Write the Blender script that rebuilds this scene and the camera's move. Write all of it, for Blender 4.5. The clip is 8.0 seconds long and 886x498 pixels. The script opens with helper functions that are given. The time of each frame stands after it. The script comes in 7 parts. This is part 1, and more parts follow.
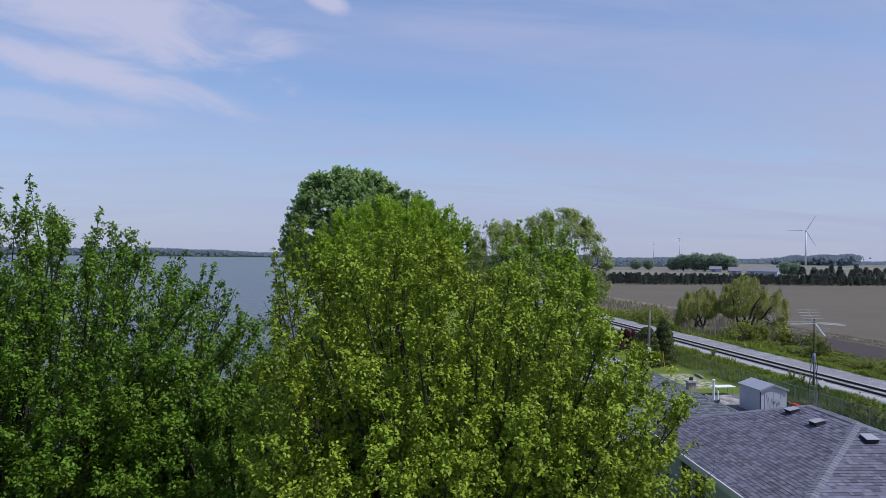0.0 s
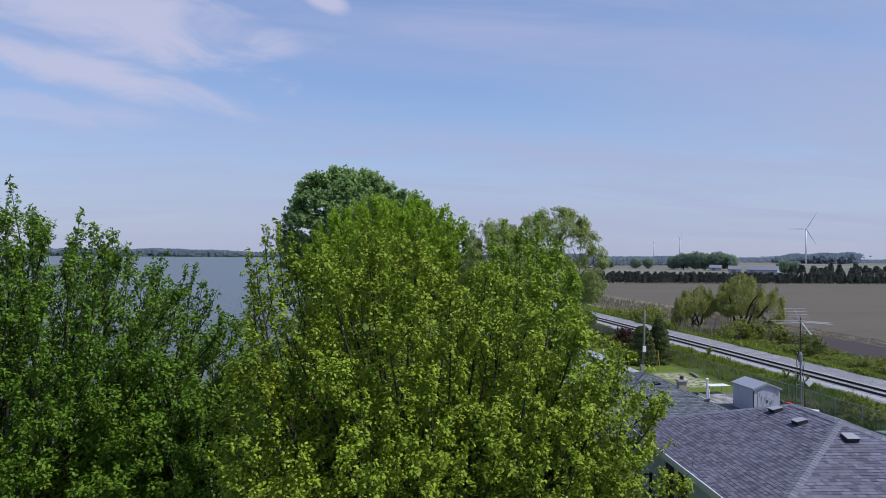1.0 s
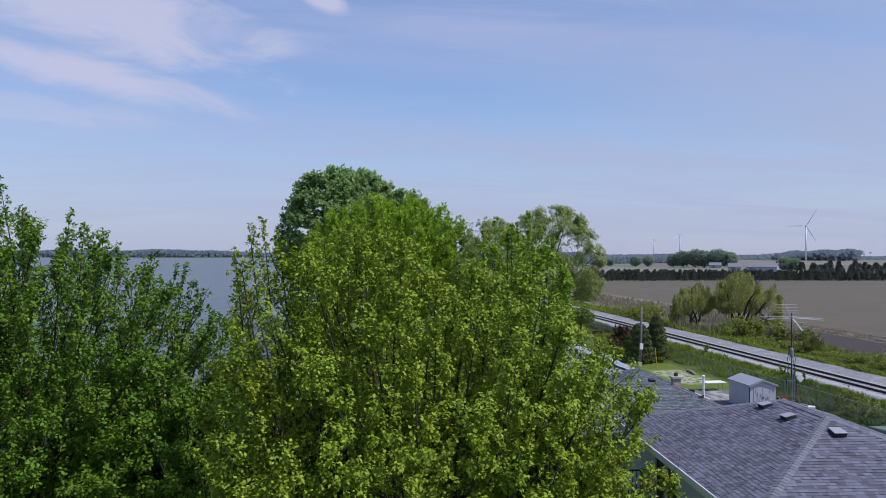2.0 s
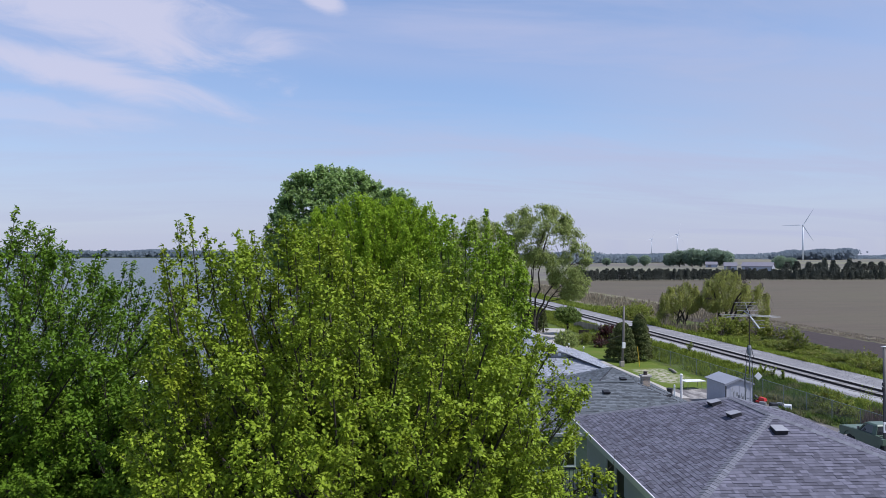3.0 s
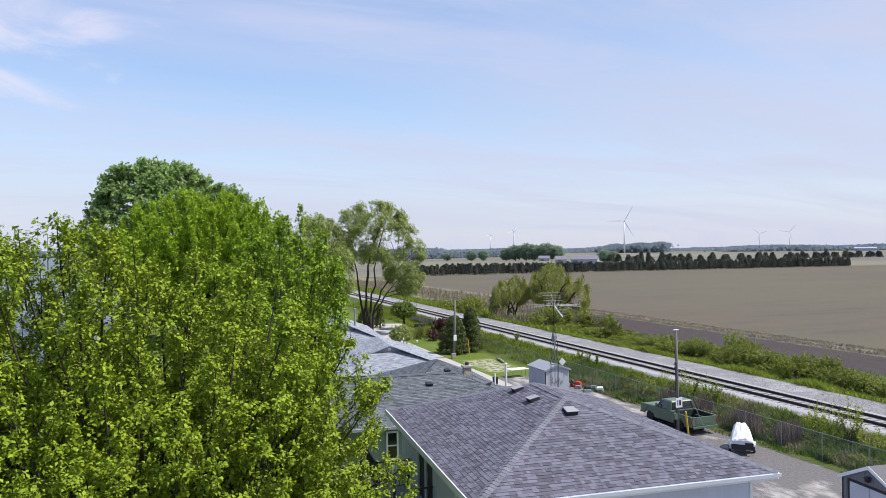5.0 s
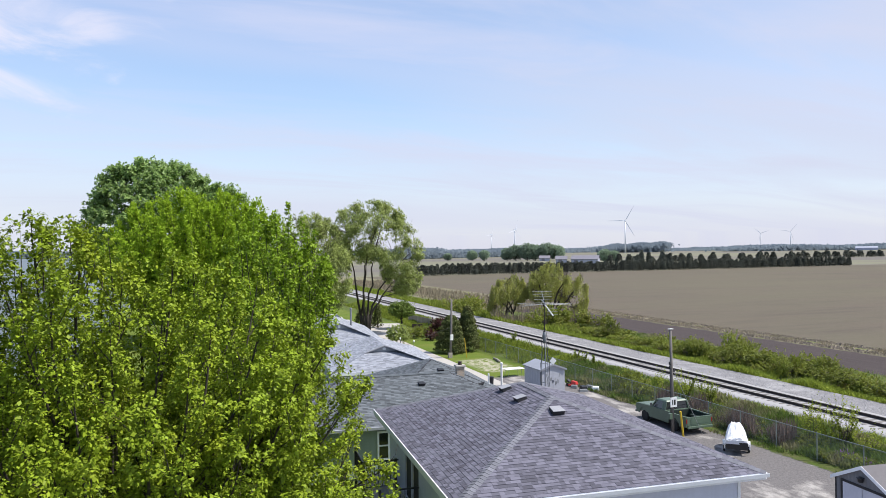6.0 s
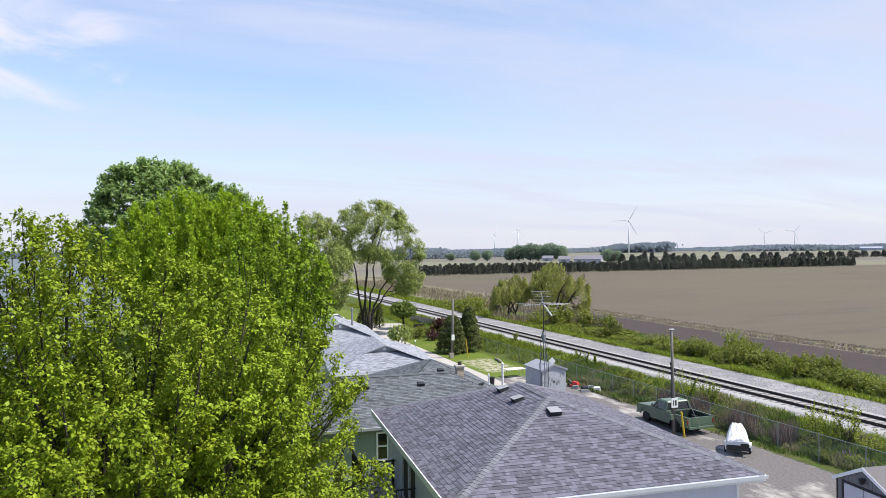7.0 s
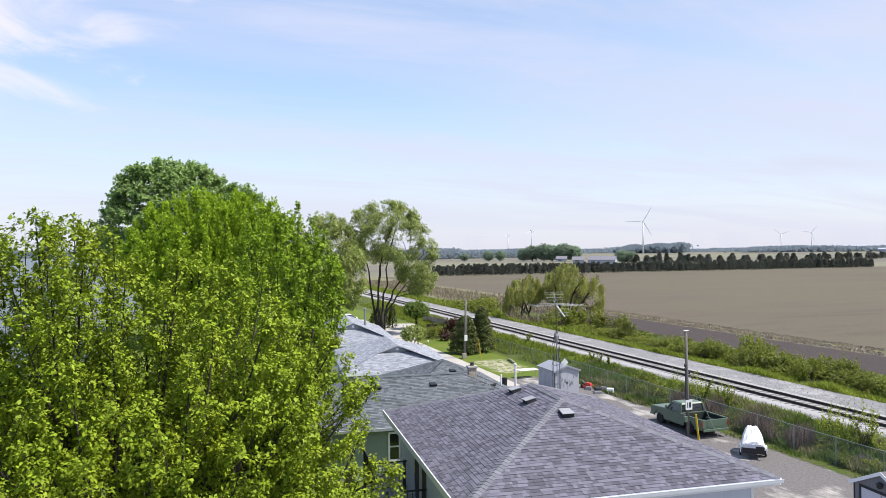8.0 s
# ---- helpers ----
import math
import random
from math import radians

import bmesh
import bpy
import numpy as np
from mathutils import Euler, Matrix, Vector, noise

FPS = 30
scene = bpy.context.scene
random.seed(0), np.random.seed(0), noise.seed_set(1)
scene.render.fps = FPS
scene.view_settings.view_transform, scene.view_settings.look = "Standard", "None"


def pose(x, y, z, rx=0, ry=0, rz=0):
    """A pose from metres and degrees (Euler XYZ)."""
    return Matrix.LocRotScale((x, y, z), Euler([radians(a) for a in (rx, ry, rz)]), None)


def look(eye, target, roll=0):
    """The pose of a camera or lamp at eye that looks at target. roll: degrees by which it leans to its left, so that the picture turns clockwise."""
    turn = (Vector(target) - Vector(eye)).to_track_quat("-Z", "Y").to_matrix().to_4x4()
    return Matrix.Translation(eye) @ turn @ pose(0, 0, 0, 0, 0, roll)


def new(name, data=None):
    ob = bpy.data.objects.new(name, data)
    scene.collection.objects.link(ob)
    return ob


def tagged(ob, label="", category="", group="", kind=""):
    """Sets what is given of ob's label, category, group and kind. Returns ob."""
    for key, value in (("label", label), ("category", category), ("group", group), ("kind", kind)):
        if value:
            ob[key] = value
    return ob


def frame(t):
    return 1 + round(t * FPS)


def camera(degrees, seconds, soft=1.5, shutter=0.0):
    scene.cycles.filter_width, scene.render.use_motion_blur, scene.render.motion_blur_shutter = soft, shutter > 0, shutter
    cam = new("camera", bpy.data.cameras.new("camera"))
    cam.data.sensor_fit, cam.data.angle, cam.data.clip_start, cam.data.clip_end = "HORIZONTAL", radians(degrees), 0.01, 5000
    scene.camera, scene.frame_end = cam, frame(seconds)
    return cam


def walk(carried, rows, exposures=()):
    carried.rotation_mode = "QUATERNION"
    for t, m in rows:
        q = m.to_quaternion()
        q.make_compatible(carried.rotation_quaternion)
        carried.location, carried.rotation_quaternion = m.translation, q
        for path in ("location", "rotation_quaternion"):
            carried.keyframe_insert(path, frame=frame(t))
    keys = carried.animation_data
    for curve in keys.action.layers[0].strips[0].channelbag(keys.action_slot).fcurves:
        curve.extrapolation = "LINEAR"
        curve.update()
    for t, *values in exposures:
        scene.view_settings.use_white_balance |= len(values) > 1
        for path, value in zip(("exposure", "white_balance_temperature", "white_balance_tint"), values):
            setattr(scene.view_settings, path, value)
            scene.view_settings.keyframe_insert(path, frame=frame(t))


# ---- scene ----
cam = camera(63.66, 8.0, soft=0.8)
walk(cam, [
    (0.0, pose(0.000, 0.000, 11.711, 90.573, -0.680, -7.380)),
    (0.5, pose(0.191, -0.003, 11.711, 90.537, -0.532, -7.370)),
    (1.0, pose(0.612, -0.028, 11.731, 90.526, -0.505, -7.346)),
    (1.2, pose(0.700, -0.050, 11.723, 90.512, -0.431, -7.343)),
    (2.3, pose(1.320, -0.168, 11.683, 90.440, -0.019, -7.323)),
    (2.5, pose(1.689, -0.189, 11.676, 90.427, 0.055, -7.320)),
    (2.7, pose(2.030, -0.220, 11.656, 90.432, 0.010, -7.320)),
    (2.9, pose(2.420, -0.255, 11.636, 90.440, -0.040, -7.360)),
    (3.0, pose(2.620, -0.269, 11.627, 90.445, -0.067, -7.480)),
    (3.1, pose(2.715, -0.299, 11.626, 90.409, -0.036, -8.150)),
    (3.2, pose(2.785, -0.329, 11.625, 90.373, -0.004, -9.254)),
    (3.3, pose(2.846, -0.360, 11.624, 90.337, 0.027, -11.420)),
    (3.4, pose(2.907, -0.390, 11.623, 90.301, 0.059, -13.558)),
    (3.5, pose(2.969, -0.420, 11.622, 90.265, 0.090, -16.698)),
    (3.6, pose(3.016, -0.435, 11.623, 90.234, 0.176, -18.876)),
    (3.7, pose(3.063, -0.450, 11.624, 90.203, 0.262, -19.803)),
    (3.8, pose(3.110, -0.465, 11.625, 90.171, 0.349, -20.010)),
    (4.0, pose(3.204, -0.495, 11.626, 90.109, 0.521, -20.011)),
    (4.5, pose(3.482, -0.465, 11.605, 90.112, 0.573, -19.992)),
    (4.7, pose(3.590, -0.452, 11.592, 90.111, 0.585, -19.975)),
    (5.8, pose(4.240, -0.384, 11.517, 90.105, 0.654, -19.880)),
    (6.0, pose(4.315, -0.372, 11.504, 90.105, 0.666, -19.863)),
    (6.5, pose(4.471, -0.344, 11.482, 90.126, 0.657, -19.829)),
    (7.0, pose(4.563, -0.297, 11.481, 90.117, 0.652, -19.599)),
    (7.2, pose(4.587, -0.280, 11.481, 90.124, 0.631, -19.572)),
    (7.3, pose(4.599, -0.272, 11.480, 90.127, 0.621, -19.275)),
    (7.4, pose(4.611, -0.263, 11.480, 90.131, 0.611, -18.811)),
    (7.5, pose(4.623, -0.255, 11.480, 90.134, 0.601, -18.589)),
    (8.0, pose(4.643, -0.229, 11.479, 90.150, 0.532, -18.520)),
], exposures=((0.0, -0.45, 5650, 14), (2.5, -0.35, 5750, 14), (3.5, -0.1, 5950, 12), (4.5, 0.07, 6200, 11), (6.5, 0.28, 6500, 9), (8.0, 0.34, 6550, 9)))

# ---- world, sun, exposure ----
SUN_AZ, SUN_EL = radians(118), radians(57)          # azimuth from +y towards +x
world = bpy.data.worlds.new("world")
scene.world = world
world.use_nodes = True
wn, wl = world.node_tree.nodes, world.node_tree.links
wn.clear()


def wnode(kind, **kw):
    n = wn.new(kind)
    for k, v in kw.items():
        if k == "op":
            n.operation = v
        else:
            n.inputs[int(k[1:])].default_value = v
    return n


def wmath(op, a, b=None, c=None):
    n = wn.new("ShaderNodeMath")
    n.operation = op
    for i, v in enumerate((a, b, c)):
        if v is None:
            continue
        if isinstance(v, (int, float)):
            n.inputs[i].default_value = v
        else:
            wl.new(v, n.inputs[i])
    return n.outputs[0]


sky = wn.new("ShaderNodeTexSky")
sky.sky_type, sky.sun_disc = "NISHITA", False
sky.sun_elevation, sky.sun_rotation = SUN_EL, SUN_AZ
sky.air_density, sky.dust_density, sky.ozone_density = 1.0, 0.35, 1.6
wco = wn.new("ShaderNodeTexCoord")
sep = wn.new("ShaderNodeSeparateXYZ")
wl.new(wco.outputs["Generated"], sep.inputs[0])
elev = wmath("MAXIMUM", sep.outputs[2], 0.02)
# a flat cloud deck: direction over height
comb = wn.new("ShaderNodeCombineXYZ")
wl.new(wmath("DIVIDE", sep.outputs[0], wmath("ADD", elev, 0.12)), comb.inputs[0])
wl.new(wmath("DIVIDE", sep.outputs[1], wmath("ADD", elev, 0.12)), comb.inputs[1])
mapn = wn.new("ShaderNodeMapping")
mapn.inputs["Rotation"].default_value = (0, 0, radians(-28))
mapn.inputs["Scale"].default_value = (0.55, 1.7, 1)
wl.new(comb.outputs[0], mapn.inputs[0])


def wnoise(scale, detail, rough, distort, src):
    n = wn.new("ShaderNodeTexNoise")
    n.inputs["Scale"].default_value = scale
    n.inputs["Detail"].default_value = detail
    n.inputs["Roughness"].default_value = rough
    n.inputs["Distortion"].default_value = distort
    wl.new(src, n.inputs["Vector"])
    return n.outputs[0]


def wramp(src, lo, hi, top=1.0):
    n = wn.new("ShaderNodeMapRange")
    n.interpolation_type = "SMOOTHSTEP"
    n.inputs[1].default_value, n.inputs[2].default_value = lo, hi
    n.inputs[4].default_value = top
    wl.new(src, n.inputs[0])
    return n.outputs[0]


veil = wmath("MAXIMUM", wramp(wnoise(0.9, 6, 0.58, 0.6, mapn.outputs[0]), 0.34, 0.72, 0.72), wramp(wnoise(0.28, 4, 0.5, 0.3, mapn.outputs[0]), 0.38, 0.66, 0.66))
# a thick streaked bank over the lake and a small puff, laid out by slope of bearing and height
fwd = wmath("MAXIMUM", sep.outputs[1], 0.15)
cu, cv = wmath("DIVIDE", sep.outputs[0], fwd), wmath("DIVIDE", sep.outputs[2], fwd)
streak = wn.new("ShaderNodeCombineXYZ")
tc, ts = math.cos(radians(-11)), math.sin(radians(-11))
wl.new(wmath("MULTIPLY", wmath("ADD", wmath("MULTIPLY", cu, tc), wmath("MULTIPLY", cv, ts)), 7.0), streak.inputs[0])
wl.new(wmath("MULTIPLY", wmath("SUBTRACT", wmath("MULTIPLY", cv, tc), wmath("MULTIPLY", cu, ts)), 19.0), streak.inputs[1])
fray = wnoise(0.8, 7, 0.62, 0.8, streak.outputs[0])


def cloud(u0, v0, ru, rv, tilt, ragged, top):
    c, s_ = math.cos(radians(tilt)), math.sin(radians(tilt))
    du, dv = wmath("SUBTRACT", cu, u0), wmath("SUBTRACT", cv, v0)
    a = wmath("DIVIDE", wmath("ADD", wmath("MULTIPLY", du, c), wmath("MULTIPLY", dv, s_)), ru)
    b = wmath("DIVIDE", wmath("SUBTRACT", wmath("MULTIPLY", dv, c), wmath("MULTIPLY", du, s_)), rv)
    d = wmath("SQRT", wmath("ADD", wmath("MULTIPLY", a, a), wmath("MULTIPLY", b, b)))
    body = wmath("SUBTRACT", wmath("ADD", 1.0, wmath("MULTIPLY", wmath("SUBTRACT", fray, 0.5), ragged)), d)
    return wramp(body, 0.0, 0.75, top)


bank = wmath("MAXIMUM", wmath("MAXIMUM", cloud(-0.36, 0.335, 0.32, 0.085, -10, 1.9, 0.85), cloud(-0.36, 0.243, 0.27, 0.034, -13, 1.5, 0.85)), cloud(-0.45, 0.190, 0.26, 0.03, -4, 2.0, 0.4))
puff = cloud(-0.036, 0.350, 0.040, 0.020, -25, 1.6, 0.85)
low = wmath("MAXIMUM", wramp(sep.outputs[2], 0.34, -0.02, 0.85), wmath("MULTIPLY", wramp(cu, -0.1, 0.8, 0.8), wramp(wnoise(0.5, 5, 0.5, 0.5, mapn.outputs[0]), 0.05, 0.62, 1.0)))
mix = wn.new("ShaderNodeMix")
mix.data_type = "RGBA"
wl.new(wmath("MULTIPLY", veil, wmath("ADD", 0.6, wramp(cu, -0.4, 0.2, 0.4))), mix.inputs[0])
vivid = wn.new("ShaderNodeHueSaturation")
vivid.inputs["Saturation"].default_value, vivid.inputs["Value"].default_value = 1.12, 1.72
wl.new(sky.outputs[0], vivid.inputs["Color"])
wl.new(vivid.outputs[0], mix.inputs[6])
mix.inputs[7].default_value = (6.1, 6.3, 8.0, 1)
hazy = wn.new("ShaderNodeMix")
hazy.data_type = "RGBA"
wl.new(low, hazy.inputs[0])
wl.new(mix.outputs[2], hazy.inputs[6])
hazy.inputs[7].default_value = (5.7, 5.85, 7.1, 1)
thick = wn.new("ShaderNodeMix")
thick.data_type = "RGBA"
wl.new(wmath("MAXIMUM", bank, puff), thick.inputs[0])
wl.new(hazy.outputs[2], thick.inputs[6])
thick.inputs[7].default_value = (7.7, 7.4, 8.4, 1)
bg = wn.new("ShaderNodeBackground")
bg.inputs[1].default_value = 0.101
wl.new(thick.outputs[2], bg.inputs[0])
wout = wn.new("ShaderNodeOutputWorld")
wl.new(bg.outputs[0], wout.inputs[0])

sun = new("sun", bpy.data.lights.new("sun", "SUN"))
sun.data.energy, sun.data.angle, sun.data.color = 4.9, radians(0.6), (1.0, 0.955, 0.89)
to_sun = Vector((math.sin(SUN_AZ) * math.cos(SUN_EL), math.cos(SUN_AZ) * math.cos(SUN_EL), math.sin(SUN_EL)))
sun.matrix_world = look(to_sun * 200, (0, 0, 0))


# ---- materials ----
def material(name, base, rough=0.8, metal=0.0, fine=(12.0, 0.15), coarse=(0.8, 0.12), bump=0.0, bump_scale=None, island=0.0,
             each=0.0, tint=None, tint_at=(0.5, 0.7), through_light=0.0, world_space=False, stretch=(1, 1, 1), gloss=0.5, rows=None):
    """A surface with grain and stains at two scales, a second colour in patches, and its own spread from piece to piece."""
    m = bpy.data.materials.new(name)
    m.use_nodes = True
    nt = m.node_tree
    n, l = nt.nodes, nt.links
    b = n["Principled BSDF"]
    b.inputs["Roughness"].default_value, b.inputs["Metallic"].default_value = rough, metal
    b.inputs["Specular IOR Level"].default_value = gloss
    if world_space:
        src = n.new("ShaderNodeNewGeometry").outputs["Position"]
    else:
        src = n.new("ShaderNodeTexCoord").outputs["Object"]
    mp = n.new("ShaderNodeMapping")
    mp.inputs["Scale"].default_value = stretch
    l.new(src, mp.inputs[0])

    def noise_of(scale, detail=4):
        t = n.new("ShaderNodeTexNoise")
        t.inputs["Scale"].default_value, t.inputs["Detail"].default_value = scale, detail
        t.inputs["Roughness"].default_value = 0.6
        l.new(mp.outputs[0], t.inputs["Vector"])
        return t.outputs[0]

    def math_of(op, a, b2):
        t = n.new("ShaderNodeMath")
        t.operation = op
        for i, v in enumerate((a, b2)):
            if isinstance(v, (int, float)):
                t.inputs[i].default_value = v
            else:
                l.new(v, t.inputs[i])
        return t.outputs[0]

    fn = noise_of(fine[0], 5)
    cn = noise_of(coarse[0], 3)
    v = math_of("ADD", math_of("MULTIPLY", math_of("SUBTRACT", fn, 0.5), 4 * fine[1]), 1.0)
    v = math_of("ADD", v, math_of("MULTIPLY", math_of("SUBTRACT", cn, 0.5), 4 * coarse[1]))
    if island:
        r = n.new("ShaderNodeNewGeometry").outputs["Random Per Island"]
        v = math_of("ADD", v, math_of("MULTIPLY", math_of("SUBTRACT", r, 0.5), 2 * island))
    if each:
        r = n.new("ShaderNodeObjectInfo").outputs["Random"]
        v = math_of("ADD", v, math_of("MULTIPLY", math_of("SUBTRACT", r, 0.5), 2 * each))
    if rows:
        spz = n.new("ShaderNodeSeparateXYZ")
        l.new(src, spz.inputs[0])
        ph = math_of("FRACT", math_of("DIVIDE", math_of("ADD", spz.outputs[2], math_of("MULTIPLY", fn, rows[0] * 0.12)), rows[0]), 0.0)
        v = math_of("MULTIPLY", v, math_of("SUBTRACT", 1.0 + rows[1] * 0.3, math_of("MULTIPLY", math_of("LESS_THAN", ph, 0.32), rows[1])))
    col = n.new("ShaderNodeRGB").outputs[0]
    col.default_value = (*base, 1)
    if tint:
        mx = n.new("ShaderNodeMix")
        mx.data_type = "RGBA"
        mr = n.new("ShaderNodeMapRange")
        mr.inputs[1].default_value, mr.inputs[2].default_value = tint_at
        l.new(noise_of(coarse[0] * 1.7 + 0.01, 5), mr.inputs[0])
        l.new(mr.outputs[0], mx.inputs[0])
        l.new(col, mx.inputs[6])
        mx.inputs[7].default_value = (*tint, 1)
        col = mx.outputs[2]
    hsv = n.new("ShaderNodeHueSaturation")
    l.new(col, hsv.inputs["Color"])
    l.new(math_of("MAXIMUM", v, 0.15), hsv.inputs["Value"])
    l.new(hsv.outputs[0], b.inputs["Base Color"])
    if bump:
        bp = n.new("ShaderNodeBump")
        bp.inputs["Strength"].default_value, bp.inputs["Distance"].default_value = 1.0, bump
        l.new(noise_of(bump_scale or fine[0], 6), bp.inputs["Height"])
        l.new(bp.outputs[0], b.inputs["Normal"])
    if through_light:
        tr = n.new("ShaderNodeBsdfTranslucent")
        l.new(hsv.outputs[0], tr.inputs[0])
        ms = n.new("ShaderNodeMixShader")
        ms.inputs[0].default_value = through_light
        l.new(b.outputs[0], ms.inputs[1])
        l.new(tr.outputs[0], ms.inputs[2])
        l.new(ms.outputs[0], n["Material Output"].inputs[0])
    return m


M = {}
M["leaf_maple"] = material("maple leaf", (0.235, 0.315, 0.024), 0.5, fine=(0.9, 0.10), coarse=(0.25, 0.10), island=0.30, tint=(0.290, 0.345, 0.026), through_light=0.18, gloss=0.12)
M["leaf_maple_deep"] = material("deeper green maple leaf", (0.120, 0.210, 0.017), 0.5, fine=(0.9, 0.10), coarse=(0.25, 0.10), island=0.28, tint=(0.175, 0.265, 0.022), through_light=0.24, gloss=0.12)
M["leaf_maple_mid"] = material("mid green maple leaf", (0.225, 0.335, 0.026), 0.5, fine=(0.9, 0.10), coarse=(0.25, 0.10), island=0.22, tint=(0.230, 0.345, 0.026), through_light=0.26, gloss=0.12)
M["leaf_bright"] = material("fresh bright leaf", (0.310, 0.440, 0.034), 0.6, fine=(0.6, 0.12), coarse=(0.2, 0.1), island=0.2, through_light=0.35, gloss=0.1)
M["leaf_poplar"] = material("dull poplar leaf", (0.300, 0.420, 0.135), 0.5, fine=(0.5, 0.1), coarse=(0.2, 0.1), island=0.3, through_light=0.42, gloss=0.4)
M["leaf_willow"] = material("pale willow leaf", (0.35, 0.41, 0.125), 0.5, fine=(0.5, 0.1), coarse=(0.2, 0.1), island=0.3, through_light=0.4, gloss=0.3)
M["leaf_willow_gold"] = material("yellow willow leaf", (0.44, 0.46, 0.120), 0.5, fine=(0.5, 0.1), coarse=(0.2, 0.1), island=0.3, through_light=0.45, gloss=0.3)
M["leaf_shrub"] = material("shrub leaf", (0.245, 0.285, 0.042), 0.5, fine=(0.5, 0.1), coarse=(0.3, 0.15), island=0.35, each=0.18, tint=(0.265, 0.220, 0.065), through_light=0.36, gloss=0.3)
M["leaf_fresh"] = material("fresh sapling leaf", (0.285, 0.335, 0.045), 0.55, fine=(1.0, 0.1), coarse=(0.5, 0.12), island=0.35, through_light=0.4, gloss=0.15)
M["leaf_round"] = material("clipped dark green leaf", (0.205, 0.285, 0.060), 0.5, fine=(1.0, 0.1), coarse=(0.5, 0.12), island=0.35, through_light=0.3, gloss=0.3)
M["leaf_cedar"] = material("cedar foliage", (0.125, 0.150, 0.048), 0.7, fine=(1.5, 0.15), coarse=(0.4, 0.15), island=0.35, tint=(0.150, 0.140, 0.055), through_light=0.15, gloss=0.2)
M["leaf_spruce"] = material("spruce needles", (0.100, 0.108, 0.086), 0.7, fine=(1.0, 0.15), coarse=(0.1, 0.15), island=0.35, each=0.25, through_light=0.1, gloss=0.2)
M["leaf_red"] = material("dark red shrub leaf", (0.075, 0.018, 0.016), 0.5, fine=(1, 0.1), coarse=(0.4, 0.2), island=0.35, tint=(0.05, 0.06, 0.015), through_light=0.3)
M["grass"] = material("tall weeds", (0.245, 0.300, 0.045), 0.6, fine=(0.7, 0.1), coarse=(0.22, 0.22), island=0.3, tint=(0.27, 0.26, 0.075), tint_at=(0.58, 0.75), through_light=0.5, gloss=0.2)
M["grass_green"] = material("green weeds", (0.135, 0.200, 0.045), 0.6, fine=(0.7, 0.1), coarse=(0.25, 0.2), island=0.3, tint=(0.28, 0.26, 0.14), tint_at=(0.46, 0.62), through_light=0.5, gloss=0.2)
M["reed"] = material("dry reeds", (0.30, 0.255, 0.18), 0.8, fine=(0.7, 0.1), coarse=(0.3, 0.15), island=0.3, through_light=0.2, gloss=0.1)
M["dead_stalk"] = material("dead brown stalks", (0.20, 0.145, 0.125), 0.8, fine=(0.7, 0.1), coarse=(0.6, 0.15), island=0.35, through_light=0.1, gloss=0.1)
M["purple"] = material("purple blossom", (0.34, 0.17, 0.46), 0.6, fine=(2, 0.1), coarse=(0.6, 0.15), island=0.35, through_light=0.3)
M["bark"] = material("grey-brown bark", (0.085, 0.068, 0.055), 0.9, fine=(9, 0.25), coarse=(1.2, 0.15), bump=0.02, stretch=(1, 1, 0.25))
M["bark_dark"] = material("dark willow bark", (0.050, 0.040, 0.032), 0.9, fine=(6, 0.25), coarse=(0.9, 0.15), bump=0.03, stretch=(1, 1, 0.25))
M["shingle"] = material("grey architectural shingle", (0.130, 0.126, 0.158), 0.9, fine=(60, 0.12), coarse=(0.5, 0.10), island=0.36, bump=0.004, bump_scale=130, gloss=0.25)
M["shingle_each"] = material("grey architectural shingle tab", (0.130, 0.126, 0.158), 0.9, fine=(60, 0.12), coarse=(0.5, 0.10), each=0.36, bump=0.004, bump_scale=130, gloss=0.25)
M["shingle_cap"] = material("grey ridge cap shingle", (0.172, 0.174, 0.200), 0.9, fine=(60, 0.10), coarse=(0.5, 0.08), each=0.16, bump=0.004, bump_scale=130, gloss=0.25)
M["underlay"] = material("dark roof felt", (0.035, 0.034, 0.040), 0.95, fine=(20, 0.15), coarse=(1, 0.1))
M["slate_tab"] = material("weathered green-grey shingle tab", (0.118, 0.130, 0.142), 0.9, fine=(40, 0.12), coarse=(0.6, 0.12), island=0.34, gloss=0.25)
M["pale_tab"] = material("pale silver-grey shingle tab", (0.285, 0.298, 0.335), 0.85, fine=(40, 0.10), coarse=(0.5, 0.10), island=0.30, gloss=0.25)
M["roof_slate"] = material("blue-grey weathered shingles", (0.105, 0.118, 0.130), 0.9, fine=(7, 0.22), coarse=(0.5, 0.10), bump=0.012, bump_scale=9, stretch=(1, 1, 6), gloss=0.25, rows=(0.058, 0.34))
M["roof_pale"] = material("pale silver-grey shingles", (0.235, 0.250, 0.285), 0.85, fine=(5, 0.16), coarse=(0.5, 0.08), bump=0.012, bump_scale=8, stretch=(1, 1, 5), gloss=0.25, rows=(0.10, 0.22))
M["white_trim"] = material("white painted trim", (0.80, 0.81, 0.84), 0.5, fine=(14, 0.04), coarse=(1.5, 0.05))
M["siding_blue"] = material("pale blue-grey vinyl siding", (0.56, 0.58, 0.68), 0.6, fine=(10, 0.05), coarse=(0.7, 0.06))
M["siding_green"] = material("sage green siding", (0.215, 0.270, 0.215), 0.65, fine=(10, 0.06), coarse=(0.7, 0.06))
M["siding_grey"] = material("grey siding", (0.34, 0.35, 0.37), 0.65, fine=(10, 0.06), coarse=(0.7, 0.06))
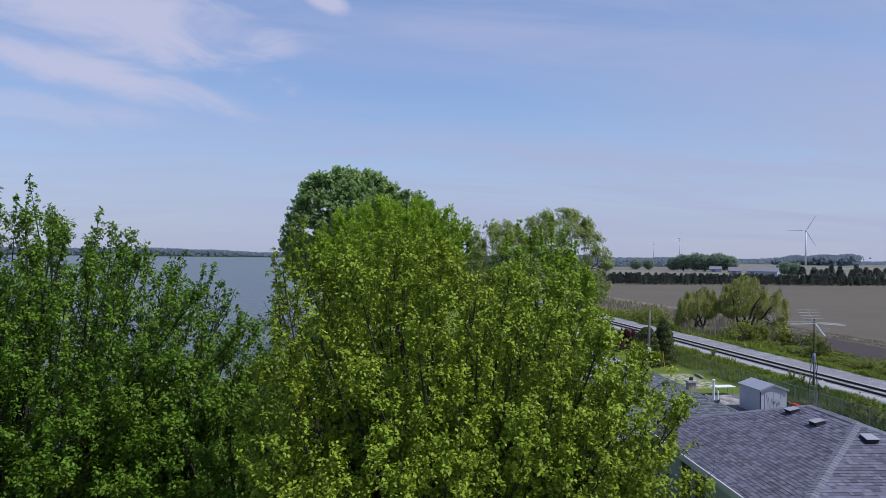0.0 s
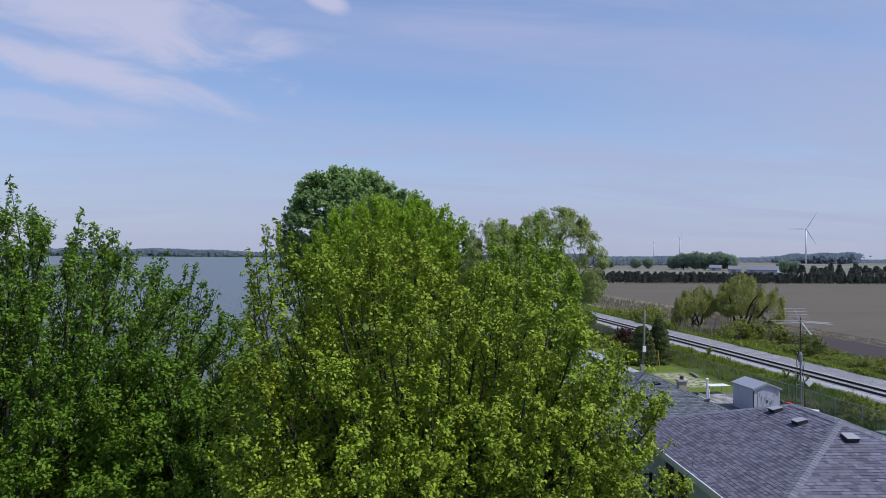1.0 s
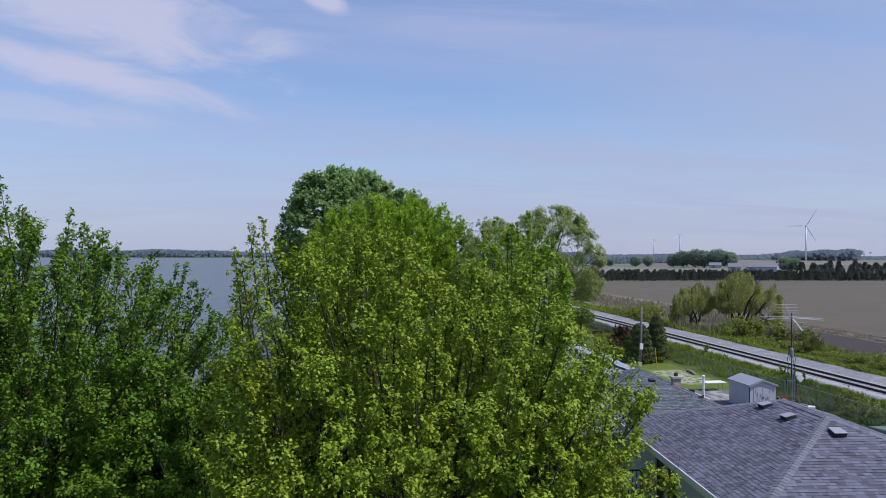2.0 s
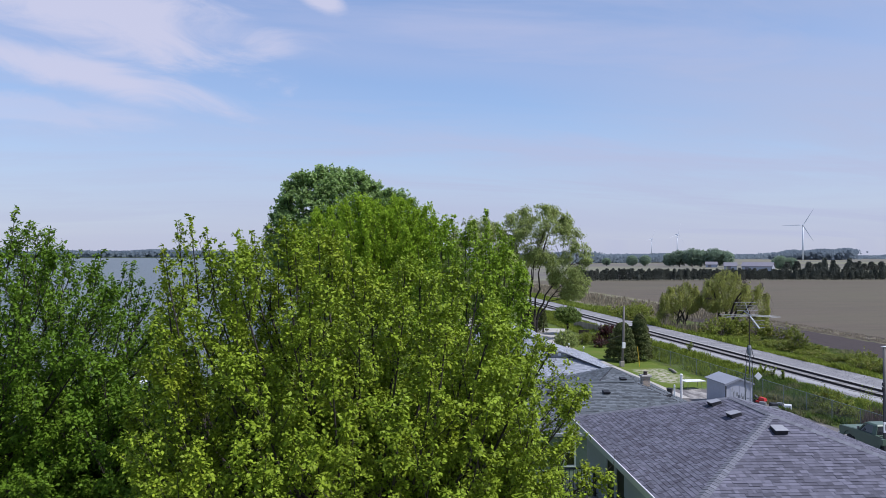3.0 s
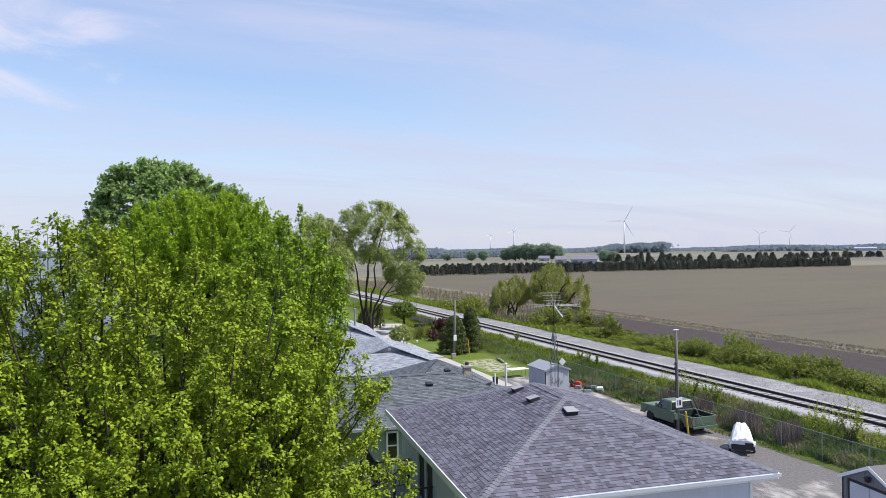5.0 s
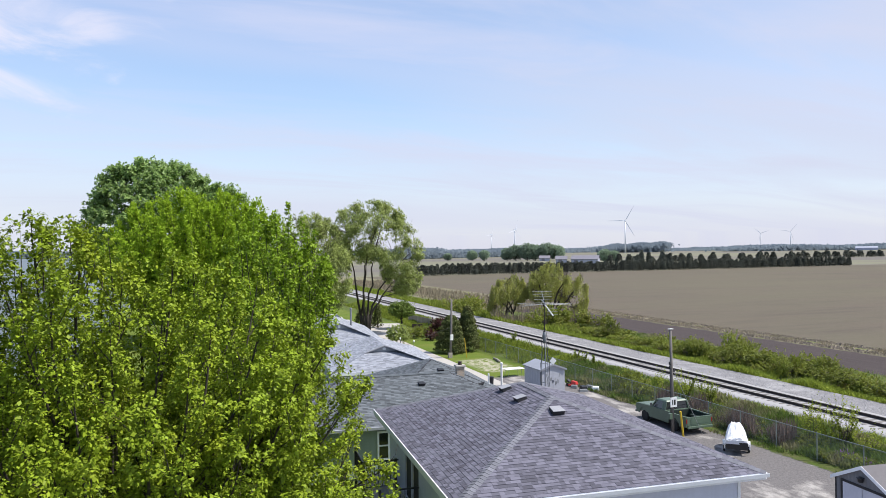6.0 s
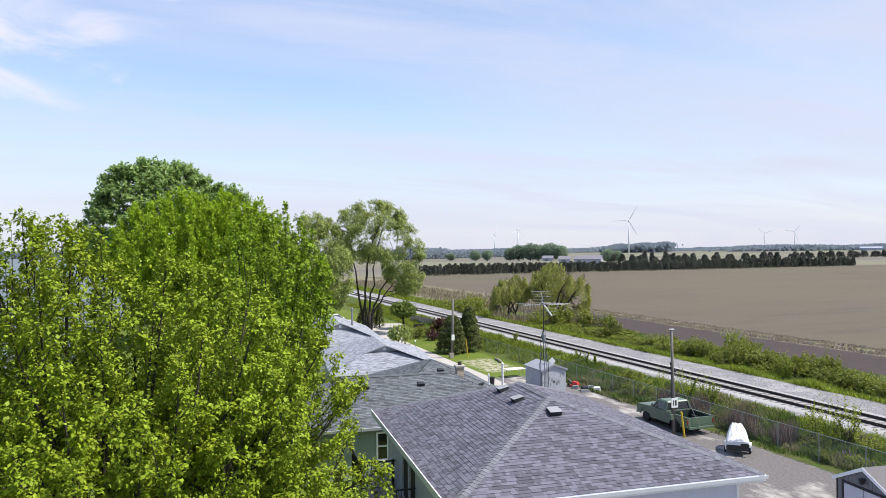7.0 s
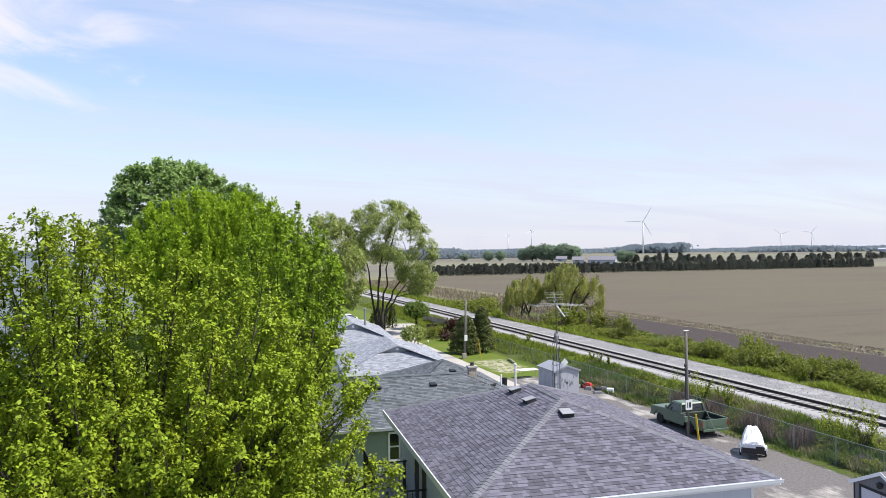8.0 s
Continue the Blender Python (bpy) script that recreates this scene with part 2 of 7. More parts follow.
# darker than the grey siding: shade on the shed front is in this colour
M["board_grey_shaded"] = material("weathered grey board, darkened for shade", (0.185, 0.185, 0.200), 0.8, fine=(10, 0.10), coarse=(0.7, 0.08), stretch=(3, 3, 0.4))
M["black_metal"] = material("black painted metal", (0.016, 0.016, 0.018), 0.45, fine=(20, 0.1), coarse=(2, 0.1))
M["vent_top"] = material("pale vent hood", (0.30, 0.30, 0.32), 0.6, fine=(20, 0.08), coarse=(3, 0.1))
M["vent_side"] = material("dark vent louvre", (0.018, 0.018, 0.022), 0.6, fine=(20, 0.1), coarse=(3, 0.1))
M["glass"] = material("dark window glass", (0.012, 0.014, 0.017), 0.06, fine=(3, 0.05), coarse=(1, 0.05), gloss=0.8)
M["brick"] = material("buff chimney brick", (0.42, 0.34, 0.27), 0.9, fine=(18, 0.12), coarse=(3, 0.1), each=0.22, bump=0.004)
M["mortar"] = material("pale mortar", (0.36, 0.33, 0.29), 0.95, fine=(20, 0.1), coarse=(3, 0.1))
M["concrete"] = material("weathered concrete", (0.42, 0.39, 0.355), 0.9, fine=(6, 0.08), coarse=(0.5, 0.12), bump=0.004, world_space=True)
M["steel"] = material("galvanised steel", (0.27, 0.28, 0.29), 0.55, metal=0.5, fine=(12, 0.08), coarse=(2, 0.1))
M["wire"] = material("galvanised fence wire", (0.20, 0.235, 0.215), 0.6, metal=0.0, fine=(12, 0.08), coarse=(2, 0.1))
M["rail_steel"] = material("rusty dark rail", (0.040, 0.031, 0.028), 0.7, metal=0.2, fine=(10, 0.2), coarse=(0.5, 0.15))
M["sleeper"] = material("weathered wooden sleeper", (0.185, 0.170, 0.160), 0.95, fine=(7, 0.2), coarse=(1, 0.15), each=0.25, bump=0.006, stretch=(0.4, 3, 3))
M["pole_wood"] = material("weathered grey pole wood", (0.165, 0.150, 0.140), 0.9, fine=(7, 0.22), coarse=(1, 0.12), bump=0.006, stretch=(3, 3, 0.3))
M["truck_green"] = material("faded olive green car paint", (0.105, 0.150, 0.108), 0.38, fine=(4, 0.05), coarse=(1.2, 0.08))
M["truck_dark"] = material("dark green truck bed", (0.022, 0.034, 0.026), 0.6, fine=(6, 0.1), coarse=(1.2, 0.1))
M["rubber"] = material("black tyre rubber", (0.018, 0.018, 0.018), 0.85, fine=(20, 0.1), coarse=(3, 0.1))
M["chrome"] = material("worn chrome", (0.62, 0.62, 0.62), 0.28, metal=1.0, fine=(12, 0.06), coarse=(2, 0.06))
M["red_lamp"] = material("red lamp lens", (0.30, 0.02, 0.015), 0.3, fine=(20, 0.05), coarse=(3, 0.05))
M["tarp"] = material("white tarpaulin", (0.66, 0.67, 0.70), 0.6, fine=(4, 0.05), coarse=(1.5, 0.05), bump=0.03, bump_scale=2.2)
M["yellow"] = material("yellow plastic guy guard", (0.62, 0.42, 0.03), 0.5, fine=(10, 0.06), coarse=(2, 0.06))
M["red"] = material("red plastic", (0.52, 0.035, 0.03), 0.45, fine=(10, 0.06), coarse=(2, 0.1))
M["shed_grey"] = material("grey painted shed metal", (0.42, 0.43, 0.48), 0.55, fine=(9, 0.05), coarse=(1.2, 0.08))
M["shed_shingle"] = material("dull grey-brown roof felt", (0.150, 0.140, 0.145), 0.9, fine=(14, 0.12), coarse=(0.9, 0.1), bump=0.004, bump_scale=40)
M["door_pale"] = material("pale lilac-grey door paint", (0.55, 0.55, 0.62), 0.55, fine=(9, 0.05), coarse=(1.2, 0.06))
M["shed_roof"] = material("grey shed roof", (0.29, 0.30, 0.34), 0.6, fine=(9, 0.06), coarse=(1.2, 0.1))
M["white_plastic"] = material("white plastic", (0.78, 0.78, 0.76), 0.5, fine=(9, 0.04), coarse=(1.2, 0.06))
M["dark_wood"] = material("dark stained wood", (0.050, 0.036, 0.028), 0.8, fine=(8, 0.2), coarse=(1, 0.1), stretch=(3, 3, 0.5))
M["old_wood"] = material("bleached grey wood", (0.30, 0.27, 0.23), 0.9, fine=(8, 0.2), coarse=(1, 0.1), each=0.2, stretch=(3, 3, 0.5))
M["turbine"] = material("white turbine paint", (0.72, 0.75, 0.80), 0.5, fine=(0.3, 0.03), coarse=(0.05, 0.03))
M["barn"] = material("white barn siding", (0.36, 0.38, 0.46), 0.7, fine=(0.6, 0.06), coarse=(0.1, 0.06))
M["barn_roof"] = material("grey barn roof", (0.20, 0.19, 0.22), 0.8, fine=(0.6, 0.08), coarse=(0.1, 0.06))
# grove leaves lightened towards grey-green, standing in for haze over the fields
M["leaf_far_hazy"] = material("farmyard foliage paled for haze", (0.29, 0.37, 0.26), 0.7, fine=(0.3, 0.1), coarse=(0.05, 0.1), island=0.2, each=0.15, through_light=0.5, gloss=0.2)
# pale blue-grey base: the haze of distance is painted into these leaves
M["hazy_wood"] = material("distant woodland in haze blue", (0.245, 0.290, 0.330), 0.9, fine=(0.05, 0.08), coarse=(0.008, 0.08), island=0.06, gloss=0.0, through_light=0.5)
M["ink"] = material("black sign paint", (0.02, 0.02, 0.02), 0.6, fine=(20, 0.05), coarse=(3, 0.05))
M["sign_white"] = material("white sign board", (0.75, 0.76, 0.76), 0.5, fine=(9, 0.04), coarse=(2, 0.05))
M["rock"] = material("pale limestone", (0.335, 0.325, 0.325), 0.95, fine=(9, 0.08), coarse=(1, 0.08), island=0.14)
M["clod"] = material("dry field edge clods", (0.21, 0.175, 0.135), 0.95, fine=(6, 0.15), coarse=(0.8, 0.12), island=0.3)


def water_material():
    m = bpy.data.materials.new("lake water")
    m.use_nodes = True
    n, l = m.node_tree.nodes, m.node_tree.links
    b = n["Principled BSDF"]
    b.inputs["Roughness"].default_value = 0.3
    b.inputs["Specular IOR Level"].default_value = 0.22
    g = n.new("ShaderNodeNewGeometry")
    mp = n.new("ShaderNodeMapping")
    mp.inputs["Scale"].default_value = (1, 0.35, 1)
    l.new(g.outputs["Position"], mp.inputs[0])
    wv = n.new("ShaderNodeTexNoise")
    wv.inputs["Scale"].default_value, wv.inputs["Detail"].default_value = 0.9, 6
    l.new(mp.outputs[0], wv.inputs["Vector"])
    bp = n.new("ShaderNodeBump")
    bp.inputs["Strength"].default_value, bp.inputs["Distance"].default_value = 1.0, 0.6
    l.new(wv.outputs[0], bp.inputs["Height"])
    l.new(bp.outputs[0], b.inputs["Normal"])
    big = n.new("ShaderNodeTexNoise")
    big.inputs["Scale"].default_value, big.inputs["Detail"].default_value = 0.012, 4
    l.new(mp.outputs[0], big.inputs["Vector"])
    mx = n.new("ShaderNodeMix")
    mx.data_type = "RGBA"
    l.new(big.outputs[0], mx.inputs[0])
    mx.inputs[6].default_value, mx.inputs[7].default_value = (0.074, 0.090, 0.090, 1), (0.098, 0.112, 0.108, 1)
    l.new(mx.outputs[2], b.inputs["Base Color"])
    return m


def ground_material():
    """One sheet of ground: bands beside the railway run along y, yard patches have their own outlines."""
    m = bpy.data.materials.new("ground cover")
    m.use_nodes = True
    n, l = m.node_tree.nodes, m.node_tree.links
    b = n["Principled BSDF"]
    b.inputs["Roughness"].default_value, b.inputs["Specular IOR Level"].default_value = 0.95, 0.1
    pos = n.new("ShaderNodeNewGeometry").outputs["Position"]
    sp = n.new("ShaderNodeSeparateXYZ")
    l.new(pos, sp.inputs[0])

    def f(op, a, b2=None):
        t = n.new("ShaderNodeMath")
        t.operation = op
        for i, v in enumerate((a, b2)):
            if v is None:
                continue
            if isinstance(v, (int, float)):
                t.inputs[i].default_value = v
            else:
                l.new(v, t.inputs[i])
        return t.outputs[0]

    def tex(scale, detail=4, stretch=None):
        t = n.new("ShaderNodeTexNoise")
        t.inputs["Scale"].default_value, t.inputs["Detail"].default_value = scale, detail
        t.inputs["Roughness"].default_value = 0.62
        src = pos
        if stretch:
            mp = n.new("ShaderNodeMapping")
            mp.inputs["Scale"].default_value = stretch
            l.new(pos, mp.inputs[0])
            src = mp.outputs[0]
        l.new(src, t.inputs["Vector"])
        return t.outputs[0]

    wob = f("MULTIPLY", f("SUBTRACT", tex(0.55, 5), 0.5), 2.4)
    wob_small = f("MULTIPLY", f("SUBTRACT", tex(2.5, 4), 0.5), 0.8)
    X = f("ADD", f("ADD", sp.outputs[0], wob), wob_small)
    Y = f("ADD", f("ADD", sp.outputs[1], wob), wob_small)
    Xs, Ys = sp.outputs[0], sp.outputs[1]

    def band(lo, hi, src, soft=0.15):
        r1, r2 = n.new("ShaderNodeMapRange"), n.new("ShaderNodeMapRange")
        for r, c, a in ((r1, lo, 1), (r2, hi, -1)):
            r.inputs[1].default_value, r.inputs[2].default_value = c - soft * a, c + soft * a
            l.new(src, r.inputs[0])
        return f("MULTIPLY", r1.outputs[0], r2.outputs[0])

    def mixed(col, mask, other):
        t = n.new("ShaderNodeMix")
        t.data_type = "RGBA"
        if isinstance(mask, (int, float)):
            t.inputs[0].default_value = mask
        else:
            l.new(mask, t.inputs[0])
        for i, c in ((6, col), (7, other)):
            if isinstance(c, tuple):
                t.inputs[i].default_value = (*c, 1)
            else:
                l.new(c, t.inputs[i])
        return t.outputs[2]

    def ramp(src, lo, hi):
        r = n.new("ShaderNodeMapRange")
        r.inputs[1].default_value, r.inputs[2].default_value = lo, hi
        l.new(src, r.inputs[0])
        return r.outputs[0]

    lawn = mixed((0.108, 0.156, 0.024), ramp(tex(0.35, 5), 0.4, 0.7), (0.160, 0.180, 0.042))
    lawn = mixed(lawn, ramp(tex(14, 3), 0.45, 0.85), (0.096, 0.144, 0.022))
    weeds = mixed((0.085, 0.120, 0.025), ramp(tex(0.8, 5), 0.45, 0.7), (0.125, 0.120, 0.055))
    stone = mixed((0.31, 0.30, 0.305), ramp(tex(9, 4), 0.38, 0.62), (0.17, 0.165, 0.17))
    stone = mixed(stone, ramp(tex(0.6, 4), 0.5, 0.75), (0.40, 0.39, 0.39))
    lane = mixed((0.195, 0.180, 0.176), ramp(tex(7, 4), 0.35, 0.7), (0.130, 0.122, 0.120))
    lane = mixed(lane, ramp(tex(0.45, 5, (1, 0.5, 1)), 0.53, 0.64), (0.40, 0.375, 0.35))
    soil = mixed((0.062, 0.051, 0.050), ramp(tex(1.2, 5, (2.5, 0.15, 1)), 0.35, 0.7), (0.084, 0.069, 0.066))
    dry = mixed((0.25, 0.215, 0.16), ramp(tex(0.5, 5), 0.42, 0.6), (0.14, 0.15, 0.06))
    field = mixed((0.128, 0.106, 0.082), ramp(tex(0.035, 6, (0.6, 1.6, 1)), 0.38, 0.66), (0.112, 0.101, 0.074))
    field = mixed(field, ramp(tex(0.9, 4, (0.12, 2.4, 1)), 0.35, 0.95), (0.150, 0.126, 0.098))
    field = mixed(field, ramp(tex(0.16, 6, (0.25, 1.5, 1)), 0.50, 0.70), (0.106, 0.089, 0.073))
    field = mixed(field, f("MULTIPLY", ramp(tex(0.012, 4, (0.7, 1.5, 1)), 0.42, 0.62), 0.6), (0.138, 0.125, 0.086))
    field = mixed(field, f("MULTIPLY", ramp(tex(3.0, 4, (0.3, 2.0, 1)), 0.55, 0.7), 0.5), (0.168, 0.150, 0.124))
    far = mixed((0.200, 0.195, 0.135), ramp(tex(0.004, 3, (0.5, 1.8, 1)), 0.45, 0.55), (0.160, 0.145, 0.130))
    col = lawn
    col = mixed(col, band(33.6, 41.0, X, 0.3), weeds)
    lawn_strip = f("MULTIPLY", band(29.0, 35.6, Xs, 0.3), band(58.5, 112, Ys, 0.5))
    col = mixed(col, lawn_strip, lawn)
    edge = f("ADD", Xs, f("MULTIPLY", wob_small, 0.8))
    yard = f("MULTIPLY", band(18.6, 35.15, edge, 0.12), band(-60, 58.5, Y, 0.4))
    col = mixed(col, yard, lane)
    # out-of-view gravel before the house, keeps light bounced onto its eaves neutral
    unseen_apron = f("MULTIPLY", band(7.5, 19.0, edge, 0.2), band(-6.0, 17.0, Y, 0.4))
    col = mixed(col, unseen_apron, lane)
    patch = f("MULTIPLY", band(31.0, 34.2, X, 0.5), band(61.5, 69, Y, 0.5))
    col = mixed(col, f("MULTIPLY", patch, ramp(tex(1.6, 5), 0.42, 0.56)), (0.42, 0.39, 0.30))
    col = mixed(col, band(40.7, 48.9, X, 0.25), stone)
    col = mixed(col, band(48.9, 62.4, X, 0.3), weeds)
    col = mixed(col, band(62.0, 72.4, X, 0.3), soil)
    col = mixed(col, band(72.2, 76.6, X, 0.6), dry)
    col = mixed(col, ramp(X, 76.0, 77.2), field)
    reeds = f("MULTIPLY", band(58, 78, X, 1), band(125, 330, Y, 3))
    col = mixed(col, reeds, dry)
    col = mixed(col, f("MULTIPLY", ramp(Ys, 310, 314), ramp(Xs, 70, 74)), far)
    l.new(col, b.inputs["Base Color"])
    bp = n.new("ShaderNodeBump")
    bp.inputs["Strength"].default_value, bp.inputs["Distance"].default_value = 1.0, 0.05
    l.new(tex(11, 5), bp.inputs["Height"])
    l.new(bp.outputs[0], b.inputs["Normal"])
    return m


M["water"] = water_material()
M["ground"] = ground_material()


# ---- building tools ----
class Geo:
    """Collects solids into one mesh."""

    def __init__(self):
        self.v, self.f = [], []

    def poly(self, pts, faces):
        o = len(self.v)
        self.v += [tuple(p) for p in pts]
        self.f += [tuple(o + i for i in q) for q in faces]
        return self

    def box(self, x0, x1, y0, y1, z0, z1):
        p = [(x, y, z) for z in (z0, z1) for y in (y0, y1) for x in (x0, x1)]
        return self.poly(p, [(0, 2, 3, 1), (4, 5, 7, 6), (0, 1, 5, 4), (2, 6, 7, 3), (0, 4, 6, 2), (1, 3, 7, 5)])

    def hexa(self, bottom, top):
        """A solid from four points below and four above, both anticlockwise seen from above."""
        return self.poly([*bottom, *top], [(3, 2, 1, 0), (4, 5, 6, 7), (0, 1, 5, 4), (1, 2, 6, 5), (2, 3, 7, 6), (3, 0, 4, 7)])

    def prism(self, outline, axis, a, b):
        """An outline of two coordinates pushed along an axis from a to b."""
        def at(p, d):
            return {"x": (d, p[0], p[1]), "y": (p[0], d, p[1]), "z": (p[0], p[1], d)}[axis]
        n = len(outline)
        pts = [at(p, a) for p in outline] + [at(p, b) for p in outline]
        fs = [tuple(range(n))[::-1], tuple(range(n, 2 * n))] + [(i, (i + 1) % n, n + (i + 1) % n, n + i) for i in range(n)]
        return self.poly(pts, fs)

    def tube(self, pts, radii, n=6, caps=True):
        P = [Vector(p) for p in pts]
        o = len(self.v)
        for i, p in enumerate(P):
            d = (P[min(i + 1, len(P) - 1)] - P[max(i - 1, 0)])
            d = d.normalized() if d.length > 1e-9 else Vector((0, 0, 1))
            a = d.orthogonal().normalized() if abs(d.z) > 0.999 else d.cross(Vector((0, 0, 1))).normalized()
            c = d.cross(a)
            r = radii[i] if isinstance(radii, (list, tuple)) else radii
            for k in range(n):
                t = 2 * math.pi * k / n
                self.v.append(tuple(p + a * (r * math.cos(t)) + c * (r * math.sin(t))))
        for i in range(len(P) - 1):
            for k in range(n):
                q = o + i * n
                self.f.append((q + k, q + (k + 1) % n, q + n + (k + 1) % n, q + n + k))
        if caps:
            self.f.append(tuple(o + k for k in range(n))[::-1])
            self.f.append(tuple(o + (len(P) - 1) * n + k for k in range(n)))
        return self

    def lathe(self, profile, n=16, axis="z", at=(0, 0, 0)):
        o = len(self.v)
        for r, h in profile:
            for k in range(n):
                t = 2 * math.pi * k / n
                c, s = r * math.cos(t), r * math.sin(t)
                q = {"z": (c, s, h), "x": (h, c, s), "y": (c, h, s)}[axis]
                self.v.append((q[0] + at[0], q[1] + at[1], q[2] + at[2]))
        for i in range(len(profile) - 1):
            for k in range(n):
                q = o + i * n
                self.f.append((q + k, q + (k + 1) % n, q + n + (k + 1) % n, q + n + k))
        self.f.append(tuple(o + k for k in range(n))[::-1])
        self.f.append(tuple(o + (len(profile) - 1) * n + k for k in range(n)))
        return self

    def mesh(self, name, mat, bevel=0.0, smooth=False):
        me = bpy.data.meshes.new(name)
        me.from_pydata(self.v, [], self.f)
        bm = bmesh.new()
        bm.from_mesh(me)
        bmesh.ops.recalc_face_normals(bm, faces=bm.faces)
        if bevel:
            bmesh.ops.remove_doubles(bm, verts=bm.verts, dist=1e-5)
            es = [e for e in bm.edges if len(e.link_faces) == 2 and e.calc_face_angle(0) > 0.6]
            bmesh.ops.bevel(bm, geom=es, offset=bevel, segments=2, affect="EDGES", profile=0.6, clamp_overlap=True)
        bm.to_mesh(me)
        bm.free()
        if smooth:
            me.polygons.foreach_set("use_smooth", [True] * len(me.polygons))
        me.materials.append(mat)
        return me


def quads_mesh(name, V, mat, tri=False):
    """A mesh of loose quads from an array of corners (n, 4, 3)."""
    n, k = V.shape[0], V.shape[1]
    me = bpy.data.meshes.new(name)
    me.vertices.add(n * k)
    me.vertices.foreach_set("co", V.astype(np.float32).ravel())
    me.loops.add(n * k)
    me.loops.foreach_set("vertex_index", np.arange(n * k, dtype=np.int32))
    me.polygons.add(n)
    me.polygons.foreach_set("loop_start", np.arange(0, n * k, k, dtype=np.int32))
    me.polygons.foreach_set("loop_total", np.full(n, k, dtype=np.int32))
    me.update(calc_edges=True)
    me.materials.append(mat)
    return me


def part(name, me, parent, label="", m=None):
    ob = new(name, me)
    ob.parent = parent
    if m is not None:
        ob.matrix_basis = m
    if label:
        tagged(ob, label)
    return ob


def thing(name, label, category, m=None, group="", kind=""):
    ob = new(name)
    ob.empty_display_size = 0.2
    if m is not None:
        ob.matrix_basis = m
    return tagged(ob, label, category, group, kind)


def solo(name, me, label, category, m=None, group="", kind=""):
    ob = new(name, me)
    if m is not None:
        ob.matrix_basis = m
    return tagged(ob, label, category, group, kind)


# ---- plants ----
def waves(rng, freq, n=7):
    k, ph = rng.normal(size=(n, 3)) * freq, rng.random(n) * 6.28
    return lambda p: np.sin(p @ k.T + ph).sum(1) / math.sqrt(n)


def unit(a):
    return a / (np.linalg.norm(a, axis=-1, keepdims=True) + 1e-9)


def leaves(rng, base, axis, outward, length, width, per, size, droop, slim=0.42, lie=0.7):
    """Leaves set round shoots: corners (n, 4, 3)."""
    n = len(base)
    B, A, O, L = (np.repeat(a, per, 0) for a in (base, axis, outward, length))
    t = rng.random(n * per) ** 0.85
    perp = unit(np.cross(A, unit(rng.normal(size=(n * per, 3)))))
    rad = width * (1 - 0.65 * t) * np.sqrt(rng.random(n * per))
    c = B + A * (L * t)[:, None] + perp * rad[:, None]
    tip = unit(perp * 0.9 + A * 0.35 + np.array([0, 0, -droop]) + rng.normal(size=c.shape) * 0.35)
    nor = unit(np.array([0, 0, lie]) + O * 0.35 + rng.normal(size=c.shape) * 0.55)
    side = unit(np.cross(tip, nor))
    nor = np.cross(side, tip)
    s = (size * (0.55 + 0.9 * rng.random(n * per)))[:, None]
    w = 0.85 + 0.3 * rng.random((n * per, 1))
    return np.stack([c + tip * s * 0.6, c - tip * s * 0.4 * w - side * s * slim * 1.1 * w, c - tip * s * 0.45 + side * s * slim * 1.1 + nor * s * 0.1], 1)


def crown_shoots(rng, centre, radii, count, lump=0.16, lump_freq=1.6, gap=-0.6, gap_freq=0.5, shell=2.6, up=0.8, out=0.6, length=1.0, bottom=-2.0, box=0.0):
    n = count * 5
    d = unit(rng.normal(size=(n, 3)))
    r = rng.random(n) ** (1 / shell) * (1 + lump * waves(rng, lump_freq)(d)) * ((d ** 4).sum(1) ** -0.25) ** box
    p = np.array(centre) + d * np.array(radii) * r[:, None]
    keep = (waves(rng, gap_freq)(p) > gap) & (d[:, 2] > bottom)
    p, d = p[keep][:count], d[keep][:count]
    axis = unit(d * out + np.array([0, 0, up]) + rng.normal(size=p.shape) * 0.28)
    return p, axis, d, length * (0.5 + rng.random(len(p)) ** 2 * 1.1)


def limbs(rng, g, foot, fork, targets, r0, steps=6, sides=6, sway=0.25):
    """Limbs from the fork of a trunk to targets. Returns points of the skeleton."""
    pts = []
    for e in targets:
        a, e = np.array(fork, float), np.array(e, float)
        a = a + np.array([0, 0, rng.random() * 0.25 * max(fork[2] - foot[2], 1)])
        mid = a * 0.55 + e * 0.45 + np.array([0, 0, 0.18 * np.linalg.norm(e - a)]) + rng.normal(size=3) * sway
        line, rad = [], []
        for i in range(steps + 1):
            t = i / steps
            line.append(a * (1 - t) ** 2 + mid * 2 * t * (1 - t) + e * t * t + rng.normal(size=3) * sway * 0.2 * (0 < i < steps))
            rad.append(r0 * (1 - 0.86 * t) * (0.7 + 0.3 * rng.random()))
        g.tube(line, rad, sides)
        for i in range(2, steps + 1):
            pts.append(line[i])
            pts.append((line[i] + line[i - 1]) / 2)
    return np.array(pts)


def twigs(rng, g, skeleton, ends, r0, sides=4):
    """A twig from the nearest lower point of the skeleton to every end. Returns the points in between."""
    mids = []
    for e in ends:
        d = np.linalg.norm(skeleton - e, axis=1) + np.where(skeleton[:, 2] > e[2] - 0.1, 1.5, 0)
        a = skeleton[int(np.argmin(d))]
        m = a * 0.45 + e * 0.55 + np.array([0, 0, -0.06 * np.linalg.norm(e - a)]) + rng.normal(size=3) * 0.05
        g.tube([a, m, e], [r0, r0 * 0.65, r0 * 0.25], sides, caps=False)
        mids += [m, (m + e) / 2]
    return np.array(mids)


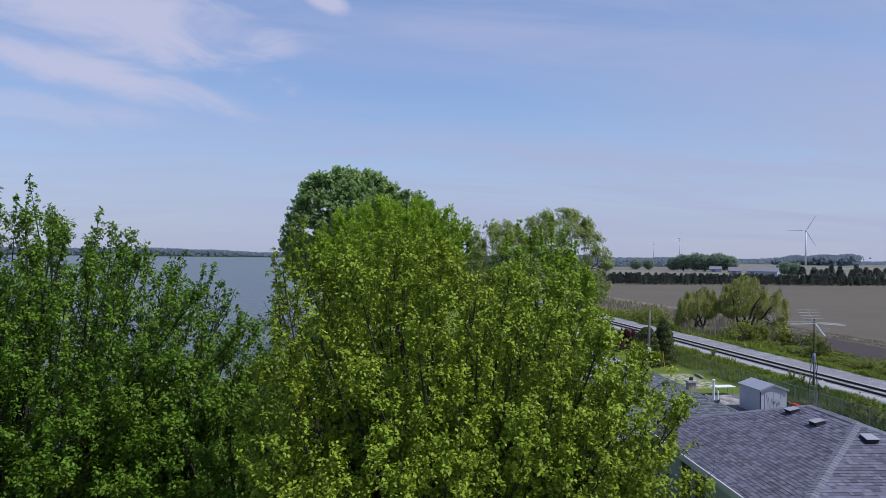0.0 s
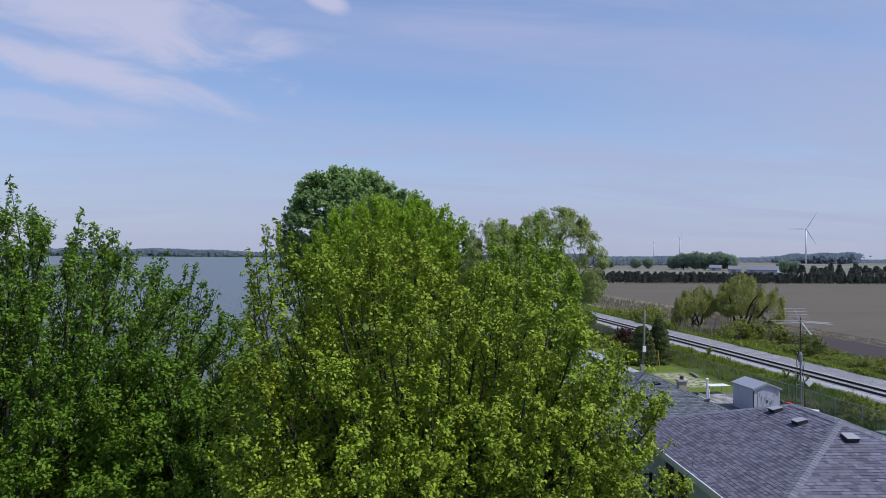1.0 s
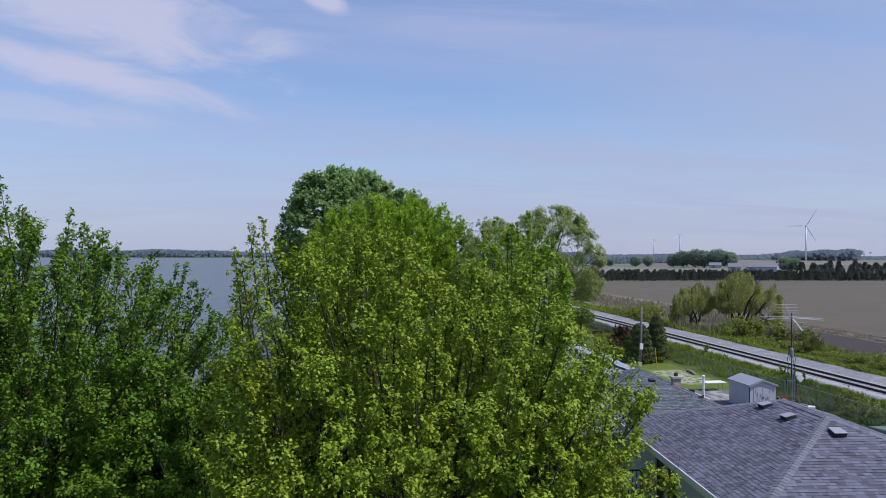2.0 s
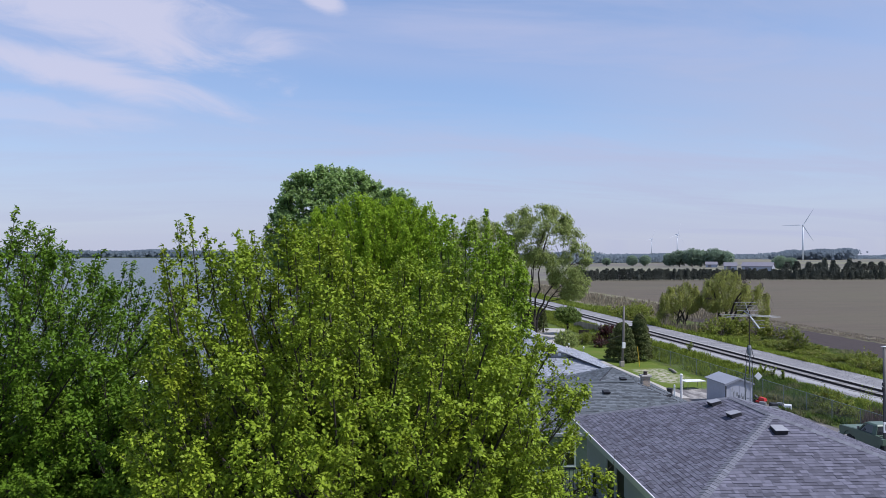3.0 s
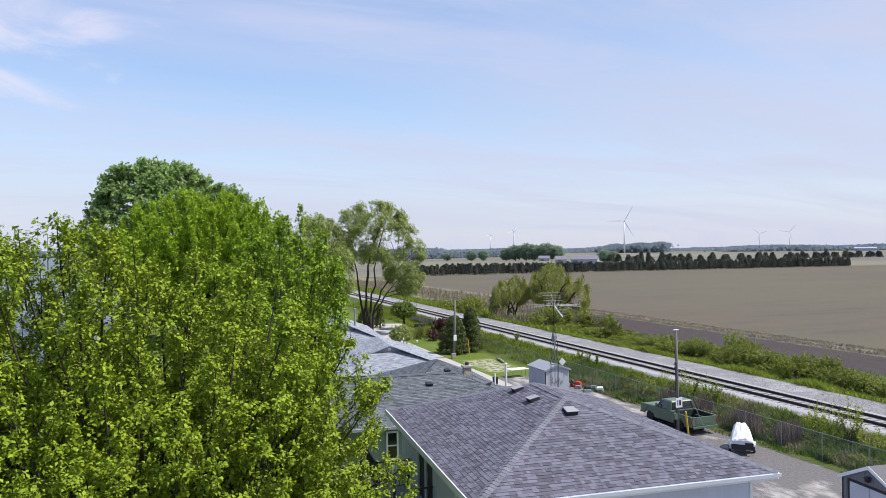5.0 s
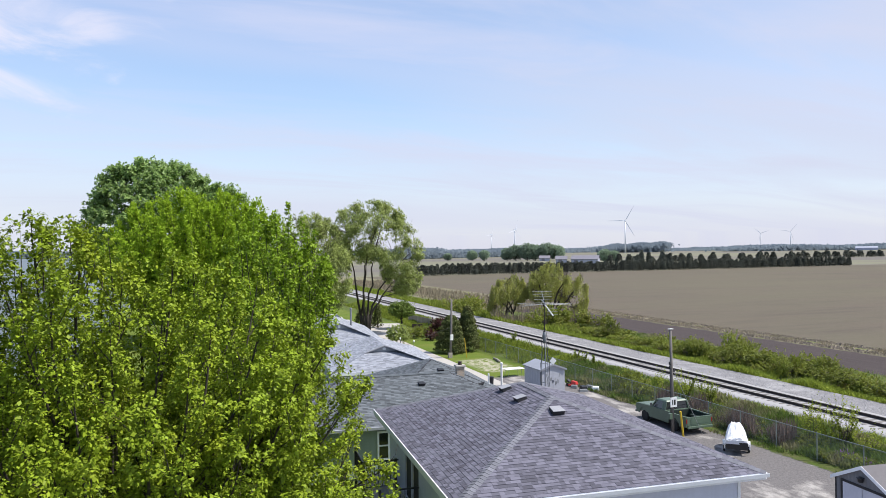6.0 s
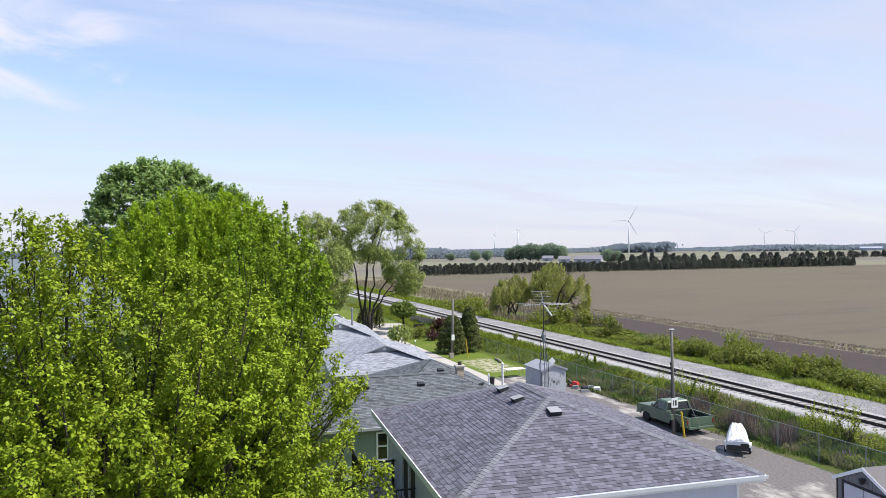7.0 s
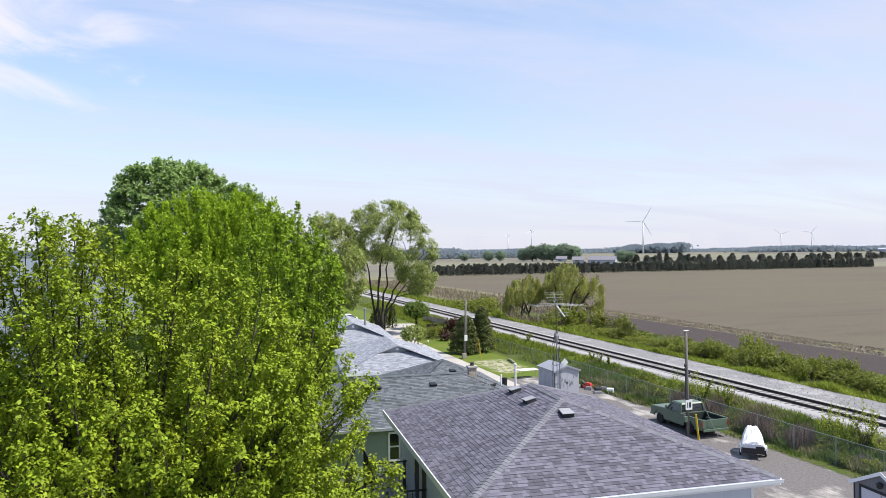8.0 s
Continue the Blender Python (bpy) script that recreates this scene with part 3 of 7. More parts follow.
def broadleaf(seed, height, centre, radii, shoots, per, leaf, leaf_mat, bark_mat, trunk_r=0.2, fork=0.25, stems=9, shoot_len=1.0, width=0.2,
              droop=0.5, slim=0.42, gap=-0.6, gap_freq=0.5, lump=0.16, shell=2.6, up=0.8, out=0.6, twig_r=0.016, sub=120, bottom=-2.0, lie=0.7, trunks=None, box=0.0):
    """Trunk and crown meshes of a broadleaf tree that stands at the origin."""
    rng = np.random.default_rng(seed)
    g = Geo()
    p, axis, d, L = crown_shoots(rng, centre, radii, shoots, lump=lump, gap=gap, gap_freq=gap_freq, shell=shell, up=up, out=out, length=shoot_len, bottom=bottom, box=box)
    c, R = np.array(centre, float), np.array(radii, float)
    fz = height * fork
    skel = []
    for k in range(trunks or 1):
        if trunks:
            a = 6.28 * k / trunks + rng.random()
            top = np.array([math.cos(a), math.sin(a), 0]) * R * 0.22 + np.array([c[0] * 0.6, c[1] * 0.6, fz])
            foot = np.array([math.cos(a), math.sin(a), 0]) * trunk_r * 0.8
        else:
            top, foot = np.array([c[0] * 0.35, c[1] * 0.35, fz]), np.zeros(3)
        mid = foot * 0.5 + top * 0.5 + rng.normal(size=3) * 0.06
        foot = foot - np.array([0, 0, 0.15])
        g.tube([foot, foot * 0.85 + top * 0.15, mid, top], [trunk_r * 1.35, trunk_r, trunk_r * 0.88, trunk_r * 0.75], 8)
        nk = max(3, stems // (trunks or 1))
        tg = []
        for i in range(nk):
            a = 6.28 * (i + rng.random() * 0.7) / nk
            e = rng.random() ** 0.6 * 1.25 - 0.3
            dd = np.array([math.cos(a) * math.cos(e), math.sin(a) * math.cos(e), math.sin(e)])
            base = c if not trunks else c * 0.6 + top * 0.4
            tg.append(c + dd * R * (0.7 + 0.2 * rng.random()) if not trunks else c + (dd * R * 0.75 + (top - c) * np.array([0.5, 0.5, 0])))
        tg.append(c + np.array([rng.normal() * 0.1, rng.normal() * 0.1, 0.9]) * R)
        skel.append(limbs(rng, g, foot, top, tg, trunk_r * (0.7 if trunks else 0.55), sway=0.12 * min(R)))
    skel = np.concatenate(skel)
    pick = rng.permutation(len(p))
    first = pick[:min(sub, len(p))]
    more = twigs(rng, g, skel, p[first], twig_r * 2.2, 5)
    skel = np.concatenate([skel, more])
    rest = pick[min(sub, len(p)):(sub + min(len(p), 900) if sub > 30 else 60)]
    if len(rest):
        twigs(rng, g, skel, (p + axis * (L * 0.6)[:, None])[rest], twig_r, 3)
    trunk = g.mesh("trunk", bark_mat, smooth=True)
    V = leaves(rng, p, axis, d, L, width, per, leaf, droop, slim, lie)
    return trunk, quads_mesh("crown", V, leaf_mat)


def inside(lobes, p, grow=1.0):
    """Which points lie within the union of a crown's lobes."""
    ok = np.zeros(len(p), bool)
    for c, r in lobes:
        ok |= (((p - np.array(c)) / (np.array(r) * grow)) ** 2).sum(1) < 1.0
    return ok


def rims(rng, lobes, n):
    """Points spread evenly over the outside of a crown, each with its outward direction."""
    area = np.array([(r[0] * r[1] * r[2]) ** (2 / 3) for c, r in lobes])
    P, D = [], []
    for (c, r), a in zip(lobes, area / area.sum()):
        d = unit(rng.normal(size=(int(n * 14 * a) + 6, 3)))
        q = np.array(c) + d * np.array(r) * (0.80 + 0.12 * rng.random((len(d), 1)))
        ok = ~inside(lobes, q, 0.78)
        P.append(q[ok])
        D.append(unit(d[ok] / np.array(r)))
    P, D = np.concatenate(P), np.concatenate(D)
    chosen, gap = [int(rng.integers(len(P)))], np.full(len(P), 1e9)
    for _ in range(min(n, len(P)) - 1):
        gap = np.minimum(gap, np.linalg.norm(P - P[chosen[-1]], axis=1) * (0.75 + 0.25 * rng.random(len(P))))
        chosen.append(int(np.argmax(gap)))
    return P[chosen], D[chosen]


def bunches(rng, centre, out, size, per, leaf, slim, droop, lie):
    """Rosettes of broad leaves: corners (n, 4, 3)."""
    n = len(centre) * per
    C, O, S = np.repeat(centre, per, 0), np.repeat(out, per, 0), np.repeat(size, per)[:, None]
    d = unit(rng.normal(size=(n, 3)) + O * 0.55)
    c = C + d * S * (0.35 + 0.65 * rng.random((n, 1)))
    tip = unit(d * 0.9 + np.array([0, 0, -droop]) + rng.normal(size=(n, 3)) * 0.3)
    nor = unit(np.array([0, 0, lie]) + d * 0.5 + O * 0.3 + rng.normal(size=(n, 3)) * 0.38)
    side = unit(np.cross(tip, nor))
    nor = np.cross(side, tip)
    s = leaf * (0.6 + 0.75 * rng.random((n, 1)))
    w = s * slim * (0.85 + 0.3 * rng.random((n, 1)))
    bend = nor * s * 0.14
    return np.stack([c + tip * s * 0.6 - bend, c + tip * s * 0.02 + side * w, c - tip * s * 0.42 - bend * 0.4, c + tip * s * 0.05 - side * w], 1)


def fan_tree(seed, lobes, leaf_mat, bark_mat, trunk_r=0.25, fork=1.8, mains=60, sides=9, shoots=7, scale=1.0, leaf=0.095, per=11, knot=0.13, slim=0.36, droop=0.35, lie=0.9,
             rise=0.5, spires=(), feet=((0, 0),), hang=0.0, grow=1.0, stems=0, start=0.3, bark_scale=1.0, every=0.21, gap=-9.0, gap_freq=0.5, thin=0.0):
    """A tree whose limbs fan out from a low fork to the rim of its crown; side branches carry shoots, and shoots carry bunches of leaves."""
    rng = np.random.default_rng(seed)
    g = Geo()
    lobes = [(c, tuple(v * grow for v in r)) for c, r in lobes]
    rim, outward = rims(rng, lobes, mains)
    base = np.array([(x, y, fork) for x, y in feet], float)
    heart = np.mean([c for c, r in lobes], axis=0)
    for i, (x, y) in enumerate(feet):
        lean = np.array([x, y, 0]) * 0.35
        base[i] += lean
        g.tube([(x * 0.8, y * 0.8, -0.2), (x * 0.85, y * 0.85, 0.25), (x, y, fork * 0.55), tuple(base[i])], [trunk_r * 1.4, trunk_r * 1.05, trunk_r * 0.92, trunk_r * 0.8], 9)
    # leading stems first; every limb then leaves a stem below the place it grows to
    ts = np.linspace(0, 1, 9)[:, None]
    nodes, girth = [], []
    for i, e in enumerate(rim[:stems]):
        b = base[i % len(base)]
        e = heart * 0.25 + e * 0.75
        d = e - b
        ctl = b + d * np.array([0.36, 0.36, 0.50]) + rng.normal(size=3) * 0.05 * np.linalg.norm(d)
        line = b * (1 - ts) ** 2 + ctl * 2 * ts * (1 - ts) + e * ts ** 2 + rng.normal(size=(9, 3)) * 0.012 * np.linalg.norm(d) * (ts > 0) * (ts < 1)
        rad = [trunk_r * bark_scale * (0.55 - 0.42 * t) for t in ts[:, 0]]
        g.tube(line, rad, 6, caps=False)
        nodes.append(line[3:])
        girth += rad[3:]
    if stems:
        nodes, girth = np.concatenate(nodes), np.array(girth)
    B0, T0 = [], []
    keep_dark = waves(rng, gap_freq)
    for e, o in zip(rim, outward):
        if stems:
            k = int(np.argmin(np.linalg.norm(nodes - e, axis=1) * (1 + 0.25 * rng.random(len(nodes))) + np.maximum(0, nodes[:, 2] - e[2] + 0.3 * scale) * 2.5))
            b, girth_k = nodes[k], girth[k]
        else:
            b, girth_k = base[0] + np.array([0, 0, rng.random() * 0.35 * max(heart[2] - fork, 0.5)]), trunk_r * 0.5
        d = e - b
        ctl = b + d * np.array([0.62, 0.62, 0.40 + 0.12 * rng.random()]) + rng.normal(size=3) * 0.06 * np.linalg.norm(d)
        line = b * (1 - ts) ** 2 + ctl * 2 * ts * (1 - ts) + e * ts ** 2
        thick = min(girth_k * 0.6, 0.012 * scale + 0.011 * np.linalg.norm(d))
        g.tube(line, [thick * (1 - 0.85 * t) + 0.004 * scale for t in ts[:, 0]], 5, caps=False)
        t = start + (1 - start) * (np.arange(sides) + rng.random(sides)) / sides
        q = b * ((1 - t) ** 2)[:, None] + ctl * (2 * t * (1 - t))[:, None] + e * (t ** 2)[:, None]
        tan = unit((ctl - b) * (1 - t)[:, None] + (e - ctl) * t[:, None])
        away = unit(np.cross(tan, rng.normal(size=tan.shape)))
        dirs = unit(tan * 0.75 + away * 0.8 + np.array([0, 0, rise]) + o * 0.25)
        B0.append(np.concatenate([q, line[-1:]]))
        T0.append(np.concatenate([dirs, unit(tan[-1:] + np.array([[0, 0, rise]]))]))
    B0, T0 = np.concatenate(B0), np.concatenate(T0)
    L0 = scale * (0.7 + 0.9 * rng.random(len(B0)))
    short = ~inside(lobes, B0 + T0 * L0[:, None], 1.03)
    L0[short] *= 0.45
    for p, d, l in zip(B0, T0, L0):
        bend = np.array([0, 0, 0.14 * l * rise])
        g.tube([p, p + d * l * 0.5, p + d * l + bend], [0.017 * scale * bark_scale, 0.011 * scale * bark_scale, 0.004 * scale], 3, caps=False)
    k = np.repeat(np.arange(len(B0)), shoots)
    t = np.tile((np.arange(shoots) + 0.5) / shoots, len(B0)) + rng.normal(size=len(k)) * 0.05
    p = B0[k] + T0[k] * (L0[k] * t)[:, None] + np.array([0, 0, 0.14 * rise]) * (L0[k] * t ** 2)[:, None]
    away = unit(np.cross(T0[k], rng.normal(size=(len(k), 3))))
    d = unit(T0[k] * 0.6 + away * 0.75 + np.array([0, 0, rise * 0.9 - hang]))
    l = scale * (0.18 + 0.34 * rng.random(len(k))) * (1.0 + 1.6 * hang)
    for a, e in zip(p[::3], (p + d * (l * 0.8)[:, None])[::3]):
        g.tube([a, e], [0.007 * scale * bark_scale, 0.003 * scale], 3, caps=False)
    n = np.maximum(1, np.round(l / (every * scale)).astype(int)) + 1
    kk = np.repeat(np.arange(len(k)), n)
    f = (np.concatenate([np.arange(m) for m in n]) + 0.6) / np.repeat(n, n)
    C = p[kk] + d[kk] * (l[kk] * f)[:, None] - np.array([0, 0, hang]) * (l[kk] * f ** 2)[:, None]
    C = C + rng.normal(size=C.shape) * 0.03 * scale
    O = d[kk]
    low = np.clip((heart[2] + 0.5 - C[:, 2]) / (heart[2] - fork), 0, 1)
    ok = inside(lobes, C, 1.08) & (keep_dark(C) > gap + thin * low)
    C, O = C[ok], O[ok]
    size = knot * scale * (0.7 + 0.6 * rng.random(len(C)))
    for x, y, z, h in spires:
        top = np.array([x, y, z + h]) + rng.normal(size=3) * np.array([0.12, 0.12, 0.1]) * scale
        foot = np.array([x * 0.93, y * 0.93, z - 0.9 * scale])
        g.tube([foot, foot * 0.4 + top * 0.6, top], [0.02 * scale, 0.012 * scale, 0.004 * scale], 4, caps=False)
        m = int(h / (0.055 * scale)) + 12
        f = (np.arange(m) + rng.random(m)) / m
        r = rng.normal(size=(m, 3)) * np.array([1, 1, 0.4]) * (0.21 * scale * (1.15 - 0.95 * f))[:, None]
        C = np.concatenate([C, foot + (top - foot) * f[:, None] + r])
        O = np.concatenate([O, unit(r + np.array([0, 0, 0.12 * scale]))])
        size = np.concatenate([size, knot * scale * (1.05 - 0.5 * f)])
    V = bunches(rng, C, O, size, per, leaf, slim, droop, lie)
    return g.mesh("trunk", bark_mat, smooth=True), quads_mesh("crown", V, leaf_mat)


def plant(name, label, category, meshes, m, group=""):
    t = thing(name, label, category, m, group)
    part("trunk", meshes[0], t)
    part("crown", meshes[1], t)
    return t


# ---- ground, lake, railway ----
def ground_height(x, y):
    r = math.hypot(x, y)
    shore = -13.0 + 7.0 * max(0.0, min(1.0, (y - 62.0) / 30.0))
    if x < shore and r < 2900:
        return -max(0.0, min(3.0, (shore - x) * 0.55))
    if 37.3 < x < 40.6:
        return 0.86 * (x - 37.3) / 3.3
    if 40.6 <= x <= 48.4:
        return 0.86
    if 48.4 < x < 52.0:
        return 0.86 * (52.0 - x) / 3.6
    return 0.0


gx = [-4600, -3600, -2900, -2200, -1400, -700, -300, -120, -60, -35, -22, -18, -15, -13, -11, -9.5, -8, -6, -3, 0, 6, 12, 18, 24, 30, 34, 36, 37.3, 38.4, 39.5, 40.6, 42, 44, 46,
      48.4, 49.6, 50.8, 52, 56, 62, 68, 72, 80, 110, 180, 320, 600, 1200, 2200, 3400, 4600]
gy = [-4600, -2000, -700, -250, -80, -30, 0, 12, 24, 36, 48, 60, 75, 90, 110, 140, 180, 240, 310, 420, 600, 900, 1400, 2000, 2600, 2900, 3200, 3800, 4600]
gv = [(x, y, ground_height(x, y)) for y in gy for x in gx]
gf = [(j * len(gx) + i, j * len(gx) + i + 1, (j + 1) * len(gx) + i + 1, (j + 1) * len(gx) + i) for j in range(len(gy) - 1) for i in range(len(gx) - 1)]
solo("ground", Geo().poly(gv, gf).mesh("ground", M["ground"]), "flat lakeside ground of lawn, gravel lane, railway bank and bare fields", "ground", kind="structure")
solo("water", Geo().box(-4500, -6.5, -4000, 2885, -2.4, -1.2).mesh("water", M["water"]), "wide grey-blue lake with small ripples", "lake", kind="structure")

RAIL_X, RAIL_Z = 43.22, 1.08
track = thing("railway_track", "single railway line with dark rusty rails on grey stone ballast", "railway", pose(RAIL_X, 0, 0), kind="structure")
rail_profile = [(-0.07, 0), (0.07, 0), (0.07, 0.015), (0.012, 0.04), (0.012, 0.12), (0.036, 0.135), (0.036, 0.17), (-0.036, 0.17), (-0.036, 0.135), (-0.012, 0.12), (-0.012, 0.04), (-0.07, 0.015)]
for s in (-0.7525, 0.7525):
    part("rail", Geo().prism([(x + s, z + RAIL_Z - 0.17) for x, z in rail_profile], "y", -250, 900).mesh("rail", M["rail_steel"]), track)
bed = Geo()
bed.prism([(-2.5, 0.80), (2.5, 0.80), (1.75, 0.895), (-1.75, 0.895)], "y", -250, 900)
part("ballast_bed", bed.mesh("ballast_bed", M["rock"]), track)


def roof_hip(g, hw, hl, half_ridge, z0, z1, thick=0.12):
    """A hip roof slab round the origin: eaves at z0, a ridge along y at z1."""
    e = [(-hw, -hl), (hw, -hl), (hw, hl), (-hw, hl)]
    top = [(x, y, z0) for x, y in e] + [(0, -half_ridge, z1), (0, half_ridge, z1)]
    low = [(x, y, z0 - thick) for x, y in e] + [(0, -half_ridge, z1 - thick), (0, half_ridge, z1 - thick)]
    fs = [(0, 1, 4), (1, 2, 5, 4), (2, 3, 5), (3, 0, 4, 5)]
    fs += [tuple(6 + i for i in f)[::-1] for f in fs] + [(i, (i + 1) % 4, 6 + (i + 1) % 4, 6 + i) for i in range(4)]
    return g.poly(top + low, fs)


def wall_slab(g, axis, at, a0, a1, z0, z1, thick, openings=()):
    """A wall along an axis ('x' or 'y') with openings (start, end, bottom, top) cut right through, in one piece."""
    A = sorted({a0, a1, *[o[0] for o in openings], *[o[1] for o in openings]})
    Z = sorted({z0, z1, *[max(z0, o[2]) for o in openings], *[o[3] for o in openings]})

    def solid(i, j):
        if not (0 <= i < len(A) - 1 and 0 <= j < len(Z) - 1):
            return False
        a, z = (A[i] + A[i + 1]) / 2, (Z[j] + Z[j + 1]) / 2
        return not any(o[0] < a < o[1] and o[2] < z < o[3] for o in openings)
    ids, pts, fs = {}, [], []

    def vid(i, j, k):
        if (i, j, k) not in ids:
            ids[i, j, k] = len(pts)
            d = at + thick * k
            pts.append((d, A[i], Z[j]) if axis == "y" else (A[i], d, Z[j]))
        return ids[i, j, k]
    for i in range(len(A) - 1):
        for j in range(len(Z) - 1):
            if not solid(i, j):
                continue
            for k in (0, 1):
                fs.append((vid(i, j, k), vid(i + 1, j, k), vid(i + 1, j + 1, k), vid(i, j + 1, k)))
            for (di, dj), (p, q) in (((-1, 0), ((i, j), (i, j + 1))), ((1, 0), ((i + 1, j), (i + 1, j + 1))), ((0, -1), ((i, j), (i + 1, j))), ((0, 1), ((i, j + 1), (i + 1, j + 1)))):
                if not solid(i + di, j + dj):
                    fs.append((vid(*p, 0), vid(*q, 0), vid(*q, 1), vid(*p, 1)))
    g.poly(pts, fs)


def window(parent, axis, at, a0, a1, z0, z1, out, trim=0.09):
    """A window in an opening: frame, pane and bars; out is the side that it looks to."""
    w = part("window", None, parent)
    f, p = Geo(), Geo()
    d0, d1 = sorted((at - out * 0.05, at + out * 0.035))

    def bar(s, e, lo, hi, q0=d0, q1=d1, gg=f):
        if axis == "y":
            gg.box(q0, q1, s, e, lo, hi)
        else:
            gg.box(s, e, q0, q1, lo, hi)
    bar(a0 - trim, a0, z0 - trim, z1 + trim)
    bar(a1, a1 + trim, z0 - trim, z1 + trim)
    bar(a0, a1, z1, z1 + trim)
    bar(a0, a1, z0 - trim, z0)
    mid = (z0 + z1) / 2
    bar(a0, a1, mid - 0.03, mid + 0.03)
    part("window_frame", f.mesh("window_frame", M["white_trim"], 0.006), w)
    bar(a0, a1, z0, z1, at - out * 0.03 - 0.004, at - out * 0.03 + 0.004, p)
    part("pane", p.mesh("pane", M["glass"]), w)
    return w


# ---- the grey-roofed house beside the big maple ----
HX, HY, HROT = 15.24, 20.93, -4.3
HW, HL, HR, HZ0, HZ1 = 4.45, 5.52, 1.25, 5.30, 6.85
house = thing("house", "two-storey house with pale siding under a grey shingled hip roof", "house", pose(HX, HY, 0, 0, 0, HROT))
roof = part("roof", roof_hip(Geo(), HW, HL, HR, HZ0, HZ1).mesh("roof", M["underlay"]), house, "low hip roof of grey architectural shingles")
wx, wy, wt = HW - 0.5, HL - 0.5, 0.2
w = Geo()
doors = [(0.4, 1.3, 2.95, 4.95), (1.5, 2.4, 2.95, 4.95)]
wall_slab(w, "y", -wx, -wy, wy, 0, HZ0 - 0.14, wt, [(-3.6, -2.4, 3.7, 4.9), *doors])
part("wall", w.mesh("wall", M["siding_blue"]), house)
w = Geo()
wall_slab(w, "y", wx - wt, -wy, wy, 0, HZ0 - 0.14, wt)
part("wall", w.mesh("wall", M["siding_blue"]), house)
for yy in (-wy, wy - wt):
    w = Geo()
    wall_slab(w, "x", yy, -wx + wt, wx - wt, 0, HZ0 - 0.14, wt, [(-1.0, 0.6, 0.9, 2.0)] if yy < 0 else ())
    part("wall", w.mesh("wall", M["siding_blue"]), house)
for i in range(34):
    z = 0.15 + i * 0.15
    if z < HZ0 - 0.2:
        part("siding_board", Geo().prism([(-wy - 0.022, z), (-wy - 0.004, z), (-wy - 0.004, z + 0.145), (-wy - 0.007, z + 0.145)], "x", -wx - 0.02, wx + 0.02).mesh("siding_board", M["siding_blue"]) if i == 0 else
             bpy.data.meshes["siding_board"], house, m=pose(0, 0, z - 0.15))
for sx in (-1, 1):
    c = Geo().box(sx * wx - 0.05 if sx > 0 else -wx - 0.035, sx * wx + 0.035 if sx > 0 else -wx + 0.05, -wy - 0.036, -wy - 0.022, 0, HZ0 - 0.14)
    part("corner_board", c.mesh("corner_board", M["white_trim"]), house)
window(house, "y", -wx, -3.6, -2.4, 3.7, 4.9, -1)
window(house, "x", -wy, -1.0, 0.6, 0.9, 2.0, -1)
for a, b2, lo, hi in doors:
    d = part("door", Geo().box(-wx + 0.05, -wx + 0.10, a, b2, lo, hi).mesh("door", M["vent_side"], 0.008), house, "dark patio door")
    part("door_handle", Geo().tube([(-wx + 0.02, b2 - 0.1, lo + 0.9), (-wx + 0.02, b2 - 0.1, lo + 1.15)], 0.012, 6).mesh("door_handle", M["chrome"]), d)
f = Geo()
f.box(-HW - 0.02, -HW + 0.0, -HL, HL, HZ0 - 0.21, HZ0 + 0.012)
part("fascia", f.mesh("fascia", M["white_trim"], 0.004), house, "white metal fascia")
part("drip_edge", Geo().box(-HW - 0.055, -HW - 0.0215, -HL - 0.02, HL + 0.02, HZ0 - 0.12, HZ0 + 0.035).mesh("drip_edge", M["white_trim"], 0.006), house, "white metal drip edge")
f = Geo().box(HW, HW + 0.02, -HL, HL, HZ0 - 0.19, HZ0 + 0.005)
part("fascia", f.mesh("fascia", M["white_trim"], 0.004), house)
f = Geo().box(-HW - 0.02, HW + 0.02, HL, HL + 0.02, HZ0 - 0.19, HZ0 + 0.005)
part("fascia", f.mesh("fascia", M["white_trim"], 0.004), house)
gut = Geo().prism([(-HL - 0.12, HZ0 + 0.0), (-HL - 0.105, HZ0 + 0.0), (-HL - 0.095, HZ0 - 0.09), (-HL - 0.02, HZ0 - 0.09), (-HL - 0.02, HZ0 - 0.0), (-HL - 0.005, HZ0 - 0.0),
                   (-HL - 0.005, HZ0 - 0.105), (-HL - 0.10, HZ0 - 0.105)], "x", -HW - 0.03, HW + 0.03)
part("gutter", gut.mesh("gutter", M["white_trim"]), house, "white eaves gutter")
f = Geo().box(-HW, HW, -HL - 0.004, -HL + 0.016, HZ0 - 0.19, HZ0 - 0.002)
part("fascia", f.mesh("fascia", M["white_trim"]), house)
f = Geo().box(-HW + 0.01, HW - 0.01, -HL + 0.02, HL - 0.01, HZ0 - 0.165, HZ0 - 0.135)
part("soffit", f.mesh("soffit", M["white_trim"]), house)

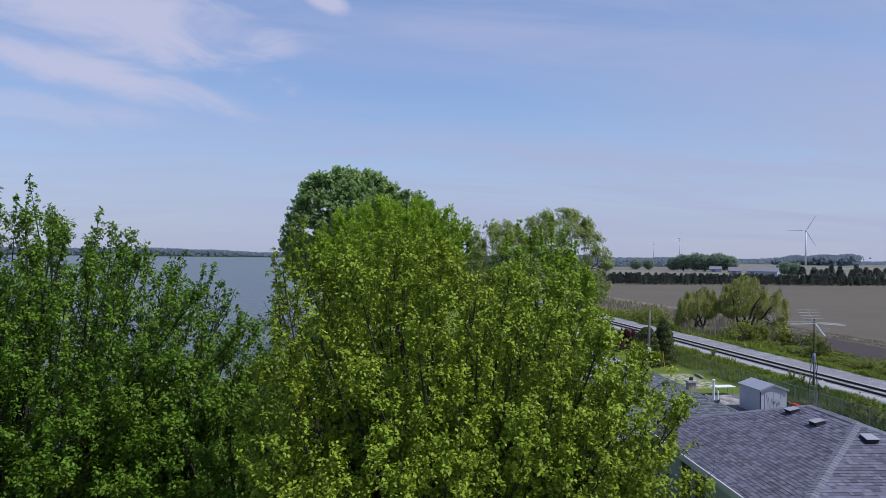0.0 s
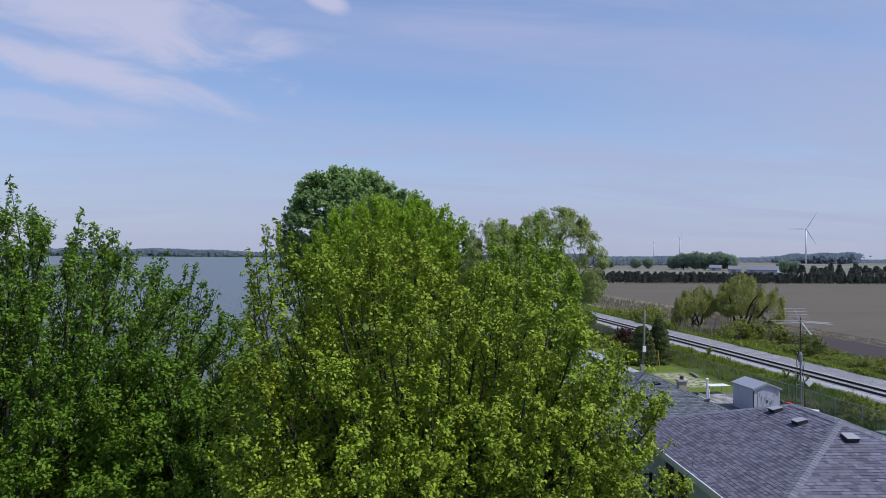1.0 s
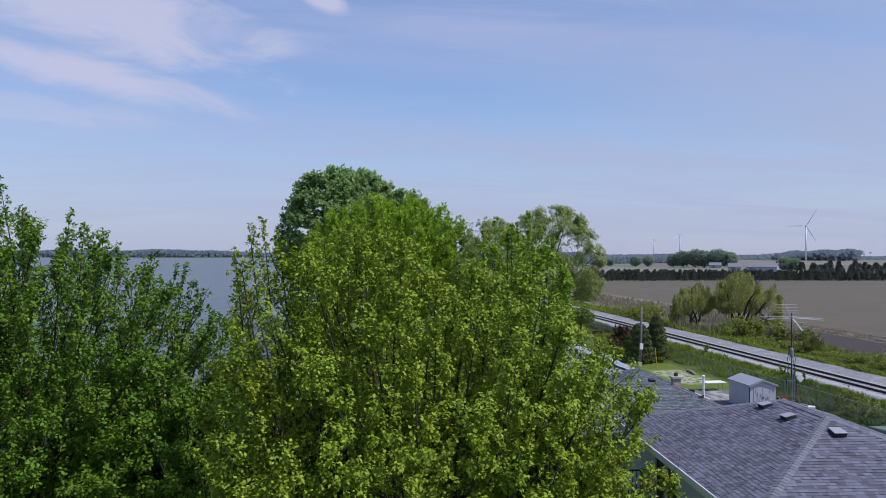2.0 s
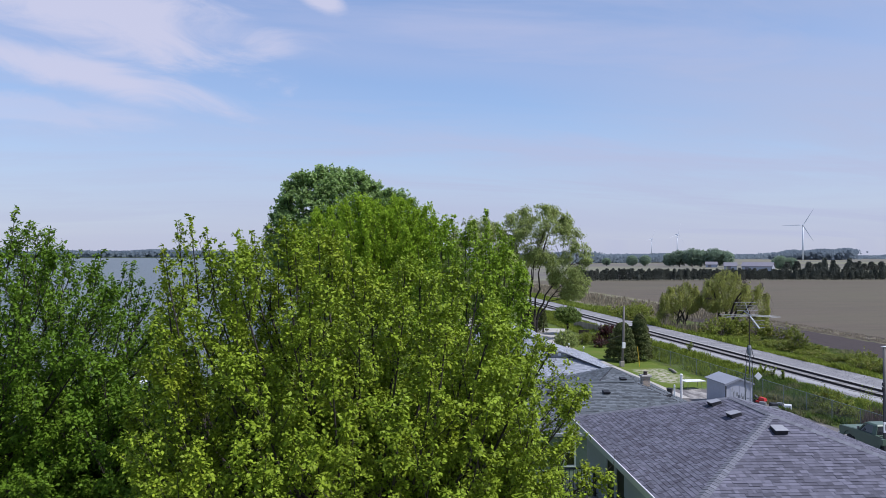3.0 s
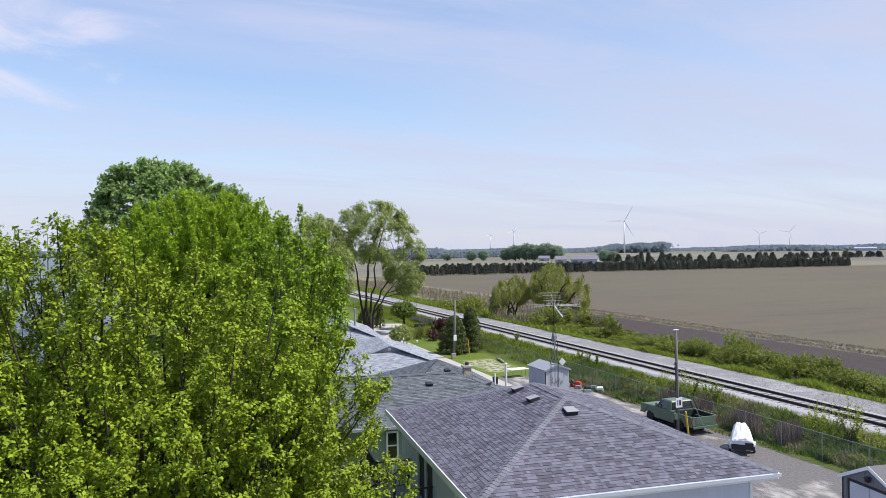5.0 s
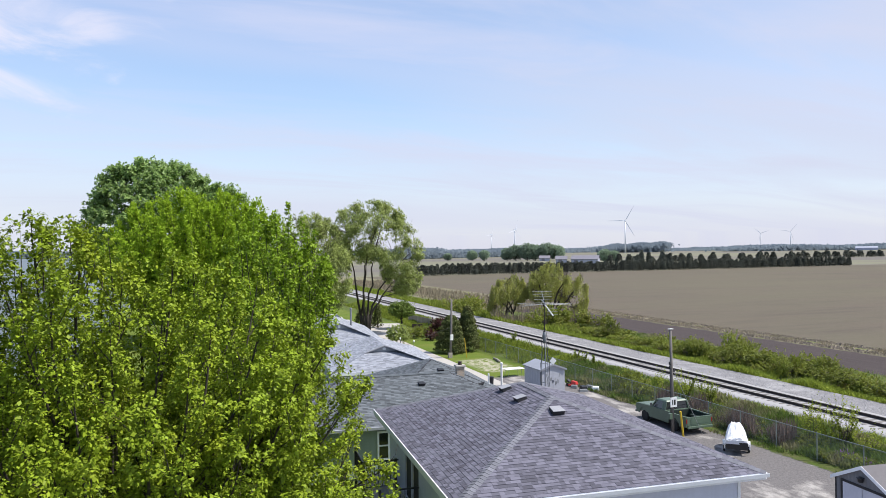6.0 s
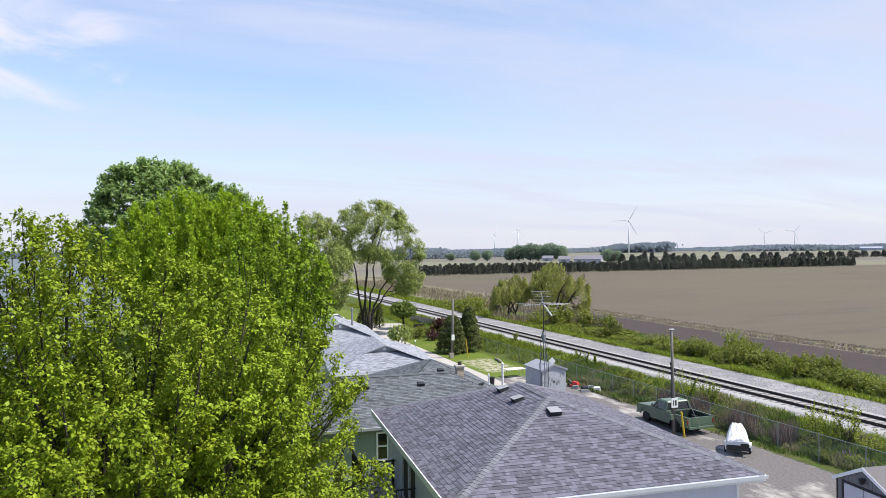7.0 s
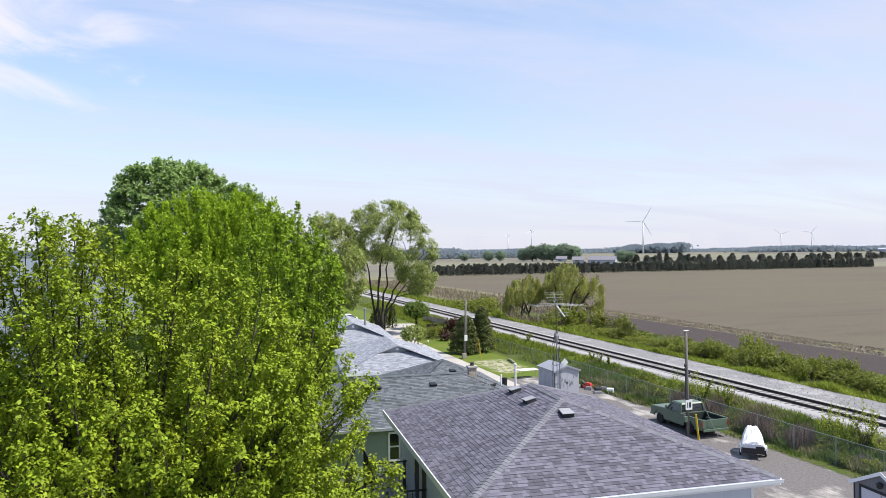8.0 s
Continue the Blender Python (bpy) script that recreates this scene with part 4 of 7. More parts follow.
# shingles: rows of tabs from the eaves to the ridge on each slope
srng = random.Random(5)
slope = math.hypot(HW, HZ1 - HZ0)
ends = math.hypot(HL - HR, HZ1 - HZ0)
faces4 = [  # eave corner, along the eaves, up the slope, eave length, slope length, insets at the top
    (Vector((-HW, HL, HZ0)), Vector((0, -1, 0)), Vector((HW, 0, HZ1 - HZ0)) / slope, 2 * HL, slope, HL - HR),
    (Vector((-HW, -HL, HZ0)), Vector((1, 0, 0)), Vector((0, HL - HR, HZ1 - HZ0)) / ends, 2 * HW, ends, HW),
    (Vector((HW, -HL, HZ0)), Vector((0, 1, 0)), Vector((-HW, 0, HZ1 - HZ0)) / slope, 2 * HL, slope, HL - HR),
    (Vector((HW, HL, HZ0)), Vector((-1, 0, 0)), Vector((0, -(HL - HR), HZ1 - HZ0)) / ends, 2 * HW, ends, HW)]
EXPO = 0.126
tab_shapes = {}


def tab_mesh(width):
    k = round(width, 2)
    if k not in tab_shapes:
        g = Geo().hexa([(0, 0, 0.002), (k, 0, 0.002), (k, EXPO + 0.02, 0), (0, EXPO + 0.02, 0)], [(0, 0, 0.016), (k, 0, 0.016), (k, EXPO + 0.02, 0.005), (0, EXPO + 0.02, 0.005)])
        tab_shapes[k] = g.mesh("shingle", M["shingle_each"])
    return tab_shapes[k]


rest, singles = Geo(), 0
for fi, (o, u, vv, ulen, vlen, inset) in enumerate(faces4):
    nrm = u.cross(vv).normalized()
    row = 0
    while row * EXPO < vlen - 0.08:
        v0 = row * EXPO - 0.02
        a = inset * min(1, (v0 + EXPO) / vlen)
        x, end = a + 0.02, ulen - a - 0.02
        while x < end - 0.05:
            wd = min(srng.choice((0.08, 0.11, 0.14, 0.18, 0.22, 0.28)), round(end - x, 2))
            lift = srng.choice((0.0, 0.0, 0.006))
            near = fi == 1 and 3 <= row <= 17 and 2.2 < x < ulen - 2.6
            if wd >= 0.05:
                p = o + u * x + vv * v0 + nrm * (0.004 + lift)
                if near and singles < 300:
                    m = Matrix((u, vv, nrm)).transposed().to_4x4()
                    m.translation = p
                    part("shingle", tab_mesh(wd - 0.003), roof, m=m)
                    singles += 1
                else:
                    k = wd - 0.003
                    lo = [p + u * s + vv * t + nrm * h for s, t, h in ((0, 0, 0.002), (k, 0, 0.002), (k, EXPO + 0.02, 0), (0, EXPO + 0.02, 0))]
                    hi = [p + u * s + vv * t + nrm * h for s, t, h in ((0, 0, 0.016), (k, 0, 0.016), (k, EXPO + 0.02, 0.005), (0, EXPO + 0.02, 0.005))]
                    rest.hexa(lo, hi)
            x += wd
        row += 1
me = bpy.data.meshes.new("shingles")
me.from_pydata(rest.v, [], rest.f)
me.materials.append(M["shingle"])
tagged(part("shingles", me, roof), kind="stuff")
cap = Geo().poly([(0, -0.15, -0.045), (0.17, -0.15, -0.052), (0.17, 0, -0.004), (0, 0, 0.008), (0.17, 0.15, -0.052), (0, 0.15, -0.045),
                  (0, -0.15, -0.058), (0, 0, -0.006), (0, 0.15, -0.058)],
                 [(0, 1, 2, 3), (3, 2, 4, 5), (6, 0, 3, 7), (7, 3, 5, 8)]).mesh("ridge_cap", M["shingle_cap"])
runs = [(Vector((sx * HW, sy * HL, HZ0)), Vector((0, sy * HR, HZ1))) for sx in (-1, 1) for sy in (-1, 1)] + [(Vector((0, -HR, HZ1)), Vector((0, HR, HZ1)))]
for a, b2 in runs:
    d = (b2 - a)
    n = int(d.length / 0.143)
    dn = d.normalized()
    side = Vector((0, 0, 1)).cross(dn).normalized()
    upv = dn.cross(side)
    for i in range(n):
        m = Matrix((dn, side, upv)).transposed().to_4x4()
        m.translation = a + d * (i / n) + upv * 0.034
        part("ridge_cap", cap, roof, m=m)


def roof_vent():
    g = Geo().hexa([(-0.19, -0.17, 0), (0.19, -0.17, 0), (0.19, 0.17, 0), (-0.19, 0.17, 0)], [(-0.19, -0.17, 0.13), (0.19, -0.17, 0.13), (0.17, 0.17, 0.085), (-0.17, 0.17, 0.085)])
    t = Geo().hexa([(-0.20, -0.19, 0.131), (0.20, -0.19, 0.131), (0.18, 0.18, 0.086), (-0.18, 0.18, 0.086)],
                   [(-0.20, -0.19, 0.15), (0.20, -0.19, 0.15), (0.18, 0.18, 0.105), (-0.18, 0.18, 0.105)])
    return g.mesh("vent_box", M["vent_side"], 0.008), t.mesh("vent_hood", M["vent_top"], 0.01)


vb, vh = roof_vent()
hm = pose(HX, HY, 0, 0, 0, HROT)
for wx_, wy_, fi in ((14.52, 20.60, 0), (14.72, 22.18, 0), (14.86, 18.86, 1)):
    q = hm.inverted() @ Vector((wx_, wy_, 0))
    o, u, vv, ulen, vlen, inset = faces4[fi]
    nrm = u.cross(vv).normalized()
    t = (q.x + HW) / HW if fi == 0 else (q.y + HL) / (HL - HR)
    m = Matrix((u, vv, nrm)).transposed().to_4x4()
    m.translation = Vector((q.x, q.y, HZ0 + (HZ1 - HZ0) * t)) + nrm * 0.015
    v = part("roof_vent", None, house, "square roof vent with a pale hood", m)
    part("vent_box", vb, v)
    part("vent_hood", vh, v)



def hip_faces(hw, hl, hr, z0, z1, turn=False):
    """The four slopes of a hip roof: eave corner, along the eaves, up the slope, eave length, slope length, inset at the start and at the end, and how far up the end's inset goes."""
    a, b = math.hypot(hw, z1 - z0), math.hypot(hl - hr, z1 - z0)
    fs = [((-hw, hl, z0), (0, -1, 0), (hw / a, 0, (z1 - z0) / a), 2 * hl, a, hl - hr), ((-hw, -hl, z0), (1, 0, 0), (0, (hl - hr) / b, (z1 - z0) / b), 2 * hw, b, hw),
          ((hw, -hl, z0), (0, 1, 0), (-hw / a, 0, (z1 - z0) / a), 2 * hl, a, hl - hr), ((hw, hl, z0), (-1, 0, 0), (0, -(hl - hr) / b, (z1 - z0) / b), 2 * hw, b, hw)]
    out = []
    for o, u, v, ul, vl, ins in fs:
        o, u, v = ([Vector((q[1], -q[0], q[2])) for q in (o, u, v)] if turn else [Vector(q) for q in (o, u, v)])
        out.append((o, u, v, ul, vl, ins, ins, 1.0))
    return out


def shingle_over(roof_part, faces, mat, seed, at=(0, 0, 0), expo=0.14, widths=(0.16, 0.22, 0.28, 0.34)):
    """Courses of loose-edged tabs over the slopes of a roof, as one mesh."""
    rnd, g = random.Random(seed), Geo()
    for o, u, v, ul, vl, ins0, ins1, upto in faces:
        nrm, o = u.cross(v).normalized(), o + Vector(at)
        for row in range(int(vl / expo)):
            v0 = row * expo - 0.015
            f_ = min(1, (v0 + expo) / vl)
            x, end = ins0 * f_ + 0.02, ul - ins1 * min(1, f_ / upto) - 0.02
            x0 = x
            while x < end - 0.05:
                wd = min(rnd.choice(widths), end - x)
                p = o + u * x + v * v0 + nrm * (0.004 + rnd.choice((0, 0, 0.006)))
                k = wd - 0.004
                g.hexa(*[[p + u * a + v * b + nrm * c for a, b, c in ((0, 0, lo), (k, 0, lo), (k, expo + 0.02, hi), (0, expo + 0.02, hi))] for lo, hi in ((0.002, 0.0), (0.018, 0.005))])
                x += wd
    me = bpy.data.meshes.new("shingles")
    me.from_pydata(g.v, [], g.f)
    me.materials.append(mat)
    tagged(part("shingles", me, roof_part), kind="stuff")


# black-railed deck on the garden side of the house
deck = thing("deck", "raised timber deck with black metal railing beside the house", "deck", pose(HX, HY, 0, 0, 0, HROT))
DX0, DX1, DY0, DY1, DZ = -wx - 1.35, -wx - 0.02, 0.2, 5.4, 2.9
for i in range(14):
    x0 = DX0 + i * (DX1 - DX0) / 14
    part("board", bpy.data.meshes.get("deck_board") or Geo().box(0, 0.09, DY0, DY1, DZ - 0.04, DZ).mesh("deck_board", M["old_wood"]), deck, m=pose(x0, 0, 0))
for x, y in ((DX0 + 0.05, DY0 + 0.05), (DX0 + 0.05, DY1 - 0.05), (DX1 - 0.1, DY0 + 0.05), (DX0 + 0.05, 3.45), (DX1 - 0.1, 3.45)):
    part("post", Geo().box(x - 0.045, x + 0.045, y - 0.045, y + 0.045, 0, DZ + 1.05).mesh("post", M["black_metal"], 0.005), deck)
for (x0, y0), (x1, y1) in (((DX0 + 0.55, DY0 + 0.05), (DX1, DY0 + 0.05)), ((DX0, 3.45), (DX1, 3.45)), ((DX0 + 0.05, 3.45), (DX0 + 0.05, DY1))):
    part("handrail", Geo().tube([(x0, y0, DZ + 1.0), (x1, y1, DZ + 1.0)], 0.03, 6).mesh("handrail", M["black_metal"]), deck)
    part("bottom_rail", Geo().tube([(x0, y0, DZ + 0.1), (x1, y1, DZ + 0.1)], 0.02, 6).mesh("bottom_rail", M["black_metal"]), deck)
    nb = int(math.hypot(x1 - x0, y1 - y0) / 0.14)
    for i in range(1, nb):
        t = i / nb
        part("baluster", bpy.data.meshes.get("baluster") or Geo().box(-0.011, 0.011, -0.011, 0.011, DZ + 0.1, DZ + 1.0).mesh("baluster", M["black_metal"]), deck, m=pose(x0 + (x1 - x0) * t, y0 + (y1 - y0) * t, 0))

# ---- the neighbours ----
h2 = thing("house", "single-storey sage green house with a blue-grey shingle roof", "house", pose(15.5, 38.6, 0, 0, 0, -4.0))
g = Geo()
roof_hip(g, 4.35, 7.35, 3.1, 2.70, 4.46)
g.v = [(y, -x, z) for x, y, z in g.v]
shingle_over(part("roof", g.mesh("roof", M["underlay"]), h2), hip_faces(4.35, 7.35, 3.1, 2.70, 4.46, True), M["slate_tab"], 71)
g = Geo()
roof_hip(g, 4.0, 5.0, 0.2, 2.72, 4.52)
g.v = [(x + 3.27, y + 4.84, z) for x, y, z in g.v]
shingle_over(part("roof", g.mesh("roof", M["underlay"]), h2), hip_faces(4.0, 5.0, 0.2, 2.72, 4.52), M["slate_tab"], 72, (3.27, 4.84, 0))
for (x0, y0), (x1, y1) in (((-3.1, 0), (3.1, 0)),):
    part("ridge", Geo().prism([(-0.16, -0.03), (0, 0.035), (0.16, -0.03), (0, 0.0)], "y", 0, math.hypot(x1 - x0, y1 - y0)).mesh("ridge", M["roof_slate"]), h2,
         m=pose(x0, y0, 4.485, 0, 0, -90))
w = Geo()
for ax, at, a, b2, holes in (("x", -3.95, -6.9, 6.9, [(-5.75, -4.75, 1.15, 2.45), (-1.78, -1.32, 1.0, 2.28)]), ("y", -6.9, -3.75, 3.95, ()), ("y", 6.7, -3.75, 9.3, ()),
                             ("y", 0.0, 3.95, 9.3, ()), ("x", 9.1, 0.2, 6.7, ()), ("x", 3.75, -6.7, 0.0, ())):
    w = Geo()
    wall_slab(w, ax, at, a, b2, 0, 2.6, 0.2, holes)
    part("wall", w.mesh("wall", M["siding_green"]), h2)
for i in range(16):
    for a, b2 in ((-6.92, -5.84), (-4.66, -1.87), (-1.23, 6.92)):
        z = 0.1 + i * 0.155
        nm = "siding_%d" % round(b2 * 100)
        part("siding_board", bpy.data.meshes.get(nm) or Geo().prism([(-3.976, 0), (-3.954, 0), (-3.954, 0.15), (-3.958, 0.15)], "x", a, b2).mesh(nm, M["siding_green"]), h2, m=pose(0, 0, z))
window(h2, "x", -3.98, -5.75, -4.75, 1.15, 2.45, -1)
window(h2, "x", -3.98, -1.78, -1.32, 1.0, 2.28, -1)
# grey in place of white: the eave's shade is put into the gutter colour
part("gutter", Geo().prism([(-4.46, 2.70), (-4.36, 2.70), (-4.36, 2.56), (-4.44, 2.56)], "x", -7.37, 7.37).mesh("gutter", M["shed_grey"]), h2)
for x, y, z in ((1.2, -1.0, 4.06), (4.6, -1.15, 3.82), (-1.9, -1.0, 4.06), (3.5, 3.3, 4.02)):
    v = part("roof_vent", None, h2, "small black roof vent", pose(x, y, z, 19, 0, 0) if x < 4 else pose(x, y, z, 0, 22, 90))
    part("vent_box", Geo().hexa([(-0.17, -0.2, 0), (0.17, -0.2, 0), (0.17, 0.2, 0), (-0.17, 0.2, 0)], [(-0.19, -0.24, 0.15), (0.19, -0.24, 0.15), (0.16, 0.2, 0.06), (-0.16, 0.2, 0.06)]).mesh("vent_box", M["vent_side"], 0.01), v)
part("vent_pipe", Geo().lathe([(0.055, -0.3), (0.05, 0.35), (0.06, 0.36), (0.045, 0.5)], 8).mesh("vent_pipe", M["white_plastic"]), h2, m=pose(6.3, 2.2, 3.35))

chimney = thing("chimney", "buff brick chimney with a pale cap on the roof", "chimney", pose(19.38, 38.65, 0.45, 0, 0, -4) @ Matrix.Diagonal((0.82, 0.82, 1, 1)))
cg = Geo().box(-0.27, 0.27, -0.22, 0.22, 2.3, 4.22)
part("stack", cg.mesh("stack", M["mortar"]), chimney)
brick = Geo().box(0, 0.19, 0, 0.012, 0, 0.058).mesh("brick", M["brick"])
for r in range(12):
    z = 3.38 + r * 0.068
    for k in range(3):
        off = -0.27 + k * 0.2 - (0.1 if r % 2 else 0)
        if off >= -0.28 and off + 0.19 <= 0.285:
            part("brick", brick, chimney, m=pose(off, -0.232, z))
            if off + 0.19 <= 0.24:
                part("brick", brick, chimney, m=pose(-0.282, off + 0.19, z, 0, 0, -90))
part("chimney_cap", Geo().box(-0.36, 0.36, -0.30, 0.30, 4.22, 4.34).mesh("chimney_cap", M["concrete"], 0.02), chimney)
part("flue", Geo().lathe([(0.15, 4.34), (0.13, 4.5), (0.16, 4.52), (0.10, 4.54)], 10).mesh("flue", M["dark_wood"]), chimney)


def dutch_house(m, hw, y0, y1, z0, z1, gable, label, wall_mat):
    """A low house whose hip roof ends in a small gable."""
    h = thing("house", label, "house", m)
    gz = z1 - gable * (z1 - z0) / hw
    run = hw - gable
    g = Geo()
    t = 0.14
    top = [(-hw, y0, z0), (hw, y0, z0), (hw, y1, z0), (-hw, y1, z0), (-gable, y0 + run, gz), (gable, y0 + run, gz), (0, y0 + run, z1), (0, y1 - hw * 0.8, z1)]
    low = [(x, y, z - t) for x, y, z in top]
    fs = [(0, 1, 5, 4), (1, 2, 7, 6, 5), (2, 3, 7), (3, 0, 4, 6, 7)]
    fs += [tuple(8 + i for i in f)[::-1] for f in fs] + [(0, 1, 9, 8), (1, 2, 10, 9), (2, 3, 11, 10), (3, 0, 8, 11), (4, 5, 13, 12), (4, 6, 14, 12), (5, 6, 14, 13)]
    hs, hf = math.hypot(hw, z1 - z0), math.hypot(run, gz - z0)
    up = (z1 - z0) / hs
    shingle_over(part("roof", g.poly(top + low, fs).mesh("roof", M["roof_pale"]), h),
                 [(Vector((-hw, y0, z0)), Vector((1, 0, 0)), Vector((0, run / hf, (gz - z0) / hf)), 2 * hw, hf, run, run, 1.0),
                  (Vector((-hw, y1, z0)), Vector((0, -1, 0)), Vector((hw / hs, 0, up)), y1 - y0, hs, hw * 0.8, run, run / hw),
                  (Vector((hw, y0, z0)), Vector((0, 1, 0)), Vector((-hw / hs, 0, up)), y1 - y0, hs, run, hw * 0.8, 1.0)],
                 M["pale_tab"], int(y1 * 10), widths=(0.2, 0.28, 0.36, 0.44))
    part("gable", Geo().prism([(-gable + 0.06, gz + 0.01), (gable - 0.06, gz + 0.01), (0, z1 - 0.12)], "y", y0 + run + 0.08, y0 + run + 0.16).mesh("gable", M["siding_grey"]), h, "grey louvred gable end")
    for s in (-1, 1):
        v = Geo()
        a, b2 = Vector((s * (gable + 0.1), 0, gz - 0.02)), Vector((0, 0, z1 + 0.01))
        v.hexa([(a.x, y0 + run - 0.16, a.z - 0.06), (b2.x, y0 + run - 0.16, b2.z - 0.06), (b2.x, y0 + run + 0.02, b2.z - 0.06), (a.x, y0 + run + 0.02, a.z - 0.06)],
               [(a.x, y0 + run - 0.16, a.z + 0.03), (b2.x, y0 + run - 0.16, b2.z + 0.03), (b2.x, y0 + run + 0.02, b2.z + 0.03), (a.x, y0 + run + 0.02, a.z + 0.03)])
        part("bargeboard", v.mesh("bargeboard", M["vent_top"]), h)
    part("louvre", Geo().box(-0.12, 0.12, y0 + run + 0.05, y0 + run + 0.079, gz + 0.15, gz + 0.15 + 0.3).mesh("louvre", M["white_trim"]), h)
    e = 0.45
    for ax, at, a, b2, holes in (("x", y0 + e, -hw + e, hw - e, [(-hw + 1.3, -hw + 2.1, 1.0, 2.1)]), ("x", y1 - e - 0.2, -hw + e, hw - e, ()),
                                 ("y", -hw + e, y0 + e + 0.2, y1 - e - 0.2, [(y0 + 2.0, y0 + 3.2, 0.9, 2.1)]), ("y", hw - e - 0.2, y0 + e + 0.2, y1 - e - 0.2, ())):
        w = Geo()
        wall_slab(w, ax, at, a, b2, 0, z0 - 0.1, 0.2, holes)
        part("wall", w.mesh("wall", wall_mat), h)
    window(h, "x", y0 + e, -hw + 1.3, -hw + 2.1, 1.0, 2.1, -1)
    window(h, "y", -hw + e, y0 + 2.0, y0 + 3.2, 0.9, 2.1, -1)
    part("fascia", Geo().box(-hw - 0.02, hw + 0.02, y0 - 0.02, y0 - 0.001, z0 - 0.17, z0 + 0.002).mesh("fascia", M["white_trim"]), h)
    part("fascia", Geo().box(-hw - 0.02, -hw - 0.001, y0, y1, z0 - 0.17, z0 + 0.002).mesh("fascia", M["white_trim"]), h)
    part("fascia", Geo().box(hw + 0.001, hw + 0.02, y0, y1, z0 - 0.17, z0 + 0.002).mesh("fascia", M["white_trim"]), h)
    return h


dutch_house(pose(18.6, 50.9, 0, 0, 0, -6), 4.4, 0.0, 13.0, 2.55, 4.10, 1.45, "low house with a pale grey roof and a small grey gable", M["siding_grey"])
h4 = dutch_house(pose(18.4, 67.4, 0, 0, 0, -6), 4.3, 0.0, 16.5, 2.60, 4.34, 1.55, "farther low house with a pale grey roof and small gable", M["siding_grey"])
part("vent_pipe", Geo().lathe([(0.10, 3.2), (0.10, 5.35), (0.14, 5.36), (0.14, 5.5), (0.05, 5.56)], 8).mesh("vent_pipe", M["steel"]), h4, m=pose(1.6, 6.5, 0))


# ---- trees ----
plant("maple_tree", "big fresh yellow-green maple with upright leafy shoots", "tree",
      fan_tree(11, [((0.1, 0, 6.2), (4.6, 4.7, 4.7)), ((-1.5, 0.0, 8.9), (2.6, 3.4, 3.1)), ((1.3, 0.2, 8.4), (2.9, 3.2, 2.8)), ((2.9, -1.2, 4.3), (2.3, 2.6, 2.3)),
                    ((-2.4, -0.6, 6.8), (2.7, 3.6, 3.6)), ((3.3, -0.5, 6.7), (1.7, 2.4, 2.1)), ((-2.2, -0.4, 9.3), (1.7, 2.4, 1.9)), ((-3.6, -0.6, 9.9), (1.1, 1.7, 1.8)), ((3.8, -0.2, 7.7), (2.0, 2.4, 1.7)), ((4.3, -0.4, 4.9), (2.4, 2.4, 1.6))],
               M["leaf_maple"], M["bark_dark"], trunk_r=0.26, fork=1.5, mains=165, sides=10, shoots=8, rise=0.42, leaf=0.090, per=11, knot=0.135, start=0.42, grow=1.08, gap=-1.4, gap_freq=1.5, thin=1.65,
               spires=[(-3.6, -0.5, 11.2, 1.0), (-4.0, -0.7, 11.4, 1.1), (-4.3, -0.7, 11.2, 1.2), (-4.7, -0.6, 10.6, 1.2), (-3.2, -0.6, 11.1, 0.9), (-2.8, -0.5, 11.4, 0.9), (-2.5, -0.3, 11.2, 0.8), (-2.0, -0.5, 11.2, 0.8), (-1.5, -0.6, 11.3, 0.8), (-0.9, -0.5, 11.6, 0.9), (-0.6, -0.4, 11.5, 0.8),
                       (-4.0, -0.6, 9.8, 0.9), (-3.8, -0.4, 10.0, 0.9), (-4.5, -0.6, 8.9, 1.0), (-4.2, -0.4, 9.0, 0.9), (0.0, -0.4, 11.3, 0.8)]),
      pose(2.75, 18.2, 0))
plant("maple_tree", "green maple with long upright shoots against the lake", "tree",
      fan_tree(23, [((0, 0, 6.6), (7.0, 6.2, 5.6)), ((0.6, -0.6, 9.0), (4.2, 4.4, 3.6)), ((4.5, -0.8, 6.9), (3.8, 4.2, 3.8)), ((2.6, -0.8, 8.4), (3.6, 4.0, 3.4)), ((-2.6, -0.6, 8.6), (3.8, 4.0, 3.8)), ((0, -4.0, 5.0), (6.0, 3.0, 4.0))],
               M["leaf_maple_deep"], M["bark_dark"], trunk_r=0.27, fork=1.6, mains=180, sides=10, shoots=7, scale=1.15, rise=0.7, leaf=0.120, per=9, knot=0.145, slim=0.32, start=0.40, grow=1.08, gap=-1.2, gap_freq=1.3, thin=0.8,
               spires=[(-0.2, -0.8, 11.6, 2.0), (0.3, -1.0, 12.2, 1.4), (1.2, -0.7, 12.4, 1.8), (1.6, -1.0, 11.8, 1.5), (2.7, -0.7, 11.6, 1.6), (3.3, -0.8, 11.0, 1.7), (3.8, -0.8, 11.0, 1.6), (4.4, -0.5, 10.4, 1.4), (5.3, -0.7, 10.0, 1.6),
                       (5.8, 0.2, 9.7, 1.5), (6.3, -0.5, 9.4, 1.9), (6.7, -0.5, 9.2, 1.5), (7.2, -0.7, 8.6, 1.3), (7.7, -0.8, 7.8, 1.2), (8.2, -0.6, 7.1, 1.2), (6.2, 1.0, 9.4, 1.4), (7.4, -0.4, 7.6, 1.2), (8.5, -0.8, 6.3, 1.0)]),
      pose(-11.0, 25.3, 0))
